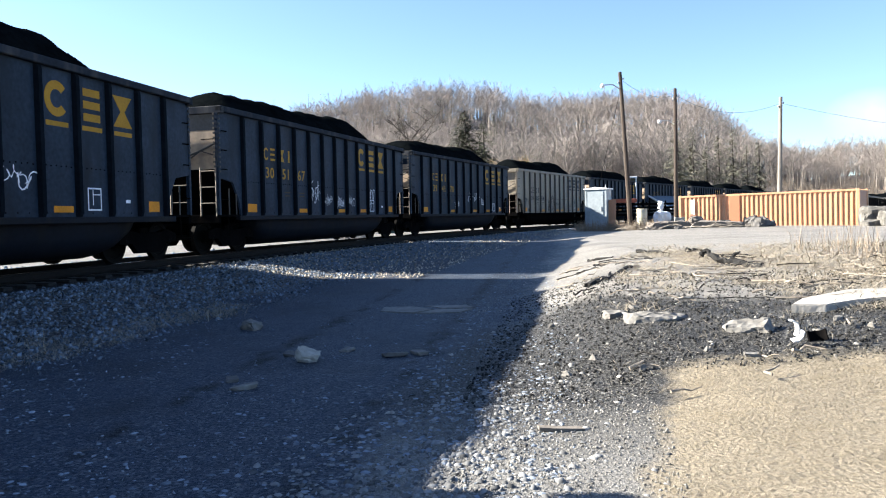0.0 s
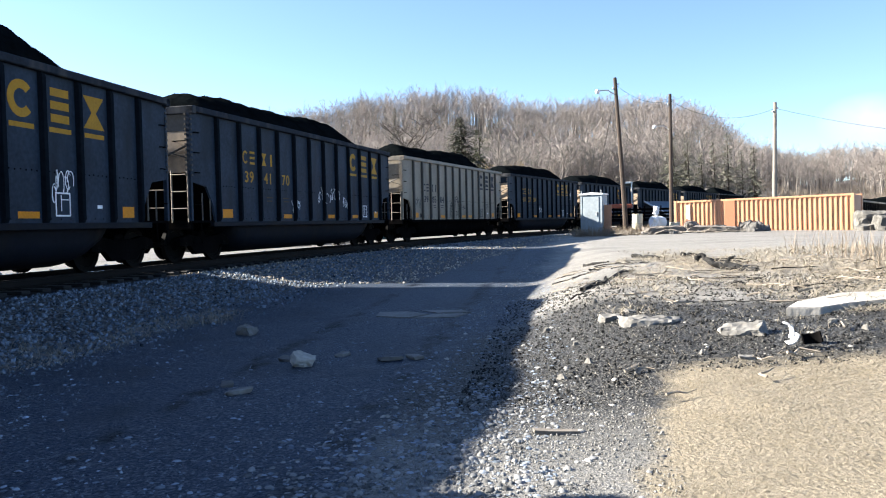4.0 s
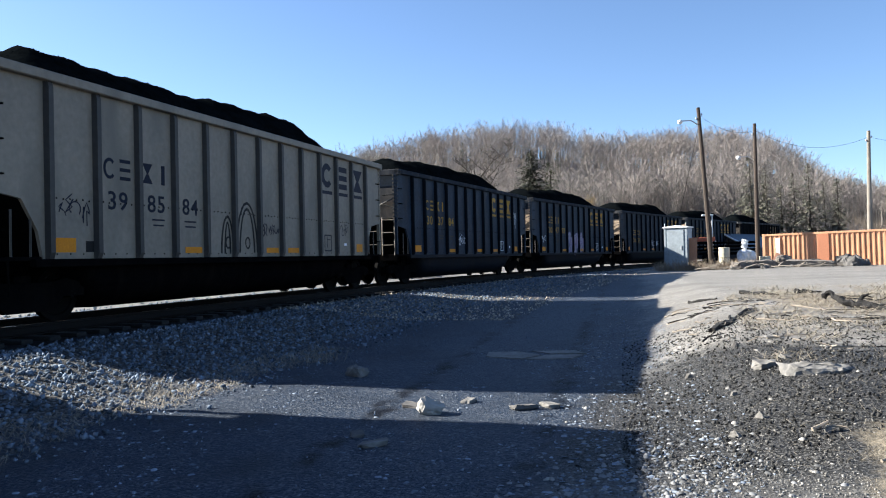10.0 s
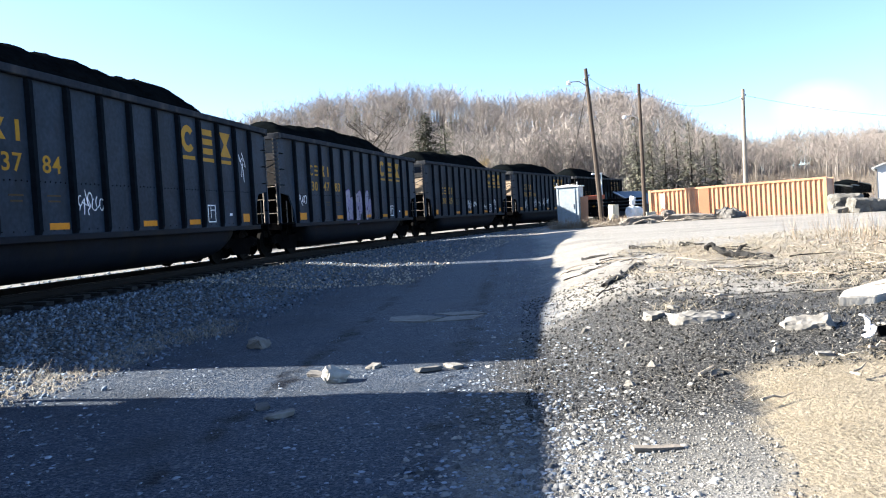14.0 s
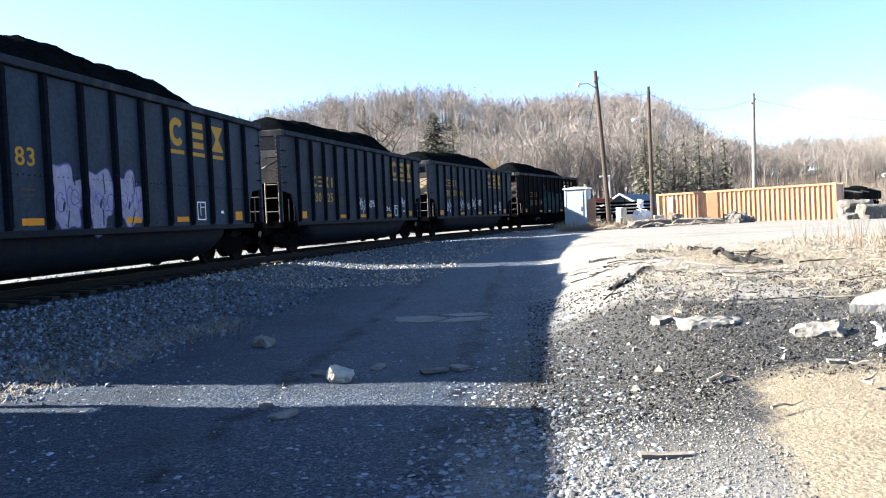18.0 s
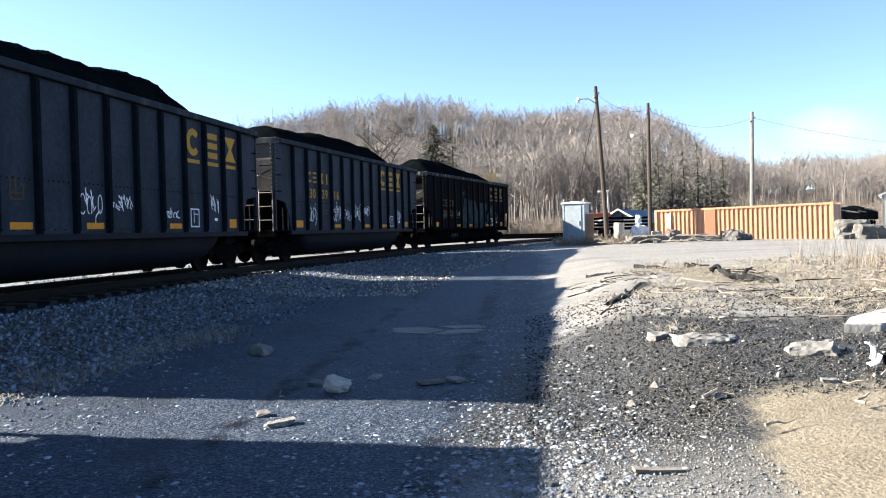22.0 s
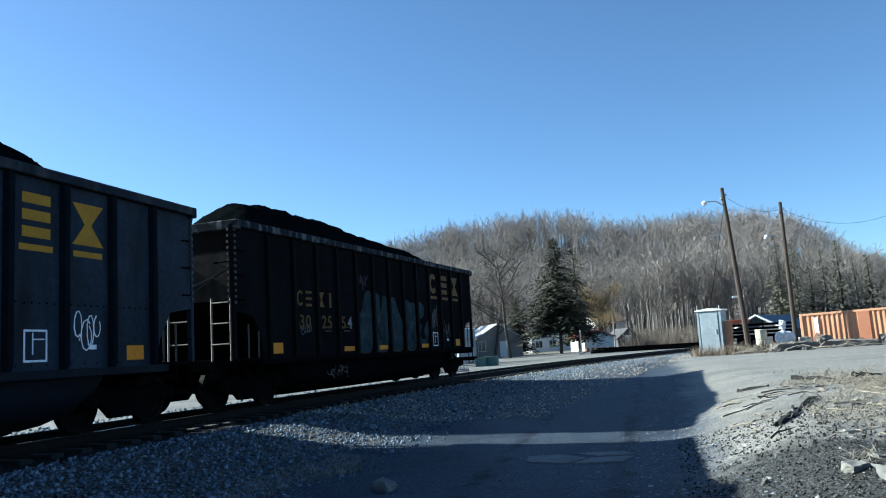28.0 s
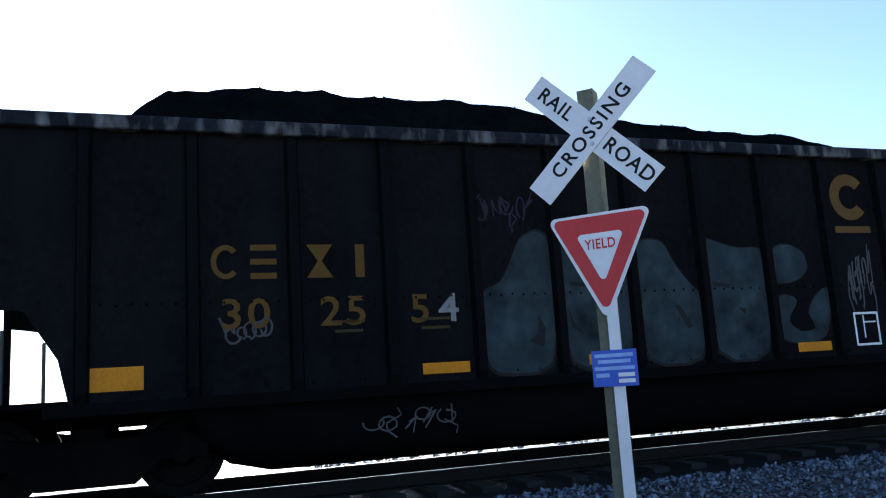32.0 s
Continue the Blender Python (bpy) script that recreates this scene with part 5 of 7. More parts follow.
boulder("stone", lay(-2.60, 7.85, 0.06), (0.25, 0.20, 0.15), (8, 18, 20), CONCRETE, "pale broken stone lying on the dirt road", "stone", 3)
for i, (x, y, a, b, c) in enumerate(((-2.85, 8.15, 0.22, 0.16, 0.06), (-2.35, 8.5, 0.2, 0.14, 0.05), (-2.75, 6.55, 0.26, 0.14, 0.05), (-1.75, 8.2, 0.3, 0.2, 0.05), (-1.5, 8.35, 0.24, 0.16, 0.05), (-4.1, 10.1, 0.3, 0.22, 0.16), (-3.0, 6.9, 0.16, 0.12, 0.05))):
    boulder("stone", lay(x, y, c * 0.25), (a, b, c), (random.uniform(-8, 8), random.uniform(-8, 8), random.uniform(0, 180)), PALESTONE if i % 3 else DARKSTONE, "flat grey stone pressed into the dirt road", "stone", 20 + i, group="road stones")
boulder("rock_slab", lay(1.00, 8.62, -0.02), (0.66, 0.34, 0.12), (7, 2, 4), PALESTONE, "long pale rock slab bedded in black cinders", "stone", 52, 0.2)
boulder("rock_slab", lay(1.80, 7.95, 0.0), (0.46, 0.26, 0.15), (10, -4, -14), PALESTONE, "blocky pale rock lying on black cinders", "stone", 42)
boulder("rock_slab", lay(0.62, 8.95, 0.0), (0.28, 0.2, 0.1), (4, 3, 30), PALESTONE, "small pale rock bedded in black cinders", "stone", 43)
for i, (x, y, s) in enumerate(((1.65, 7.15, 0.13), (0.85, 9.2, 0.12), (2.4, 7.75, 0.10), (2.9, 7.9, 0.09), (0.3, 7.4, 0.09), (0.05, 7.0, 0.1), (1.3, 7.3, 0.07), (0.7, 6.9, 0.08), (2.75, 8.35, 0.12), (3.3, 8.2, 0.10), (0.2, 8.2, 0.08), (-0.1, 9.4, 0.1), (0.5, 10.3, 0.1), (3.6, 8.0, 0.1))):
    boulder("stone", lay(x, y, s * 0.06), (s * 1.05, s * 0.75, s * 0.42), (20 * i, 10 * i, 31 * i), PALESTONE, "small white stone on black cinders", "stone", 60 + i, group="white stones on the cinders")


def slab(name, corners, thick, lift, material, label):
    """A broken concrete slab, its outline in plan."""
    cx, cy = (sum(p[k] for p in corners) / len(corners) for k in (0, 1))
    bm = bmesh.new()
    lo = [bm.verts.new((x - cx, y - cy, float(ground_z(x, y)) + lift - thick)) for x, y in corners]
    hi = [bm.verts.new((x - cx, y - cy, float(ground_z(x, y)) * 0.5 + float(ground_z(cx, cy)) * 0.5 + lift)) for x, y in corners]
    k = len(corners)
    bm.faces.new(lo[::-1]), bm.faces.new(hi)
    for i in range(k):
        bm.faces.new((lo[i], lo[(i + 1) % k], hi[(i + 1) % k], hi[i]))
    bmesh.ops.recalc_face_normals(bm, faces=bm.faces[:])
    bmesh.ops.bevel(bm, geom=bm.edges[:], offset=0.012, segments=2, affect="EDGES")
    ob = part(name, bm, material)
    ob.location = (cx, cy, 0)
    return tagged(ob, label, "slab")


slab("concrete_slab", [(2.50, 9.05), (2.85, 8.98), (3.25, 9.30), (4.30, 9.85), (4.55, 10.25), (4.10, 10.45), (3.45, 10.2), (2.75, 9.55)], 0.09, 0.045, CONCRETE, "broken pale concrete slab raised on the cinder bank")
for k, pts in enumerate(([(-2.75, 11.9), (-2.2, 11.75), (-1.95, 12.2), (-2.35, 12.55), (-2.8, 12.4)], [(-2.15, 11.75), (-1.5, 11.85), (-1.35, 12.35), (-1.9, 12.25)], [(-1.85, 12.35), (-1.3, 12.45), (-1.5, 12.8), (-2.2, 12.65)])):
    slab("paving_fragment", pts, 0.06, 0.012, PALESTONE, "cracked pale paving fragment set in the dirt road")

plank = part("plank", prism([(-0.15, -0.03), (-0.05, -0.04), (0.16, -0.02), (0.13, 0.03), (-0.02, 0.02), (-0.16, 0.03)], 0.0, 0.022, "z"), GREYLOG)
plank.matrix_basis = pose(*lay(0.0, 5.42, 0.005), 3, 2, 4)
tagged(plank, "short dark weathered plank on the gravel", "plank")

pipe = tagged(new("broken_pipe"), "broken white plastic pipe pieces with a dark liner on cinders", "pipe")
pipe.matrix_basis = pose(*lay(2.12, 7.40, 0.07), 0, 0, 25)


def half_pipe(bend, r, n=10):
    bm = bmesh.new()
    rows = []
    for k in range(n):
        a = radians(-60 + 120 * k / (n - 1))
        rows.append([bm.verts.new((q * math.cos(a) - r, y, q * math.sin(a))) for q in (r, r - 0.012) for y in (-bend, bend)])
    for u, w in zip(rows, rows[1:]):
        for i, j in ((0, 1), (1, 3), (3, 2), (2, 0)):
            bm.faces.new((u[i], u[j], w[j], w[i]))
    bm.faces.new([rows[0][i] for i in (0, 1, 3, 2)]), bm.faces.new([rows[-1][i] for i in (2, 3, 1, 0)])
    bmesh.ops.recalc_face_normals(bm, faces=bm.faces[:])
    return bm


o = part("white_shell", half_pipe(0.022, 0.105), SIGNWHITE, pipe, "white curved shell")
o.matrix_basis = pose(-0.03, 0, 0.11, 10, -30, 0)
o = part("white_shell", half_pipe(0.028, 0.075), SIGNWHITE, pipe, "white curved shell")
o.matrix_basis = pose(-0.02, -0.02, -0.01, 25, 40, 10)
o = part("dark_liner", half_pipe(0.05, 0.10), BLACKSTEEL, pipe, "black rubber liner")
o.matrix_basis = pose(0.22, 0.05, -0.02, 80, 20, 60)

# charred log and loose sticks
DEADWOOD = mat("bleached_dead_wood", (0.252, 0.216, 0.174), 0.95, vary=0.35, fine=20, coarse=3, bump=0.4)
CHAR = mat("charred_wood", (0.005, 0.0045, 0.004), 0.9, vary=0.4, fine=18, coarse=3, bump=0.6)
charred_bm = bmesh.new()
for ends, r0, r1 in ((((2.66, 15.62, 0.08), (2.78, 15.58, 0.15), (2.92, 15.35, 0.03), (3.05, 15.1, -0.02), (3.3, 14.9, -0.07), (3.55, 14.6, -0.1)), 0.045, 0.06), (((2.9, 15.2, -0.02), (3.2, 15.1, 0.0), (3.6, 14.8, -0.09)), 0.05, 0.03), (((3.1, 15.15, 0.0), (3.2, 15.2, 0.12), (3.3, 15.15, 0.14)), 0.03, 0.01)):
    pts = [tuple(Vector(ends[i]).lerp(Vector(ends[i + 1]), k / 5)) for i in range(len(ends) - 1) for k in range(5)] + [ends[-1]]
    rod(pts, r0, 9, charred_bm, r1)
for v in charred_bm.verts:
    v.co += Vector(noise.noise_vector(v.co * 9)) * 0.045 + Vector(noise.noise_vector(v.co * 25)) * 0.02
log = part("charred_log", charred_bm, CHAR)
tagged(log, "charred black log lying in dry grass", "log")
rng = np.random.default_rng(77)
for i in range(190):
    x, y = (rng.uniform(0.0, 6.5), rng.uniform(9.6, 18.0)) if i > 8 else (rng.uniform(0.5, 4.0), rng.uniform(6.0, 8.5))
    a, n = rng.uniform(-1.2, 1.2), 0.15 + 0.75 * rng.random() ** 2 if i > 8 else rng.uniform(0.15, 0.4)
    pts = []
    for k in range(5):
        u = (k / 4 - 0.5) * n
        px, py = x + u * math.cos(a) + rng.normal(0, 0.02), y + u * math.sin(a) + rng.normal(0, 0.02)
        pts.append((px, py, float(ground_z(px, py)) + 0.03 + rng.uniform(0, 0.05)))
    thick, pale = rng.uniform(0.006, 0.016), rng.random() < 0.75
    tagged(part("stick", rod(pts, thick, 5, None, 0.004), DEADWOOD if pale else CHAR), "bleached dead stick lying on the bank" if pale else "thin charred black stick lying on the bank", "stick", "sticks on the bank")
# thicker burnt branches half sunk in the grass
for i, (x0, y0, x1, y1, thick) in enumerate(((0.42, 12.0, 1.40, 14.9, 0.05), (1.92, 20.4, 2.6, 19.8, 0.07), (3.05, 19.9, 3.6, 20.3, 0.07), (0.72, 19.6, 1.15, 19.1, 0.06), (1.9, 12.6, 2.7, 12.9, 0.035))):
    bm = bmesh.new()
    for j, (lo, hi, side) in enumerate(((0.0, 0.62, 0.0), (0.45, 1.0, 0.07), (0.3, 0.55, -0.10))):
        pts = []
        for k in range(9):
            u = lo + (hi - lo) * k / 8
            bx, by = x0 + (x1 - x0) * u + side * (k / 8) + 0.04 * math.sin(5 * u + i), y0 + (y1 - y0) * u - side * (k / 8)
            pts.append((bx, by, float(ground_z(bx, by)) + thick * (0.35 + 0.3 * math.sin(9 * u + j + i))))
        rod(pts, thick * (1.0 - 0.25 * j), 7, bm, thick * 0.35)
    for v in bm.verts:
        v.co += Vector(noise.noise_vector(v.co * 14)) * 0.03
    tagged(part("burnt_branch", bm, CHAR), "burnt black branch half sunk in dry grass", "branch", "burnt branches on the bank")

RUSTPLATE = mat("rusted_scrap_plate", (0.112, 0.0455, 0.0245), 0.8, vary=0.35, fine=12, coarse=2, bump=0.2)
plate = part("scrap_plate", prism([(-0.55, 0.0), (0.75, 0.0), (0.5, 0.45), (-0.25, 0.8)], -0.03, 0.03, "y"), RUSTPLATE)
plate.matrix_basis = pose(7.75, 47.6, float(ground_z(7.75, 47.6)) - 0.02, -18, 0, -38)
tagged(plate, "rusty brown scrap plate leaning before the container", "plate")

# tank, drums and timber by the poles
tank = tagged(new("water_tank"), "white plastic tank with a wrapped stand pipe beside timber", "tank")
tank.matrix_basis = pose(5.75, 45.6, float(ground_z(5.75, 45.6)), 0, 0, 20)
part("vessel", revolve([(0.08, -0.5), (0.26, -0.42), (0.34, -0.24), (0.34, 0.24), (0.26, 0.42), (0.08, 0.5)], "x", 16, None, (0, 0, 0.6)), WHITEROOF, tank)
part("stand_pipe", rod([(-0.1, -0.1, 0.85), (-0.12, -0.1, 1.2), (-0.08, -0.1, 1.5)], 0.08, 8, None, 0.05), WHITEROOF, tank)
part("saddle", boxes((-0.4, -0.25, -0.4, 0.4, 0.0, 0.3), (0.25, 0.4, -0.4, 0.4, 0.0, 0.3)), BLACKSTEEL, tank)
CREAMPLASTIC = mat("cream_plastic", (0.462, 0.434, 0.336), 0.6, vary=0.12, fine=12, coarse=2, bump=0.05)
for x, y, n in ((4.82, 47.3, 2), (6.75, 46.0, 1)):
    for k in range(n):
        d = part("plastic_drum", revolve([(0.26, 0.0), (0.29, 0.03), (0.30, 0.25), (0.31, 0.27), (0.30, 0.29), (0.29, 0.50), (0.31, 0.53), (0.28, 0.56)], "z", 14), CREAMPLASTIC)
        d.location = (x, y, float(ground_z(x, y)) + 0.57 * k)
        tagged(d, "cream plastic drum standing in the yard", "drum", "drums in the yard")
boulder("timber_block", lay(7.3, 44.0, 0.22), (1.0, 0.5, 0.75), (5, 4, 20), GREYLOG, "weathered grey timber block in a debris pile", "timber", 90)
boulder("timber_block", lay(5.9, 43.7, 0.14), (2.4, 0.45, 0.5), (3, -4, 8), GREYLOG, "weathered grey log in a debris pile", "timber", 91)
boulder("timber_block", lay(8.3, 43.3, 0.12), (2.8, 0.5, 0.45), (2, 3, -6), GREYLOG, "long weathered grey log before the container", "timber", 93)
boulder("timber_block", lay(5.2, 42.9, 0.16), (1.3, 0.7, 0.5), (5, -6, 25), GREYLOG, "weathered grey stump in a debris pile", "timber", 95, 0.2)
boulder("rubble_heap", lay(8.9, 45.0, 0.1), (1.2, 0.9, 0.5), (0, 3, 5), DARKSTONE, "small grey rubble heap before the container", "rubble", 92, 0.2)
boulder("rubble_heap", lay(10.6, 43.8, 0.16), (1.5, 1.0, 0.7), (4, 3, 30), DARKSTONE, "grey rubble heap before the container", "rubble", 94, 0.2)
MOSSY = mat("mossy_concrete", (0.098, 0.093, 0.084), 0.95, vary=0.6, fine=5, coarse=1.5, bump=1.0, stain=(0.035, 0.033, 0.029))


def rough_block(place, size, turn, seed):
    """A squared block of broken concrete with chipped edges and pitted faces."""
    bm = bmesh.new()
    bmesh.ops.create_cube(bm, size=1.0)
    bmesh.ops.subdivide_edges(bm, edges=bm.edges[:], cuts=7, use_grid_fill=True)
    for v in bm.verts:
        q = Vector((v.co.x * size[0], v.co.y * size[1], v.co.z * size[2]))
        edge = sum(abs(c) > 0.49 for c in v.co)
        chip = noise.noise(q * 1.7 + Vector((seed * 3, 0, 0)))
        pull = 0.07 * (edge - 1) + 0.10 * max(0, chip) * edge
        v.co = q - q.normalized() * pull * min(size) + Vector(noise.noise_vector(q * 5 + Vector((0, seed, 0)))) * 0.07 * min(size)
    bmesh.ops.triangulate(bm, faces=bm.faces[:])
    o = part("concrete_block", bm, MOSSY)
    o.matrix_basis = pose(*place, *turn)
    return tagged(o, "broken grey concrete block at the container's end", "rubble", "concrete blocks")


for i, (x, y, a, b, c, lift, turn) in enumerate(((15.8, 42.4, 1.5, 1.3, 1.15, 0.42, (2, 2, -8)), (17.35, 42.2, 1.8, 1.4, 1.25, 0.45, (-2, -3, -14)), (16.35, 41.1, 1.8, 0.9, 0.8, 0.27, (6, 5, 6)), (17.7, 40.9, 0.9, 0.8, 0.5, 0.16, (-8, 4, 30)), (15.1, 41.3, 0.8, 0.6, 0.35, 0.10, (4, -8, 20)), (15.6, 40.5, 0.5, 0.4, 0.25, 0.08, (10, 6, 55)))):
    rough_block(lay(x, y, lift), (a, b, c), turn, i)
for i in range(60):
    x, y = rng.uniform(3.0, 10.5), rng.uniform(41.5, 45.4)
    n, a = rng.uniform(0.5, 1.6), rng.uniform(-0.6, 0.6)
    z = float(ground_z(x, y))
    tagged(part("stick", rod([(x - n / 2 * math.cos(a), y - n / 2 * math.sin(a), z + 0.05), (x, y, z + rng.uniform(0.1, 0.3)), (x + n / 2 * math.cos(a), y + n / 2 * math.sin(a), z + 0.08)], 0.03, 5, None, 0.012), DEADWOOD), "grey branch in a debris pile by the poles", "stick", "branches in the debris")
for i in range(46):
    x, y, s = rng.uniform(2.8, 10.0), rng.uniform(41.8, 45.6), 0.10 + 0.32 * rng.random() ** 2
    boulder("rubble_stone", lay(x, y, s * 0.1), (s * 1.5, s, s * 0.6), (rng.uniform(-20, 20), rng.uniform(-20, 20), rng.uniform(0, 180)), DARKSTONE if i % 3 else GREYLOG, "broken grey stone in the debris by the poles", "stone", 400 + i, 0.2, group="debris by the poles")
for x, y, z, n, turn in ((2.6, 61.5, 1.05, 2.0, -8), (3.0, 61.8, 0.72, 1.6, 4)):
    o = part("rusty_beam", boxes((0, n, -0.15, 0.15, 0, 0.26), bevel=0.02), RUSTPLATE if z < 1 else DARKORANGE)
    o.matrix_basis = pose(x, y, z - 0.1, 0, 0, turn)
    tagged(o, "rust-red steel beam stacked behind the cabinet", "beam", "stacked beams")
o = part("beam_stand", boxes((0.2, 0.5, -0.3, 0.3, -0.6, 0.63), (1.1, 1.4, -0.3, 0.3, -0.6, 0.63)), BLACKSTEEL)
o.matrix_basis = pose(2.9, 61.7, 0, 0, 0, 0)
tagged(o, "dark timber stand under stacked beams", "stand")
boulder("plastic_wrap", (5.60, 45.15, float(ground_z(5.6, 45.15)) + 0.5), (0.50, 0.35, 1.05), (6, -5, 20), WHITEROOF, "crumpled white plastic wrap hung on the tank", "wrap", 77, 0.3)
boulder("plastic_wrap", (5.62, 45.2, float(ground_z(5.6, 45.15)) + 1.25), (0.30, 0.24, 0.5), (6, 8, 60), WHITEROOF, "crumpled white plastic bundle on top of the tank", "wrap", 78, 0.3)


# ---- trees ----
def grow(rng, height, spread=0.5, trunk=0.16, levels=3, first=0.3, kids=(7, 5, 4), droop=0.0, lean=0.75, joints=(3, 3, 2, 2, 2)):
    """Limbs of a bare tree as segments (start, end, radius, radius)."""
    segs = []

    def shoot(p, d, length, r, level):
        n = joints[level]
        q, w = np.array(p), np.array(d)
        for k in range(n):
            w = w + rng.normal(0, 0.10 + 0.05 * level, 3) + np.array([0, 0, 0.05 - droop * level])
            w /= np.linalg.norm(w)
            e = q + w * length / n
            r2 = r * (1 - 0.75 * (k + 1) / n) if level == 0 else r * (1 - 0.6 * (k + 1) / n)
            segs.append((q, e, r * (1 - 0.75 * k / n) if level == 0 else r * (1 - 0.6 * k / n), max(r2, 0.012)))
            q = e
        if level < levels:
            for k in range(kids[level]):
                u = first + (0.97 - first) * (k + rng.random()) / kids[level] if level == 0 else rng.uniform(0.25, 1.0)
                base = np.array(p) + (q - np.array(p)) * u
                a = rng.uniform(0, 2 * math.pi)
                side = np.array([math.cos(a), math.sin(a), 0.0])
                nd = w * (1 - lean) + side * lean + np.array([0, 0, 0.35])
                shoot(base, nd / np.linalg.norm(nd), length * spread * rng.uniform(0.75, 1.2) * (1.15 - 0.45 * u if level == 0 else 0.9), max(r * 0.42, 0.015), level + 1)
    shoot((0, 0, -0.3), (0, 0, 1), height, trunk, 0)
    return segs


def limb_soup(segs, sides=3):
    """Corners and triangles of tapered prisms for segments."""
    P, Q = np.array([s[0] for s in segs]), np.array([s[1] for s in segs])
    r, r2 = np.array([s[2] for s in segs]), np.array([s[3] for s in segs])
    d = Q - P
    d /= np.linalg.norm(d, axis=1, keepdims=True) + 1e-9
    up = np.where(np.abs(d[:, 2:3]) < 0.9, np.array([[0, 0, 1.0]]), np.array([[1.0, 0, 0]]))
    a = np.cross(d, up)
    a /= np.linalg.norm(a, axis=1, keepdims=True)
    b = np.cross(d, a)
    ang = 2 * np.pi * np.arange(sides) / sides
    ring = np.cos(ang)[None, :, None] * a[:, None] + np.sin(ang)[None, :, None] * b[:, None]
    v = np.concatenate([P[:, None] + ring * r[:, None, None], Q[:, None] + ring * r2[:, None, None]], 1)
    f = []
    for k in range(sides):
        j = (k + 1) % sides
        f += [(k, j, sides + j), (k, sides + j, sides + k)]
    f = np.array(f)[None] + (np.arange(len(segs)) * 2 * sides)[:, None, None]
    return v.reshape(-1, 3), f.reshape(-1, 3)


def by_bearing(bearing, dist):
    return -0.7 + dist * math.sin(radians(bearing)), 0.8 + dist * math.cos(radians(bearing))


OAKBARK = mat("grey_bark", (0.055, 0.046, 0.038), 0.95, vary=0.35, fine=6, coarse=0.5, bump=0.3)
PALEBARK = mat("pale_bark", (0.165, 0.150, 0.130), 0.95, vary=0.35, fine=6, coarse=0.5, bump=0.3)
NEEDLES = mat("spruce_needles", (0.030, 0.033, 0.017), 0.9, vary=0.5, fine=2, coarse=0.3, bump=0.0, island=True)
PINE = mat("pine_needles", (0.052, 0.060, 0.028), 0.9, vary=0.5, fine=2, coarse=0.3, bump=0.0, island=True)
WOODPINE = mat("dull_pine_needles", (0.105, 0.104, 0.074), 0.9, vary=0.5, fine=2, coarse=0.3, bump=0.0, island=True)
GOLD = mat("golden_willow_twigs", (0.205, 0.145, 0.060), 0.9, vary=0.4, fine=2, coarse=0.25, bump=0.0, island=True)


def bare_tree(place, height, seed, label, material=OAKBARK, spread=0.5, trunk=0.22, kids=(9, 6, 4, 3)):
    rng = np.random.default_rng(seed)
    segs = grow(rng, height, spread, trunk, 4, 0.28, kids)
    home = tagged(new("tree"), label, "tree", "bare trees by the houses")
    home.location = upright(place)
    big = [s for s in segs if s[2] > 0.055]
    small = [(p, q, max(a, 0.022), max(b, 0.016)) for p, q, a, b in segs if a <= 0.055]
    attach("trunk", soup("trunk", *limb_soup(big, 7)), material, home)
    attach("crown", soup("crown", *limb_soup(small, 3)), material, home, "bare spreading twigs")


def conifer(place, height, width, seed, label, material=NEEDLES, group="conifers", low=0.12, dense=1.0):
    rng = np.random.default_rng(seed)
    home = tagged(new("conifer"), label, "tree", group)
    home.location = upright(place)
    part("trunk", rod([(0, 0, -0.3), (0.02 * height, 0, height * 0.5), (0, 0, height)], height * 0.016, 8, None, 0.03), OAKBARK, home)
    n = int(520 * dense)
    u = rng.uniform(0, 1, n) ** 1.15
    z = height * (low + (0.99 - low) * u)
    a = rng.uniform(0, 2 * math.pi, n)
    tier = 0.82 + 0.22 * np.sin(u * 23 + 2 * np.sin(a * 2 + seed)) + 0.16 * np.sin(a * 3 + u * 9 + seed)
    reach = width / 2 * (1 - u) ** 0.72 * rng.uniform(0.6, 1.2, n) * tier + 0.12
    V, F = [], []
    tri = np.array([(0, 0, 0), (1, 0.28, -0.1), (1, -0.28, -0.1), (1.15, 0, -0.05)])
    for k in range(n):
        m = max(3, int(reach[k] / 0.28))
        t = (np.arange(m) + rng.random(m)) / m
        rad = reach[k] * t
        px = np.stack([rad * math.cos(a[k]), rad * math.sin(a[k]), z[k] - 0.25 * rad * t + rng.normal(0, 0.05, m)], 1)
        for q in range(m):
            s = rng.uniform(0.4, 0.85) * (0.55 + 0.6 * (1 - u[k]))
            w = a[k] + rng.uniform(-1.0, 1.0)
            c, sn = math.cos(w), math.sin(w)
            R = np.array([(c, -sn, 0), (sn, c, 0), (0, 0, 1)])
            tilt = rng.uniform(-0.5, 0.3)
            loc = tri * s
            loc = np.stack([loc[:, 0], loc[:, 1], loc[:, 2] + tilt * loc[:, 0]], 1)
            F += [(len(V) * 4, len(V) * 4 + 1, len(V) * 4 + 3), (len(V) * 4, len(V) * 4 + 3, len(V) * 4 + 2)]
            V.append(loc @ R.T + px[q])
    attach("crown", soup("crown", np.concatenate(V), np.array(F)), material, home, "layered needle branches with gaps")


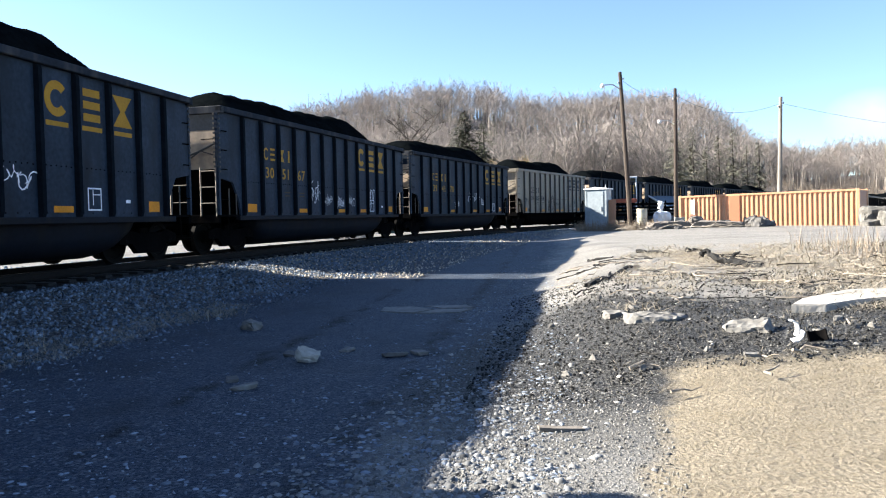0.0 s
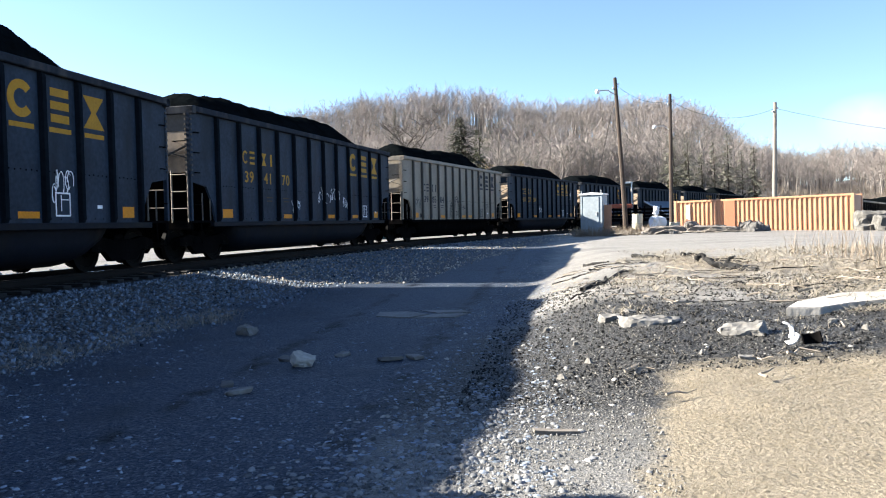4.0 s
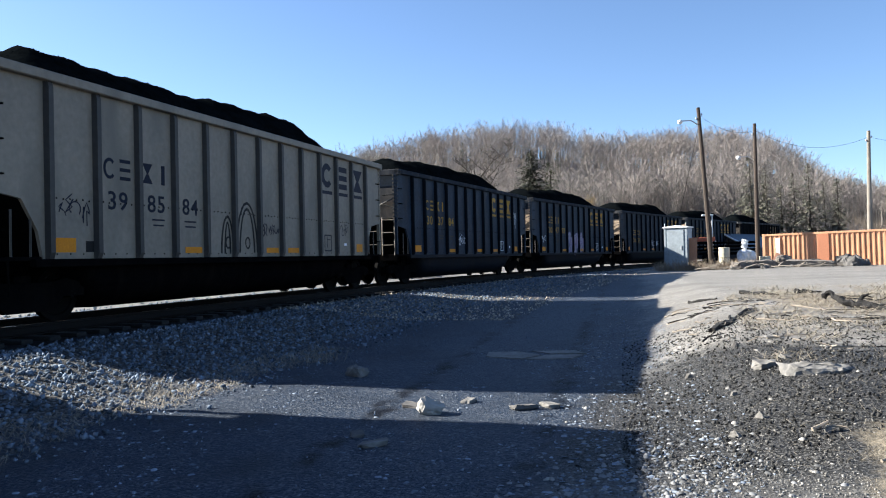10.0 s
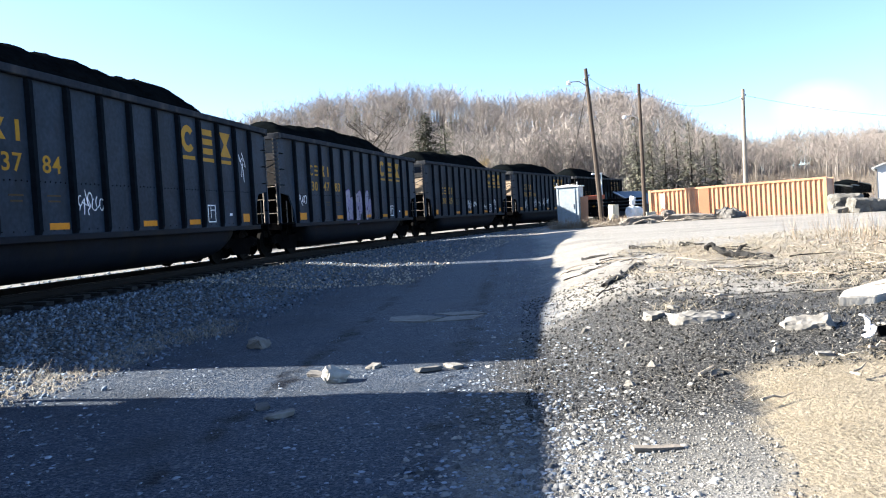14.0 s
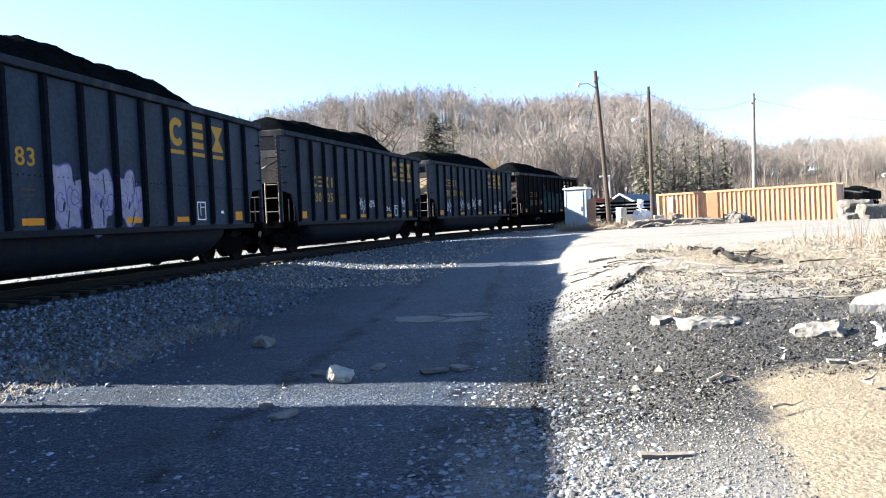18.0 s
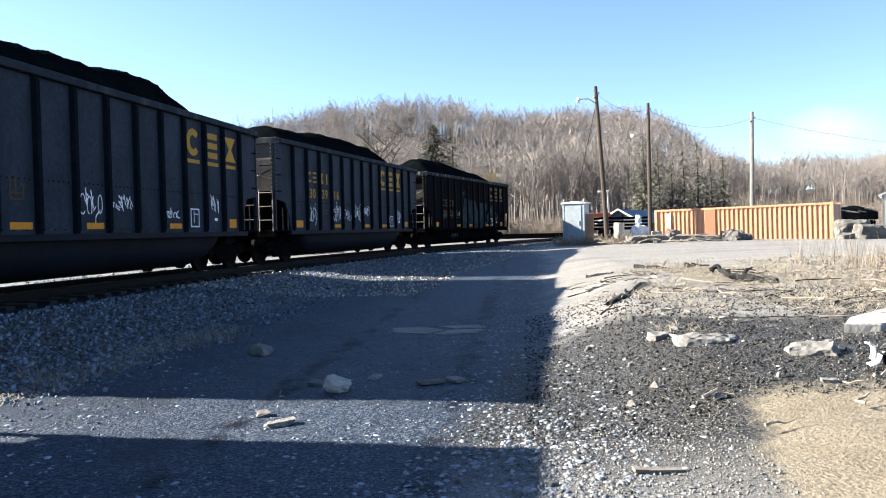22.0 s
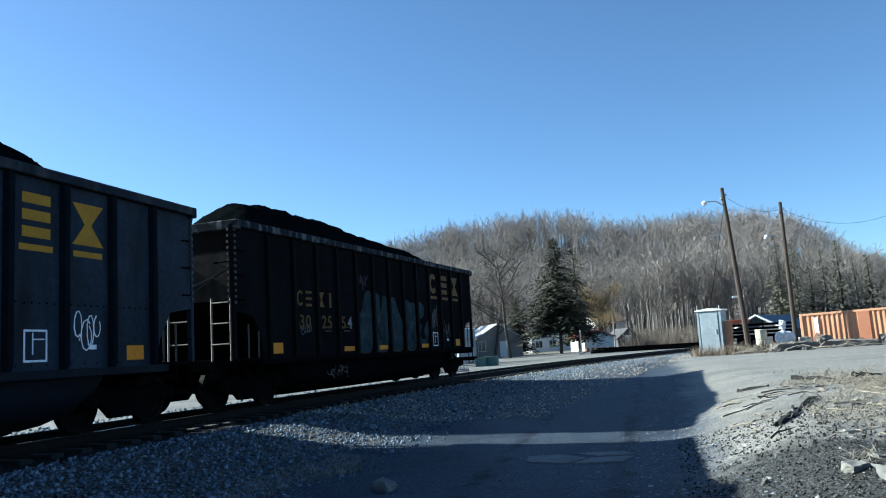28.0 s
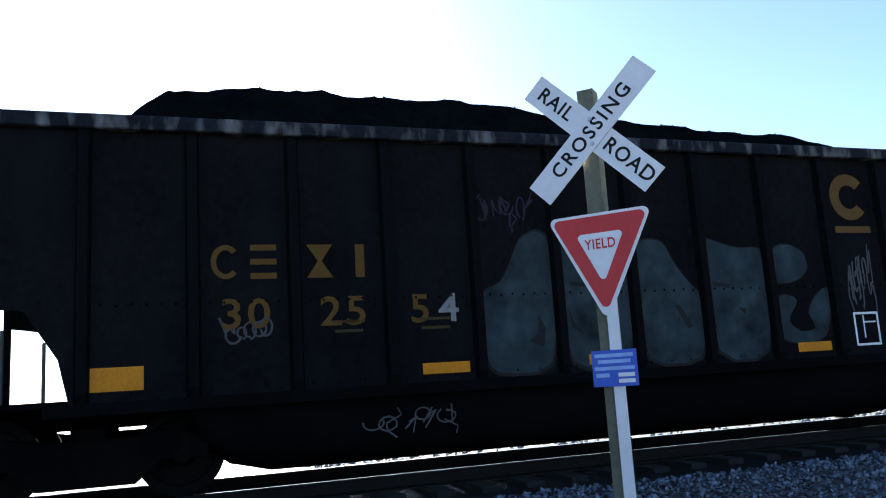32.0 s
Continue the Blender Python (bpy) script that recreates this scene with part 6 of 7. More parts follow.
def willow(place, height, width, seed, label):
    rng = np.random.default_rng(seed)
    home = tagged(new("willow_tree"), label, "tree", "golden willows")
    home.location = upright(place)
    segs = grow(rng, height * 0.92, 0.55, height * 0.025, 3, 0.2, (9, 6, 4))
    attach("trunk", soup("trunk", *limb_soup([s for s in segs if s[2] > 0.03], 6)), OAKBARK, home)
    tips = np.array([s[1] for s in segs if s[2] < 0.12])
    n = 11000
    k = rng.integers(0, len(tips), n)
    p = tips[k] + rng.normal(0, 0.05 * width, (n, 3))
    hang = rng.uniform(0.2, 1.3, n)
    w = rng.uniform(0.012, 0.03, n)
    a = rng.uniform(0, 6.28, n)
    off = np.stack([np.cos(a), np.sin(a), np.zeros(n)], 1) * w[:, None]
    sway = np.stack([rng.normal(0, 0.45, n), rng.normal(0, 0.45, n), 0.35 - hang], 1)
    v = np.stack([p - off, p + off, p + sway], 1).reshape(-1, 3)
    v[:, 2] = np.maximum(v[:, 2], 0.4)
    attach("crown", soup("crown", v, np.arange(3 * n).reshape(-1, 3)), GOLD, home, "fine golden hanging twigs")


conifer(by_bearing(-6.3, 108), 15.6, 12.4, 1, "tall dark green spruce beside white houses", low=0.2, dense=1.9)
conifer(by_bearing(-5.0, 116), 15.0, 7.0, 2, "slender green spruce behind a taller one", PINE)
conifer(by_bearing(-9.3, 112), 8.0, 5.0, 3, "low dark green spruce behind bare trees", PINE)
conifer(by_bearing(-13.9, 170), 15, 6.0, 4, "yellowish green pine at the foot of the hill", PINE, low=0.35)
for i, (b, d, h) in enumerate(((8.5, 141, 17.3), (9.5, 147, 15.5), (11.2, 150, 14.6), (12.1, 142, 15.3), (13.0, 150, 12.8), (13.8, 142, 12.6), (-2.9, 190, 14), (-21.5, 330, 16), (-11.2, 330, 15), (-4.4, 300, 16), (-2.6, 270, 13), (1.2, 230, 12), (4.6, 175, 9), (-22.3, 180, 14), (10.4, 150, 13))):
    conifer(by_bearing(b, d), h, h * 0.36, 10 + i, "dull green pine among bare woods", WOODPINE, "pines in the woods", 0.22, 0.55)
willow(by_bearing(-3.1, 148), 10.0, 9.0, 1, "golden willow in front of the wooded hill")
willow(by_bearing(-21.9, 104), 12.6, 11.0, 2, "large golden willow behind a blue house")
willow(by_bearing(-19.0, 118), 12.0, 9.0, 3, "golden willow at the edge of the woods")
willow(by_bearing(-24.5, 110), 12.5, 9.0, 4, "golden willow behind a blue house")
bare_tree(by_bearing(-9.9, 92), 11.5, 5, "bare spreading oak beside a small church")
bare_tree(by_bearing(-11.0, 104), 10.0, 6, "bare oak behind a small church")
bare_tree(by_bearing(-17.8, 96), 11.5, 7, "bare oak with pale limbs before the willows", PALEBARK)
bare_tree(by_bearing(-26.8, 72), 7.0, 8, "bare crooked tree on a lawn by a blue house", OAKBARK, 0.55, 0.16)
bare_tree(by_bearing(-1.2, 150), 11.0, 9, "bare pale-barked tree at the woods' edge", PALEBARK)


def edge_woods():
    """Tall pale-trunked trees along the foot of the hill; six shapes, repeated."""
    rng = np.random.default_rng(31)
    models = []
    for i in range(6):
        segs = grow(np.random.default_rng(300 + i), 15.0, 0.36, 0.17, 3, 0.42, (9, 5, 4), lean=0.62, joints=(4, 3, 2, 1))
        big = soup("trunk", *limb_soup([q for q in segs if q[2] > 0.05], 6))
        small = soup("crown", *limb_soup([(p, q, max(a, 0.03), max(b, 0.02)) for p, q, a, b in segs if a <= 0.05], 3))
        models.append((big, small))
    for i in range(96):
        b, r = rng.uniform(-4.5, 14.0), rng.uniform(148, 190)
        x, y = by_bearing(b, r)
        if abs(float(beside(x, min(y, 160)))) < 13 and y < 175:
            continue
        home = tagged(new("bare_tree"), "tall leafless tree with a pale trunk at the hill's foot", "tree", "bare trees along the hill")
        s = rng.uniform(0.65, 1.22)
        home.matrix_basis = Matrix.Translation(upright((x, y))) @ pose(0, 0, 0, rng.normal(0, 2), rng.normal(0, 2), rng.uniform(0, 360)) @ Matrix.Diagonal((s, s, s, 1))
        big, small = models[i % 6]
        attach("trunk", big, TRUNKS, home)
        attach("crown", small, TRUNKS, home, "fine bare twigs")


def woodland():
    """The bare wood that covers the hill."""
    rng = np.random.default_rng(11)
    def shape(i, twigs, thick):
        """A far tree: trunk and upswept limbs in the round, and flat twigs fanned along each limb."""
        r = np.random.default_rng(200 + i)
        tall, fork = 17.0, r.uniform(0.26, 0.42)
        bend = r.normal(0, 0.4, (4, 2))
        stem = [np.array([bend[k, 0] * k / 3, bend[k, 1] * k / 3, tall * u]) for k, u in enumerate((-0.02, 0.30, 0.55, 0.80))]
        big = [(stem[k], stem[k + 1], 0.20 - 0.055 * k, 0.145 - 0.055 * k) for k in range(3)]
        limbs = []
        for k in range(15):
            u = fork + (0.80 - fork) * (k + r.random()) / 15
            base = np.array([np.interp(u * tall, [q[2] for q in stem], [q[j] for q in stem]) for j in (0, 1)] + [u * tall])
            a, out = r.uniform(0, 6.28), r.uniform(0.45, 1.5)
            d = np.array([math.cos(a) * out, math.sin(a) * out, 1.0])
            d /= np.linalg.norm(d)
            n = tall * r.uniform(0.22, 0.34)
            mid = base + d * n * 0.55
            tip = mid + (d + np.array([0, 0, 0.15]) + r.normal(0, 0.25, 3)) * n * 0.45
            limbs += [(base, mid, 0.06), (mid, tip, 0.035)]
        v, f = limb_soup(big)
        P, Q = np.array([q[0] for q in limbs]), np.array([q[1] for q in limbs])
        w = np.cross(Q - P, r.normal(size=P.shape))
        w *= np.array([q[2] for q in limbs])[:, None] / (np.linalg.norm(w, axis=1, keepdims=True) + 1e-9)
        lv = np.stack([P - w, P + w, Q + w * 0.5, Q - w * 0.5], 1).reshape(-1, 3)
        lf = (np.array([(0, 1, 2), (0, 2, 3)])[None] + (np.arange(len(P)) * 4)[:, None, None]).reshape(-1, 3)
        k = np.repeat(np.arange(len(P)), twigs)
        at = P[k] + (Q - P)[k] * r.uniform(0.15, 1.0, (len(k), 1))
        d = r.normal(0, 0.6, (len(k), 3)) + (Q - P)[k] / np.linalg.norm((Q - P)[k], axis=1, keepdims=True) * 0.7 + np.array([0, 0, 0.5])
        d *= r.uniform(0.5, 1.7, (len(k), 1)) / np.linalg.norm(d, axis=1, keepdims=True)
        w = np.cross(d, r.normal(size=d.shape))
        w *= thick / (np.linalg.norm(w, axis=1, keepdims=True) + 1e-9)
        tv = np.concatenate([lv, np.stack([at - w, at + w, at + d], 1).reshape(-1, 3)])
        tf = np.concatenate([lf, np.arange(3 * len(k)).reshape(-1, 3) + len(lv)])
        return (tv, tf), (v, f)
    shapes = [shape(i, 13, 0.027) for i in range(6)] + [shape(i, 9, 0.042) for i in range(6)]
    n = 4100
    bear = np.radians(rng.uniform(-41, 29, n))
    r = np.sqrt(rng.uniform(150.0 ** 2, (RIDGE_R + 22.0) ** 2, n))
    crest = rng.random(n) < 0.26
    r = np.where(crest, rng.uniform(RIDGE_R - 70, RIDGE_R + 30, n), r)
    r = np.where(~crest & (rng.random(n) < 0.22), rng.uniform(150, 235, n), r)
    r = np.where((bear > radians(12.5)) & (r < 260), rng.uniform(260, 450, n), r)
    x, y = r * np.sin(bear), r * np.cos(bear)
    d = beside(x, np.minimum(y, 160))
    keep = ((np.abs(d) > 14) | (y > 175)) & ~((bear > radians(-8.5)) & (bear < radians(-0.5)) & (r < 186))
    x, y, crest, n = x[keep], y[keep], crest[keep], int(keep.sum())
    z = ground_z(x, y) - 0.2
    size = np.where(rng.random(n) < np.where(crest, 0.35, 0.3), rng.uniform(0.45, 0.70, n), rng.uniform(0.74, 1.12, n))
    size = np.where(x > y * 0.215, size * 0.86, size)
    kind = rng.integers(0, 6, n) + np.where(np.hypot(x, y) > 270, 6, 0)
    turn = spin(rng.uniform(0, 6.28, n))
    wide = size * rng.uniform(1.0, 1.5, n)
    for layer, name, material, label in ((0, "woodland", BARK, "grey-brown leafless twigs covering the hillside"), (1, "woodland_trunks", TRUNKS, "pale bare trunks and limbs of the hillside woods")):
        V, F, at = [], [], 0
        for i, pair in enumerate(shapes):
            m = kind == i
            v, f = scatter(*pair[layer], np.stack([x, y, z], 1)[m], turn[m], np.stack([wide[m], wide[m], size[m]], 1))
            V.append(v), F.append(f + at)
            at += len(v)
        tagged(attach(name, soup(name, np.concatenate(V), np.concatenate(F)), material), label, "woods", kind="stuff")
    # undergrowth along the foot of the hill
    n = 7500
    bear, r = np.radians(rng.uniform(-30, 29, n)), rng.uniform(128, 190, n)
    r = np.where(bear > radians(12), rng.uniform(190, 330, n), r)
    x, y = r * np.sin(bear), r * np.cos(bear)
    keep = (np.abs(beside(x, np.minimum(y, 160))) > 12) & ((bear > radians(-2.5)) | (r > 160))
    x, y, n = x[keep], y[keep], int(keep.sum())
    tv, tf = limb_soup([(np.zeros(3), np.array([math.cos(a) * s, math.sin(a) * s, h]), 0.03, 0.012) for a, s, h in zip(rng.uniform(0, 6.28, 14), rng.uniform(0.3, 1.5, 14), rng.uniform(1.5, 4.0, 14))])
    v, f = scatter(tv, tf, np.stack([x, y, ground_z(x, y)], 1), spin(rng.uniform(0, 6.28, n)), rng.uniform(0.35, 0.95, n))
    n = 1000
    bear, r = np.radians(rng.uniform(-36, 27, n)), rng.uniform(RIDGE_R - 70, RIDGE_R + 25, n)
    x, y = r * np.sin(bear), r * np.cos(bear)
    v2, f2 = scatter(tv, tf, np.stack([x, y, ground_z(x, y)], 1), spin(rng.uniform(0, 6.28, n)), rng.uniform(1.2, 2.4, n))
    v, f = np.concatenate([v, v2]), np.concatenate([f, f2 + len(v)])
    tagged(attach("brush", soup("brush", v, f), BRUSH), "tangled tan brush along the foot of the hill", "brush", kind="stuff")


TRUNKS = mat("pale_woodland_bark", (0.122, 0.109, 0.100), 0.95, vary=0.4, fine=0.6, coarse=0.03, bump=0.0, island=True)
BRUSH = mat("tan_brush_twigs", (0.158, 0.130, 0.104), 0.95, vary=0.45, fine=0.6, coarse=0.05, bump=0.0, island=True)
woodland()
edge_woods()


# ---- loose stones ----
def strew(name, n, xr, yr, size, material, label, seed, shape=CHIP, keep=None, sink=0.25, flat=0.6, along=False, skew=3.0, lie=False):
    rng = np.random.default_rng(seed)
    x, y = rng.uniform(*xr, n), yr[0] + (yr[1] - yr[0]) * rng.uniform(0, 1, n) ** 1.5
    if along:           # xr then runs out from the track
        x = x + np.interp(y, LINE_Y, LINE_X)
    if keep:
        m = keep(x, y, rng)
        x, y = x[m], y[m]
    n = len(x)
    s = size[0] + (size[1] - size[0]) * rng.uniform(0, 1, n) ** skew
    p = np.stack([x, y, ground_z(x, y) + s * sink], 1)
    turns = spin(rng.uniform(0, 6.28, n)) @ tilts(rng.normal(0, 0.22, n)) if lie else tumble(n, rng)
    v, f = scatter(shape[0], shape[1], p, turns, np.stack([s, s * rng.uniform(0.6, 1, n), s * flat * rng.uniform(0.6, 1.4, n)], 1))
    tagged(attach(name, soup(name, v, f), material), label, "gravel", kind="stuff")


def lawn(x, y):
    return (x > 0.7) & (y < 6.6 + 0.15 * np.minimum(x, 4)) 


# The bluish tint copies the sky-blue shade beside the train.
ROADCHIP = mat("shade_blue_road_chips", (0.150, 0.174, 0.208), 0.9, vary=0.75, fine=20, coarse=3, bump=0.2, island=True, spec=0.0)
DARKCHIP = mat("black_cinder_chips", (0.0335, 0.0338, 0.0335), 0.9, vary=0.9, fine=20, coarse=3, bump=0.2, island=True, spec=0.0)
EDGESTONE = mat("pale_edge_stone", (0.142, 0.146, 0.15), 0.9, vary=0.8, fine=20, coarse=3, bump=0.2, island=True, spec=0.0)
GREYCHIP = mat("grey_gravel_chips", (0.16, 0.156, 0.148), 0.9, vary=0.8, fine=20, coarse=3, bump=0.2, island=True, spec=0.0)
# Same ballast as STONE, with warm sunlight put into its colour.
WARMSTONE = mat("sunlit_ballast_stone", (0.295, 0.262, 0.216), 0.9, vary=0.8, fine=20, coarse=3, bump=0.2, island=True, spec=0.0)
YARDCHIP = mat("pale_yard_gravel", (0.30, 0.286, 0.264), 0.9, vary=0.3, fine=20, coarse=3, bump=0.2, island=True, spec=0.0)
WHITECHIP = mat("white_gravel_chips", (0.27, 0.262, 0.245), 0.9, vary=0.3, fine=20, coarse=3, bump=0.2, island=True, spec=0.0)
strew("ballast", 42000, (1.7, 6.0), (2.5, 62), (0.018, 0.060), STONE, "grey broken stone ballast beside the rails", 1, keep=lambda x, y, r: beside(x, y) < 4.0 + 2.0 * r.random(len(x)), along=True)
strew("far_ballast", 9000, (-20, -6), (4, 70), (0.04, 0.09), STONE, "grey stone ballast on the far side of the track", 2, keep=lambda x, y, r: (beside(x, y) < -1.2) & (beside(x, y) > -5))


def patches(x, y):
    """Where loose chips gather on the road: beside the packed wheel track and towards the verge, fewer further on."""
    heap = 0.5 + 0.5 * ripple(x * 0.55 + 1.7, y * 0.42) + 0.35 * ripple(x * 1.9, y * 1.6 + 4)
    return heap * (1 - 0.8 * np.exp(-((x + 3.55) / 0.38) ** 2)) * (1 - 0.6 * smooth((y - 8) / 2.5)) + 0.5 * np.exp(-((x + 0.7) / 0.9) ** 2)


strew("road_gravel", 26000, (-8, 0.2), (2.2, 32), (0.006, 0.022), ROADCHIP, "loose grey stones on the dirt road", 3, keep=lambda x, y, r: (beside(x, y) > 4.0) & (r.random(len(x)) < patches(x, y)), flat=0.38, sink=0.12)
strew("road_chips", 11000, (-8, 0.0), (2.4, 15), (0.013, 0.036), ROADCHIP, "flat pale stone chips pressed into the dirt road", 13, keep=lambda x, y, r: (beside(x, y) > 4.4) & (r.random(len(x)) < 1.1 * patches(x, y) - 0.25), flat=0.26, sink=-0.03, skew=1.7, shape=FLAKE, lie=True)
strew("edge_stones", 11000, (-2.3, 0.7), (2.6, 8.5), (0.010, 0.036), EDGESTONE, "pale broken stones along the road's edge", 14, keep=lambda x, y, r: r.random(len(x)) < np.exp(-((x + 0.75 - 0.10 * (y - 5)) / 0.62) ** 2) * smooth((7.6 - y) / 2.2), flat=0.5, sink=-0.05, skew=2.2, shape=FLAKE, lie=True)
strew("edge_gravel", 26000, (-1.6, 1.6), (2.4, 8), (0.004, 0.015), GREYCHIP, "pale gravel along the road's edge", 4, keep=lambda x, y, r: ~lawn(x, y) & (x + 0.15 * (y - 5) < 0.9 + 0.5 * r.random(len(x))) & (x > np.interp(y, [2, 5, 7, 12], [-1.6, -1.1, -0.4, -0.5]) + 0.4 * r.random(len(x))) & (y < 6.2 + 1.2 * r.random(len(x))))
strew("cinders", 34000, (-0.8, 6.5), (5.2, 13.5), (0.006, 0.026), DARKCHIP, "black cinders and coal crumbs on the bank", 5, keep=lambda x, y, r: (y > 5.9 + 0.8 * r.random(len(x))) & ~lawn(x, y))
strew("cinder_gravel", 9000, (-0.9, 6.5), (5.0, 14), (0.005, 0.018), GREYCHIP, "grey chips mixed into black cinders", 6, keep=lambda x, y, r: ~lawn(x, y))
strew("pale_chips", 800, (-1.4, 6), (3, 14), (0.010, 0.040), WHITECHIP, "scattered white stone chips", 7, sink=-0.05, flat=0.55, shape=FLAKE, lie=True, keep=lambda x, y, r: ~lawn(x, y))
strew("yard_gravel", 16000, (-3, 22), (12, 48), (0.008, 0.026), YARDCHIP, "pale gravel over the sunlit yard", 8, keep=lambda x, y, r: (beside(x, y) > 4) & (x > -1.5 + 0.02 * y))
strew("sunny_ballast", 17000, (-9, 6), (18, 66), (0.02, 0.06), WARMSTONE, "ballast stones in sunlit colour beside the curving track", 9, keep=lambda x, y, r: (beside(x, y) > 1.0) & (beside(x, y) < 7))


# ---- dry grass ----
def straw(name, n, xr, yr, length, rise, label, seed, keep=None, width=0.004, material=None):
    rng = np.random.default_rng(seed)
    x, y = rng.uniform(*xr, n), yr[0] + (yr[1] - yr[0]) * rng.uniform(0, 1, n) ** 1.25
    if keep:
        m = keep(x, y, rng)
        x, y = x[m], y[m]
    n = len(x)
    a, ln, up = rng.uniform(0, 6.28, n), rng.uniform(*length, n), rng.uniform(*rise, n)
    p = np.stack([x, y, ground_z(x, y)], 1)
    d = np.stack([np.cos(a) * np.cos(up), np.sin(a) * np.cos(up), np.sin(up)], 1) * ln[:, None]
    w = np.stack([-np.sin(a), np.cos(a), np.zeros(n)], 1) * (width * (1 + 0.06 * np.hypot(x, y)))[:, None]
    mid = p + d * 0.55 + np.array([0, 0, 0.02])
    tip = p + d - np.stack([np.zeros(n), np.zeros(n), 0.12 * ln], 1)
    tip[:, 2] = np.maximum(tip[:, 2], p[:, 2] + 0.008)
    v = np.stack([p - w, p + w, mid - w * 0.8, mid + w * 0.8, tip], 1).reshape(-1, 3)
    f = (np.array([(0, 1, 3), (0, 3, 2), (2, 3, 4)])[None] + (np.arange(n) * 5)[:, None, None]).reshape(-1, 3)
    tagged(attach(name, soup(name, v, f), material or STRAW), label, "grass", kind="stuff")


WEED = mat("brown_weed_stalks", (0.18, 0.141, 0.102), 0.95, vary=0.45, fine=5, coarse=1.5, bump=0.0, island=True)


def clumped(x, y):
    return ripple(x * 0.8 + 3, y * 0.8)


straw("lawn_straw", 60000, (0.5, 7), (2.2, 7.6), (0.04, 0.13), (0.0, 0.22), "flattened pale dry grass on the bank's foot", 1, width=0.0008, keep=lambda x, y, r: (x > 0.74 + 0.45 * clumped(x, y) + 0.18 * np.minimum(y - 5.5, 0) + 0.25 * r.random(len(x)) ** 2) & (y < 6.4 + 0.6 * clumped(x, y) + 0.15 * x) & (clumped(x * 4, y * 4) > -0.55 * r.random(len(x))))
straw("bank_straw", 42000, (-0.2, 17), (9.0, 26), (0.12, 0.42), (0.0, 0.45), "tangled dry grass and stalks across the bank", 2, width=0.0028, keep=lambda x, y, r: (clumped(x, y) + 0.12 * (x - 2) + 0.10 * (y - 10) * (y < 15) > 0.0) & (y < 21 + 3 * r.random(len(x))) & (x > 0.6 + 0.08 * (y - 9)))
straw("strip_straw", 17000, (-8, -4), (5.0, 13), (0.06, 0.20), (0.0, 0.4), "thin dry grass between the ballast and the road", 3, width=0.0018, keep=lambda x, y, r: np.abs(beside(x, y) - 5.0 - 0.4 * clumped(x, y)) < 0.45 * np.minimum(1, 0.55 + 0.8 * r.random(len(x))))
straw("grass_tuft", 2600, (-6.6, -4.6), (8.0, 12.4), (0.08, 0.30), (0.2, 1.2), "pale dry grass tufts at the ballast's foot", 8, width=0.0016, keep=lambda x, y, r: (np.hypot(x + 5.15, y - 11.4) < 0.55 * r.random(len(x))) | (np.hypot(x + 6.1, y - 8.6) < 0.6 * r.random(len(x))))
straw("cabinet_straw", 2500, (1.0, 5.5), (43, 46.5), (0.2, 0.8), (0.5, 1.4), "tall dry weeds beside the cabinet and poles", 4, width=0.002, material=WEED)
straw("tall_weeds", 1700, (5.2, 13), (11, 20), (0.35, 0.95), (0.8, 1.5), "tall brown weed stalks on the bank", 5, width=0.0018, material=WEED)
straw("cinder_litter", 1500, (0.2, 6), (6.2, 11), (0.05, 0.22), (0.0, 0.25), "dead stems littering the cinders", 6, width=0.0013)


# ---- beyond the track ----
BLUESIDING = mat("blue_grey_siding", (0.143, 0.208, 0.247), 0.7, vary=0.12, fine=4, coarse=0.5, bump=0.05)
WHITESIDING = mat("white_siding", (0.5625, 0.5625, 0.555), 0.7, vary=0.08, fine=4, coarse=0.5, bump=0.05)
GREYSIDING = mat("grey_shingle_wall", (0.182, 0.161, 0.14), 0.8, vary=0.2, fine=4, coarse=0.5, bump=0.1)
BROWNROOF = mat("brown_roof_shingles", (0.14, 0.098, 0.07), 0.9, vary=0.25, fine=5, coarse=0.6, bump=0.2)
GREYROOF = mat("pale_metal_roof", (0.33, 0.33, 0.33), 0.5, vary=0.1, fine=4, coarse=0.5, bump=0.05)
DARKROOF = mat("dark_roof_shingles", (0.05, 0.05, 0.055), 0.8, vary=0.25, fine=5, coarse=0.6, bump=0.2)
REDROOF = mat("red_roof", (0.35, 0.06, 0.05), 0.7, vary=0.2, fine=5, coarse=0.6, bump=0.1)
DARKWALL = mat("dark_shed_wall", (0.035, 0.038, 0.045), 0.7, vary=0.2, fine=4, coarse=0.6, bump=0.1)
PANE = mat("window_glass", (0.03, 0.035, 0.04), 0.08, vary=0.1, bump=0.0)
ASPHALT = mat("grey_asphalt", (0.105, 0.101, 0.096), 0.9, vary=0.15, fine=20, coarse=0.5, bump=0.2)


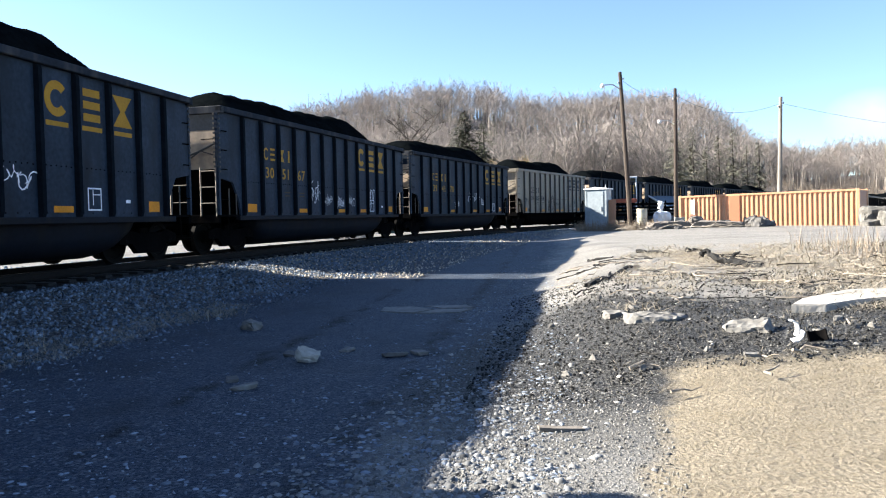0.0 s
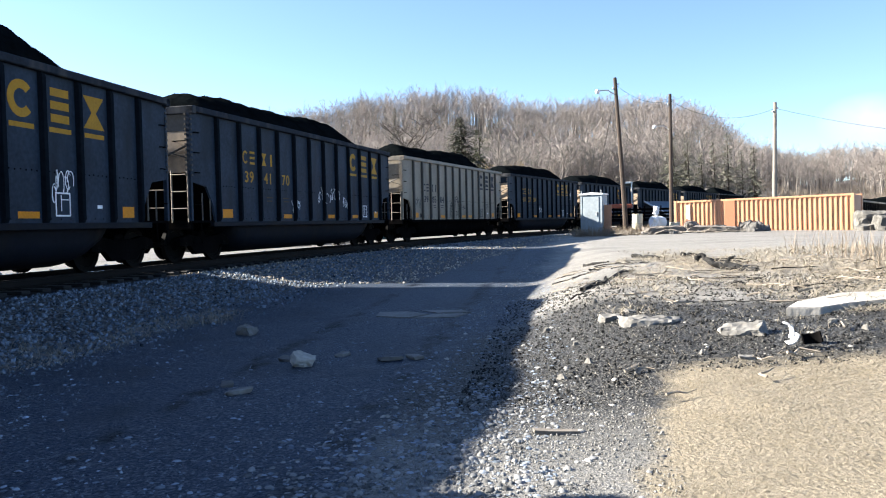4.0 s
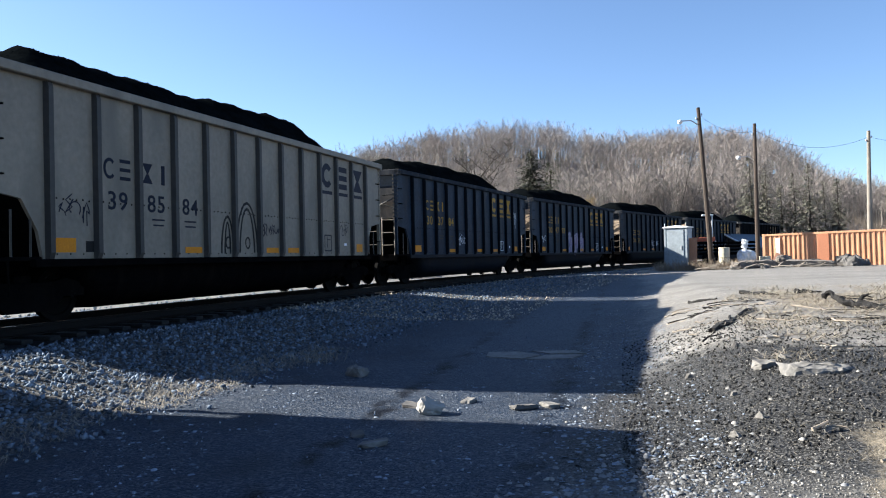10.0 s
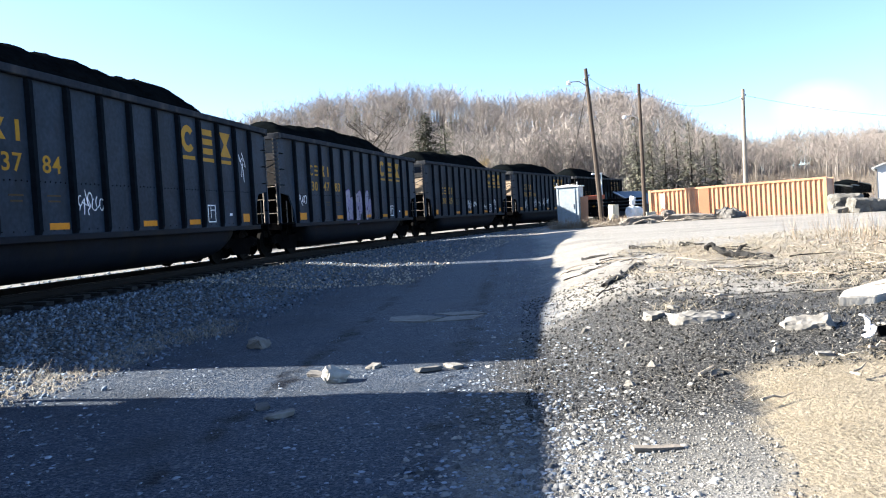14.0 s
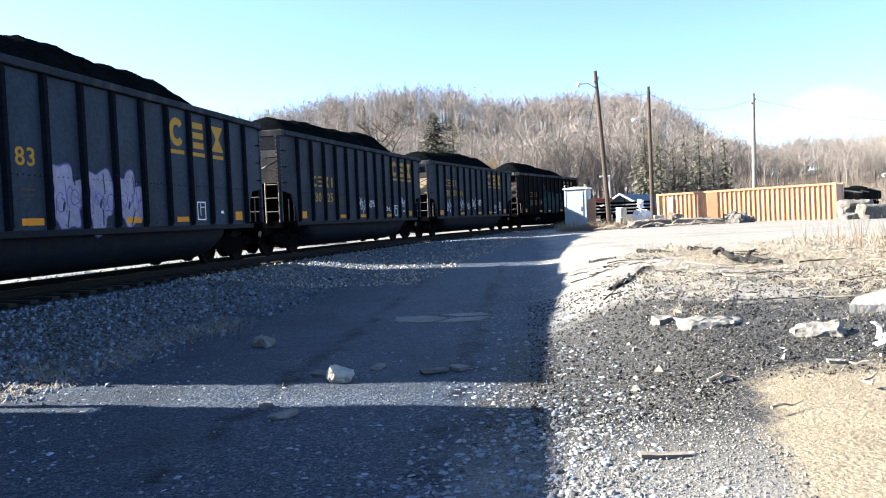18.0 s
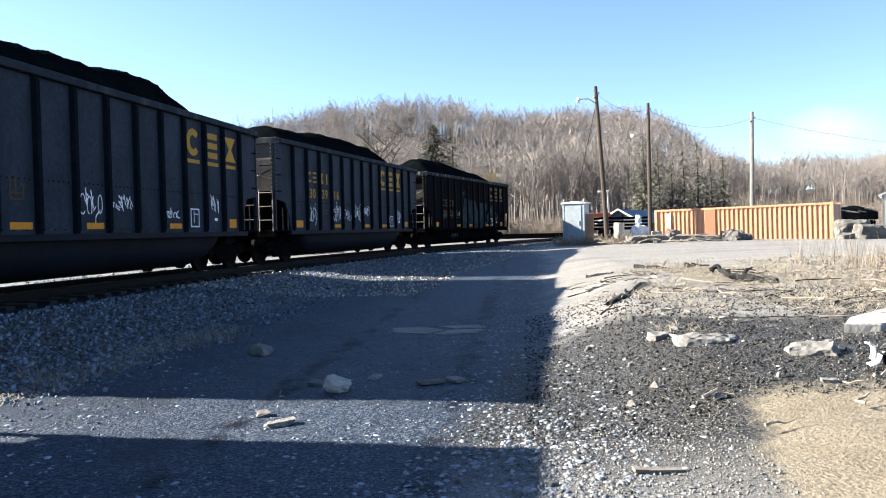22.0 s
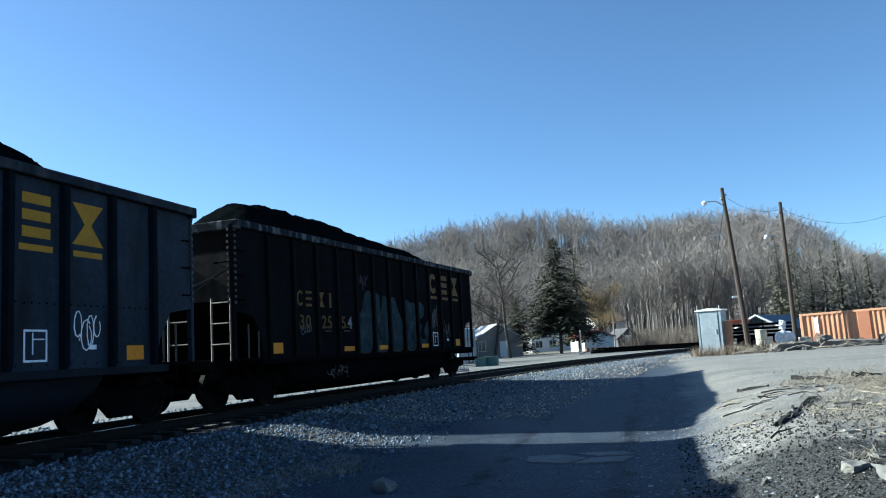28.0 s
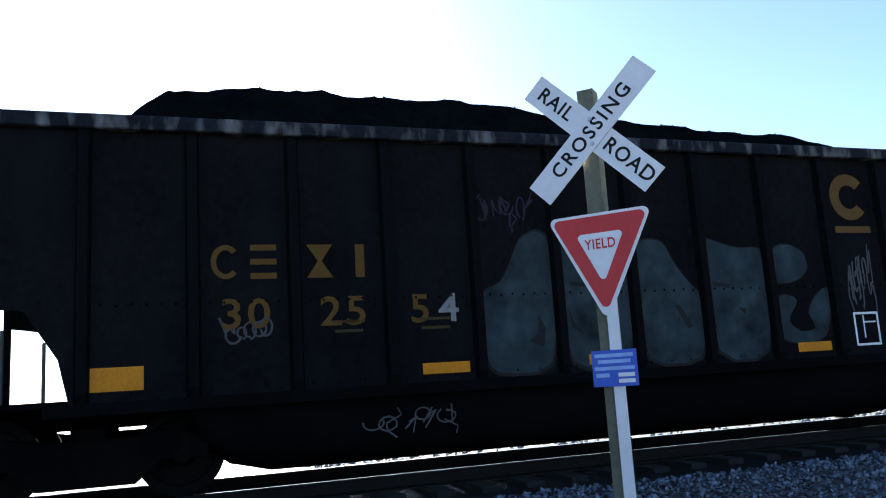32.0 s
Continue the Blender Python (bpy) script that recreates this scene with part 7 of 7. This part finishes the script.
def house(name, a, b, depth, wall_h, ridge, wall, roof, label, windows=(), door=None, category="house", along=True, lift=0.0, eave=0.25):
    """A gabled building whose near wall runs from a to b (plan points). windows: (start, width, sill, height) along the near wall."""
    a, b = Vector((*a, 0)), Vector((*b, 0))
    n = (b - a).length
    home = tagged(new(name), label, category)
    home.matrix_basis = pose(a.x, a.y, float(ground_z((a.x + b.x) / 2, (a.y + b.y) / 2)) + lift, 0, 0, math.degrees(math.atan2(b.y - a.y, b.x - a.x)))
    if along:       # ridge parallel to the near wall
        part("wall", prism([(0, -0.6), (depth, -0.6), (depth, wall_h), (depth / 2, ridge - 0.1), (0, wall_h)], 0, n, "x"), wall, home)
        for s in (0, 1):
            y0, y1 = (-eave, depth / 2) if s == 0 else (depth + eave, depth / 2)
            z0 = wall_h - eave * (ridge - wall_h) / (depth / 2)
            part("roof_slope", prism([(y0, z0), (y1, ridge), (y1, ridge + 0.1), (y0, z0 + 0.1)], -eave, n + eave, "x"), roof, home)
    else:           # gable faces the viewer
        part("wall", prism([(0, -0.6), (n, -0.6), (n, wall_h), (n / 2, ridge - 0.1), (0, wall_h)], 0, depth, "y"), wall, home)
        for s in (0, 1):
            x0 = -eave if s == 0 else n + eave
            z0 = wall_h - eave * (ridge - wall_h) / (n / 2)
            part("roof_slope", prism([(x0, z0), (n / 2, ridge), (n / 2, ridge + 0.1), (x0, z0 + 0.1)], -eave, depth + eave, "y"), roof, home)
    for x, w, sill, h in windows:
        win = part("window", boxes((x - 0.06, x + w + 0.06, -0.05, -0.004, sill - 0.06, sill + h + 0.06)), WHITESIDING, home, "white window frame")
        part("pane", boxes((x, x + w / 2 - 0.03, -0.06, -0.052, sill, sill + h)), PANE, win)
        part("pane", boxes((x + w / 2 + 0.03, x + w, -0.06, -0.052, sill, sill + h)), PANE, win)
    if door:
        d = part("door", boxes((door, door + 0.95, -0.05, -0.004, 0.0, 2.05)), WHITESIDING, home, "white house door")
        part("door_handle", boxes((door + 0.8, door + 0.85, -0.09, -0.05, 0.95, 1.05)), GALV, d)
    return home


h = house("mobile_home", (-45.5, 77.6), (-34.0, 81.9), 4.5, 2.45, 3.0, BLUESIDING, BROWNROOF, "long blue mobile home with white windows on a lawn", ((1.2, 1.2, 0.95, 1.1), (3.0, 0.9, 0.95, 1.1), (8.3, 1.0, 0.75, 1.3)), 5.6, along=True)
part("skirting", boxes((0, 12.27, -0.03, -0.004, -0.5, 0.12)), WHITESIDING, h, "pale skirting")
house("church", (-23.1, 102.6), (-17.2, 105.4), 9.0, 2.4, 4.3, GREYSIDING, GREYROOF, "small grey church hall with a pale metal roof", ((0.5, 0.9, 0.9, 1.2),), 3.4, "church", along=False)
st = tagged(new("church_steeple"), "white louvred steeple with a thin spire on a hidden roof", "steeple")
st.location = (-27.1, 111.2, 2.9)
part("tower", boxes((-0.75, 0.75, -0.75, 0.75, -3.0, 1.1), bevel=0.03), WHITESIDING, st)
part("belfry", boxes((-0.5, 0.5, -0.5, 0.5, 1.1, 1.7), bevel=0.03), DARKWALL, st, "dark louvred belfry")
part("spire", revolve([(0.62, 1.7), (0.28, 2.1), (0.06, 2.5), (0.02, 3.5)], "z", 8), WHITESIDING, st, "white spire")
house("church_hall", (-30.5, 109.0), (-24.5, 112.2), 6.0, 2.5, 4.0, WHITESIDING, DARKROOF, "white church building beneath a steeple", ((1.0, 0.8, 0.9, 1.2), (3.5, 0.8, 0.9, 1.2)))
house("brown_house", (-30.5, 96.5), (-22.5, 100.5), 7.0, 2.4, 4.0, CREAMPLASTIC, BROWNROOF, "low tan house with a brown roof behind cabinets", ((1.0, 1.4, 0.8, 1.1), (4.0, 1.4, 0.8, 1.1)))
house("white_house", (-22.0, 146.5), (-12.5, 150.5), 8.0, 2.6, 4.2, WHITESIDING, GREYROOF, "white house seen between spruce trunks", ((0.8, 1.2, 0.8, 1.2), (3.4, 1.2, 0.8, 1.2), (6.5, 1.2, 0.8, 1.2)), 5.2)
house("white_shed", (-10.3, 119.6), (-6.2, 121.9), 5.0, 2.0, 3.0, WHITESIDING, REDROOF, "white shed with a red-trimmed roof on blocks", (), None, "shed", along=False)
house("dark_barn", (-5.9, 131.4), (-2.6, 133.0), 5.0, 1.7, 3.1, DARKWALL, DARKROOF, "small dark barn-roofed shed with a white door", (), 1.2, "shed", along=False)
house("hillside_house", (-12.0, 172.5), (-5.8, 175.5), 7.0, 5.3, 7.0, WHITESIDING, BROWNROOF, "two-storey white house at the foot of the hill", ((0.8, 1.1, 1.0, 1.2), (3.6, 1.1, 1.0, 1.2), (0.8, 1.1, 3.7, 1.2), (3.6, 1.1, 3.7, 1.2)), 2.2)
house("gable_shed", (7.0, 83.3), (11.0, 81.2), 9.0, 1.5, 2.75, DARKWALL, mat("slate_blue_roof", (0.07, 0.10, 0.14), 0.6, vary=0.15, fine=4, coarse=0.5, bump=0.05), "dark shed with white gable trim behind a trailer", (), None, "shed", along=False)
for a, b in (((6.85, 83.2), (9.0, 82.1)), ((11.2, 80.95), (9.0, 82.1))):
    z = float(ground_z(9.0, 82.2))
    o = part("gable_trim", rod([(a[0] - 0.1, a[1] - 0.18, z + 1.45), (b[0] - 0.1, b[1] - 0.18, z + 2.84)], 0.09, 4), WHITEROOF)
    tagged(o, "white board trimming a shed's gable", "trim", kind="structure")
h = house("white_building", (27.05, 65.0), (34.6, 61.6), 8.0, 3.4, 4.85, WHITESIDING, GREYROOF, "white building with a boarded brown window beyond the yard", ((3.2, 1.2, 1.2, 1.4),), None, "building", along=False)
board = part("boarded_window", boxes((0.75, 2.05, -0.05, -0.004, 1.75, 2.55), bevel=0.01), RUSTBROWN, h, "brown boarded window")
part("batten", boxes((0.70, 2.10, -0.075, -0.052, 2.08, 2.18)), GREYLOG, board)
part("corner_trim", boxes((0.0, 0.14, -0.03, -0.004, -0.2, 3.3)), GREYLOG, h, "weathered corner board")
house("shelter", (-33.0, 88.0), (-29.5, 89.5), 3.0, 1.9, 2.3, DARKWALL, BROWNROOF, "low dark open shelter behind the cabinets", (), None, "shed")


def pavement_strip():
    """The paved lane on the far side of the track."""
    pts = [(-70, 52.0), (-40, 54.5), (-24, 58.5), (-14, 72.0), (-8, 95.0), (-4, 115.0)]
    bm = bmesh.new()
    rows = []
    for i in range(len(pts) - 1):
        for k in range(8):
            u = k / 8
            p = Vector(pts[i]).lerp(Vector(pts[i + 1]), u)
            d = (Vector(pts[i + 1]) - Vector(pts[i])).normalized()
            q = Vector((-d.y, d.x)) * 3.6
            rows.append([bm.verts.new((*(p + s * q), float(ground_z(*(p + s * q))) + 0.02)) for s in (-1, -0.33, 0.33, 1)])
    for u, w in zip(rows, rows[1:]):
        for k in range(3):
            bm.faces.new((u[k], u[k + 1], w[k + 1], w[k]))
    bmesh.ops.recalc_face_normals(bm, faces=bm.faces[:])
    tagged(part("road", bm, ASPHALT), "grey asphalt lane beyond the track", "road", kind="structure")


pavement_strip()

# silver cabinets by the lane
for x, y, turn, w, d, hh in ((-18.8, 57.9, 20, 1.75, 1.3, 2.45), (-17.2, 63.2, 20, 1.55, 1.5, 2.5), (-16.3, 68.0, 20, 1.5, 1.3, 2.5)):
    cabinet((x, y, 0.30), turn, w, d, hh, "equipment_cabinet", "silver metal equipment cabinet with a pale roof on a stand", ALU, "silver cabinets")
    g = float(ground_z(x, y))
    pad = part("concrete_pad", boxes((-w / 2 - 0.2, w / 2 + 0.2, -d / 2 - 0.2, d / 2 + 0.2, g - 0.2, 0.05), bevel=0.02), CONCRETE)
    pad.matrix_basis = pose(x, y, 0, 0, 0, turn)
    tagged(pad, "low concrete pad under an equipment cabinet", "pad", "cabinet pads")
GREENBOX = mat("green_utility_paint", (0.048, 0.104, 0.096), 0.6, vary=0.15, bump=0.05)
for x, y, s in ((-12.9, 57.8, 0.75), (-12.2, 58.2, 0.85)):
    b = tagged(new("utility_box"), "green utility box on gravel beyond the track", "utility box", "green utility boxes")
    b.location = upright((x, y))
    part("body", boxes((-0.5 * s, 0.5 * s, -0.35, 0.35, 0.0, 0.75 * s), bevel=0.02), GREENBOX, b)
    part("lid", boxes((-0.54 * s, 0.54 * s, -0.39, 0.39, 0.75 * s, 0.80 * s), bevel=0.01), GREENBOX, b)


# dismantled signal ladders and counterweights lying beside the track
DULLGALV = mat("weathered_galvanised_tube", (0.27, 0.265, 0.255), 0.55, metal=0.3, vary=0.3, fine=12, coarse=2, bump=0.05)


def signal_frame(x, y, turn, n, label):
    r = random.Random(int(x * 10) + int(y * 7))
    home = tagged(new("hoop_barrier"), label, "steel frame", "hoop barriers by the track")
    home.matrix_basis = pose(x, y, float(ground_z(x, y)) + 0.10, r.uniform(-22, 14), r.uniform(-4, 4), turn)
    for yy in (-0.3, 0.3):
        part("long_tube", rod([(-0.3, yy, 0.05), (n * 0.75 + r.uniform(0, 0.6), yy, 0.10)], 0.045, 8), DULLGALV, home)
    for k in range(n + 1):
        u, top, lean = k * 0.75 + r.uniform(-0.15, 0.15), r.uniform(0.5, 0.85), r.uniform(-0.3, 0.1)
        part("hoop", rod([(u, -0.3, 0.08), (u + lean, -0.3, top), (u + lean, 0.3, top), (u, 0.3, 0.08)], 0.032, 6), DULLGALV, home)
    return home


signal_frame(-19.0, 40.6, 12, 4, "silver steel hoop frame lying by the track")
signal_frame(-16.2, 42.6, 22, 4, "silver steel hoop frame lying in rubble by the track")
signal_frame(-14.0, 47.0, 30, 3, "silver steel hoop frame near green boxes")
signal_frame(-15.4, 44.6, 14, 5, "long silver steel hoop frame in a tangle by the track")
signal_frame(-17.9, 42.0, 32, 4, "silver steel hoop frame askew among others")
signal_frame(-14.6, 45.6, 6, 4, "silver steel hoop frame lying beside green boxes")
signal_frame(-17.6, 38.8, 8, 2, "short silver steel hoop frame by the track")
for i, (x, y) in enumerate(((-17.3, 39.7), (-16.3, 40.1), (-15.3, 40.5), (-14.5, 41.6), (-13.2, 46.0))):
    home = tagged(new("signal_counterweight"), "black cast counterweight lying by silver frames", "counterweight", "black counterweights")
    home.matrix_basis = pose(*upright((x, y)), 0, 0, 30 * i)
    part("weight", revolve([(0.14, -0.3), (0.22, -0.24), (0.25, 0.1), (0.16, 0.3)], "x", 10, None, (0, 0, 0.24)), BLACKSTEEL, home)
    part("arm", rod([(0.2, 0, 0.3), (0.9, 0.15, 0.42)], 0.06, 6), GALV, home)
for i in range(14):
    x, y = -19.5 + 0.55 * i + random.uniform(-0.3, 0.3), 39.0 + 0.5 * i + random.uniform(-0.8, 0.8)
    boulder("rubble_stone", lay(x, y, 0.03), (0.5, 0.35, 0.2), (5 * i, 9, 40 * i), DARKSTONE, "grey rubble stone beside the far ballast", "stone", 300 + i, group="rubble by the frames")

# stacked rails and ties where the track curves away
for i in range(7):
    x, y = -7.0 + 0.25 * i, 84.5 + 0.6 * i
    z = float(ground_z(x + 5, y + 2))
    o = part("stacked_rail", boxes((0, 12.0, -0.07, 0.07, 0.0, 0.17), bevel=0.02), BLACKSTEEL)
    o.matrix_basis = pose(x, y, z + 0.1 + 0.17 * (i % 3), 0, 0, 9 + random.uniform(-3, 3))
    tagged(o, "rusty dark rail in a stack beyond the track", "rail", "stacked rails")
for i in range(5):
    o = part("crib_timber", boxes((-0.12, 0.12, -1.2, 1.2, 0.0, 0.5), bevel=0.02), RUSTBROWN)
    o.matrix_basis = pose(-9.4 + 0.75 * i, 112.0, float(ground_z(-8, 112)), 0, 0, 12)
    tagged(o, "short red-brown timber in a crib row", "timber", "crib timbers")
post = part("white_marker_post", boxes((-0.07, 0.07, -0.07, 0.07, 0.0, 2.6), (-0.3, 0.3, -0.3, 0.3, 0.0, 0.25), bevel=0.02), CONCRETE)
post.location = upright((-8.2, 88.0))
tagged(post, "white concrete marker post on a square foot", "post")
for x, y, hh in ((-6.3, 128.0, 4.8), (-2.0, 140.0, 8.0), (-8.6, 126, 5.2)):
    o = part("small_pole", rod([(0, 0, -0.3), (0.05, 0, hh)], 0.11, 8, None, 0.08), GREYWOOD)
    o.location = upright((x, y))
    tagged(o, "weathered grey pole by the far houses", "utility pole", "small poles by the houses")
# lamp post and small signs near the trailer
o = tagged(new("yard_light"), "thin grey yard light with a flat head", "street lamp")
o.location = upright((6.9, 72.6))
part("pole", rod([(0, 0, -0.3), (0, 0, 4.3)], 0.06, 8), GALV, o)
part("lamp_head", boxes((-0.85, 0.1, -0.14, 0.14, 4.25, 4.4), bevel=0.03), WHITEROOF, o)

BRICKRED = mat("brick_red_paint", (0.30, 0.075, 0.035), 0.7, vary=0.25, fine=8, coarse=1.5, bump=0.1)
# flatbed trailer with dark machinery behind the poles
tr = tagged(new("equipment_trailer"), "black equipment trailer stacked with dark machinery", "trailer")
tr.matrix_basis = pose(4.1, 60.4, float(ground_z(6, 60)), 0, 0, 4)
part("deck", boxes((0, 4.8, 0, 2.2, 0.62, 0.82), bevel=0.02), BLACKSTEEL, tr)
for z in (0.9, 1.15, 1.42):
    part("stacked_beam", boxes((0.1, 4.7, 0.1, 0.5, z, z + 0.16), bevel=0.02), BLACKSTEEL, tr)
    part("stacked_beam", boxes((0.3, 4.5, 1.2, 1.6, z, z + 0.16), bevel=0.02), BLACKSTEEL, tr)
for x in (0.3, 1.4, 2.6, 3.8, 4.6):
    part("stake", boxes((x - 0.04, x + 0.04, -0.02, 0.06, 0.6, 1.75)), BLACKSTEEL, tr)
for x in (1.2, 2.1, 3.6):
    part("wheel", revolve([(0.2, -0.02), (0.40, 0.0), (0.42, 0.1), (0.42, 0.2), (0.2, 0.22)], "y", 16, None, (x, 0.0, 0.42)), BLACKSTEEL, tr)
part("red_cover", boxes((0.1, 1.7, -0.1, 1.8, 1.62, 1.92), bevel=0.03), BRICKRED, tr, "brick-red steel cover")


# parked empty cars on the far curve
def parked_car(x, y, turn, seed):
    home = tagged(new("parked_gondola"), "dark loaded railway gondola parked beyond the container", "freight car", "parked cars")
    home.matrix_basis = pose(x, y, float(ground_z(x, y)) + 0.1, 0, 0, turn)
    part("side_wall", boxes((0, 12, 0, 0.08, 0.9, 2.0)), BLACKSTEEL, home)
    part("side_wall", boxes((0, 12, 2.8, 2.88, 0.9, 2.0)), BLACKSTEEL, home)
    part("floor", boxes((0, 12, 0.08, 2.8, 0.9, 1.0)), BLACKSTEEL, home)
    part("end_wall", boxes((0, 0.08, 0.081, 2.799, 1.001, 2.0)), BLACKSTEEL, home)
    part("end_wall", boxes((11.92, 12, 0.081, 2.799, 1.001, 2.0)), BLACKSTEEL, home)
    part("top_rail", boxes((-0.02, 12.02, -0.06, 0.1, 2.0, 2.12), bevel=0.01), DIMIRON, home)
    for k in range(9):
        part("side_stake", boxes((0.1 + 1.46 * k, 0.22 + 1.46 * k, -0.08, 0.0, 0.9, 2.0)), RUSTRAIL, home)
    for u in (2.0, 10.0):
        for w in (-0.85, 0.85):
            part("wheel", revolve([(0.2, 0.3), (0.44, 0.34), (0.44, 0.46), (0.2, 0.46)], "y", 14, None, (u + w, 0, 0.44)), BLACKSTEEL, home)
        part("side_frame", boxes((u - 1.1, u + 1.1, 0.2, 0.3, 0.35, 0.6), bevel=0.03), BLACKSTEEL, home)
    for u in (-0.35, 12.35):
        part("coupler", boxes((u - 0.35, u + 0.35, 1.35, 1.6, 0.7, 0.9), bevel=0.02), BLACKSTEEL, home)
    bm = bmesh.new()
    grid = [[bm.verts.new((0.1 + 11.8 * i / 16, 0.1 + 2.68 * j / 6, 1.95 + 0.55 * min(1, 3.2 * min(i, 16 - i) / 16) * (1 - ((j - 3) / 3) ** 2) + (0.08 * noise.noise(Vector((i * 0.7, j * 0.9, seed))) if 0 < i < 16 and 0 < j < 6 else 0))) for j in range(7)] for i in range(17)]
    for i in range(16):
        for j in range(6):
            bm.faces.new((grid[i][j], grid[i + 1][j], grid[i + 1][j + 1], grid[i][j + 1]))
    load = part("coal_load", bm, COAL)
    load.matrix_basis = home.matrix_basis.copy()
    tagged(load, "black coal heaped in a parked gondola", "coal", "parked loads")


for k in range(6):
    parked_car(19.3 + 5.45 * k, 53.4 + 11.8 * k, 65.2, k)


bill = tagged(new("sign_board"), "blank white sign board hanging askew on a dark post", "sign")
bill.matrix_basis = pose(7.95, 18.0, float(ground_z(7.95, 18.0)), 0, 0, -14)
part("post", rod([(0, 0.06, -0.1), (0.02, 0.06, 4.7)], 0.045, 10), RUSTRAIL, bill)
o = part("panel", boxes((-0.58, 0.55, -0.012, 0.012, -0.26, 0.26), bevel=0.01), WHITEROOF, bill, "white sheet panel")
o.matrix_basis = pose(0, 0, 2.13 - float(ground_z(7.95, 18.0)), 0, -17, 0)
for x in (-0.04, 0.04):
    part("clamp", boxes((x - 0.012, x + 0.012, 0.012, 0.11, 2.13, 2.25)), GALV, bill)


# ---- what moves ----
def travelled(t):
    return 2.861 - 4.274 * t + 0.003215 * t * t + 0.3 * float(smooth((t - 28.8) / 2.4)) - 0.15 * float(smooth((t - 30.8) / 1.3))


def motions():
    times = [float(t) for t in range(33)]
    for i, (car, coal, ahead) in enumerate(CARS):
        rows = []
        for t in times:
            x, y, a = track(travelled(t) + PITCH * (i - 0.5) + ahead)
            rows.append((t, pose(x, y, 0, 0, 0, -math.degrees(a))))
        walk(car, rows)
        walk(coal, rows)
    turn = [k * 4 / FPS for k in range(int(32 * FPS / 4) + 1)]
    for n, (w, a) in enumerate(WHEELS):
        walk(w, [(t, pose(0, a, 0.457, math.degrees((travelled(0) - travelled(t)) / 0.457) + 40 * n)) for t in turn])


motions()
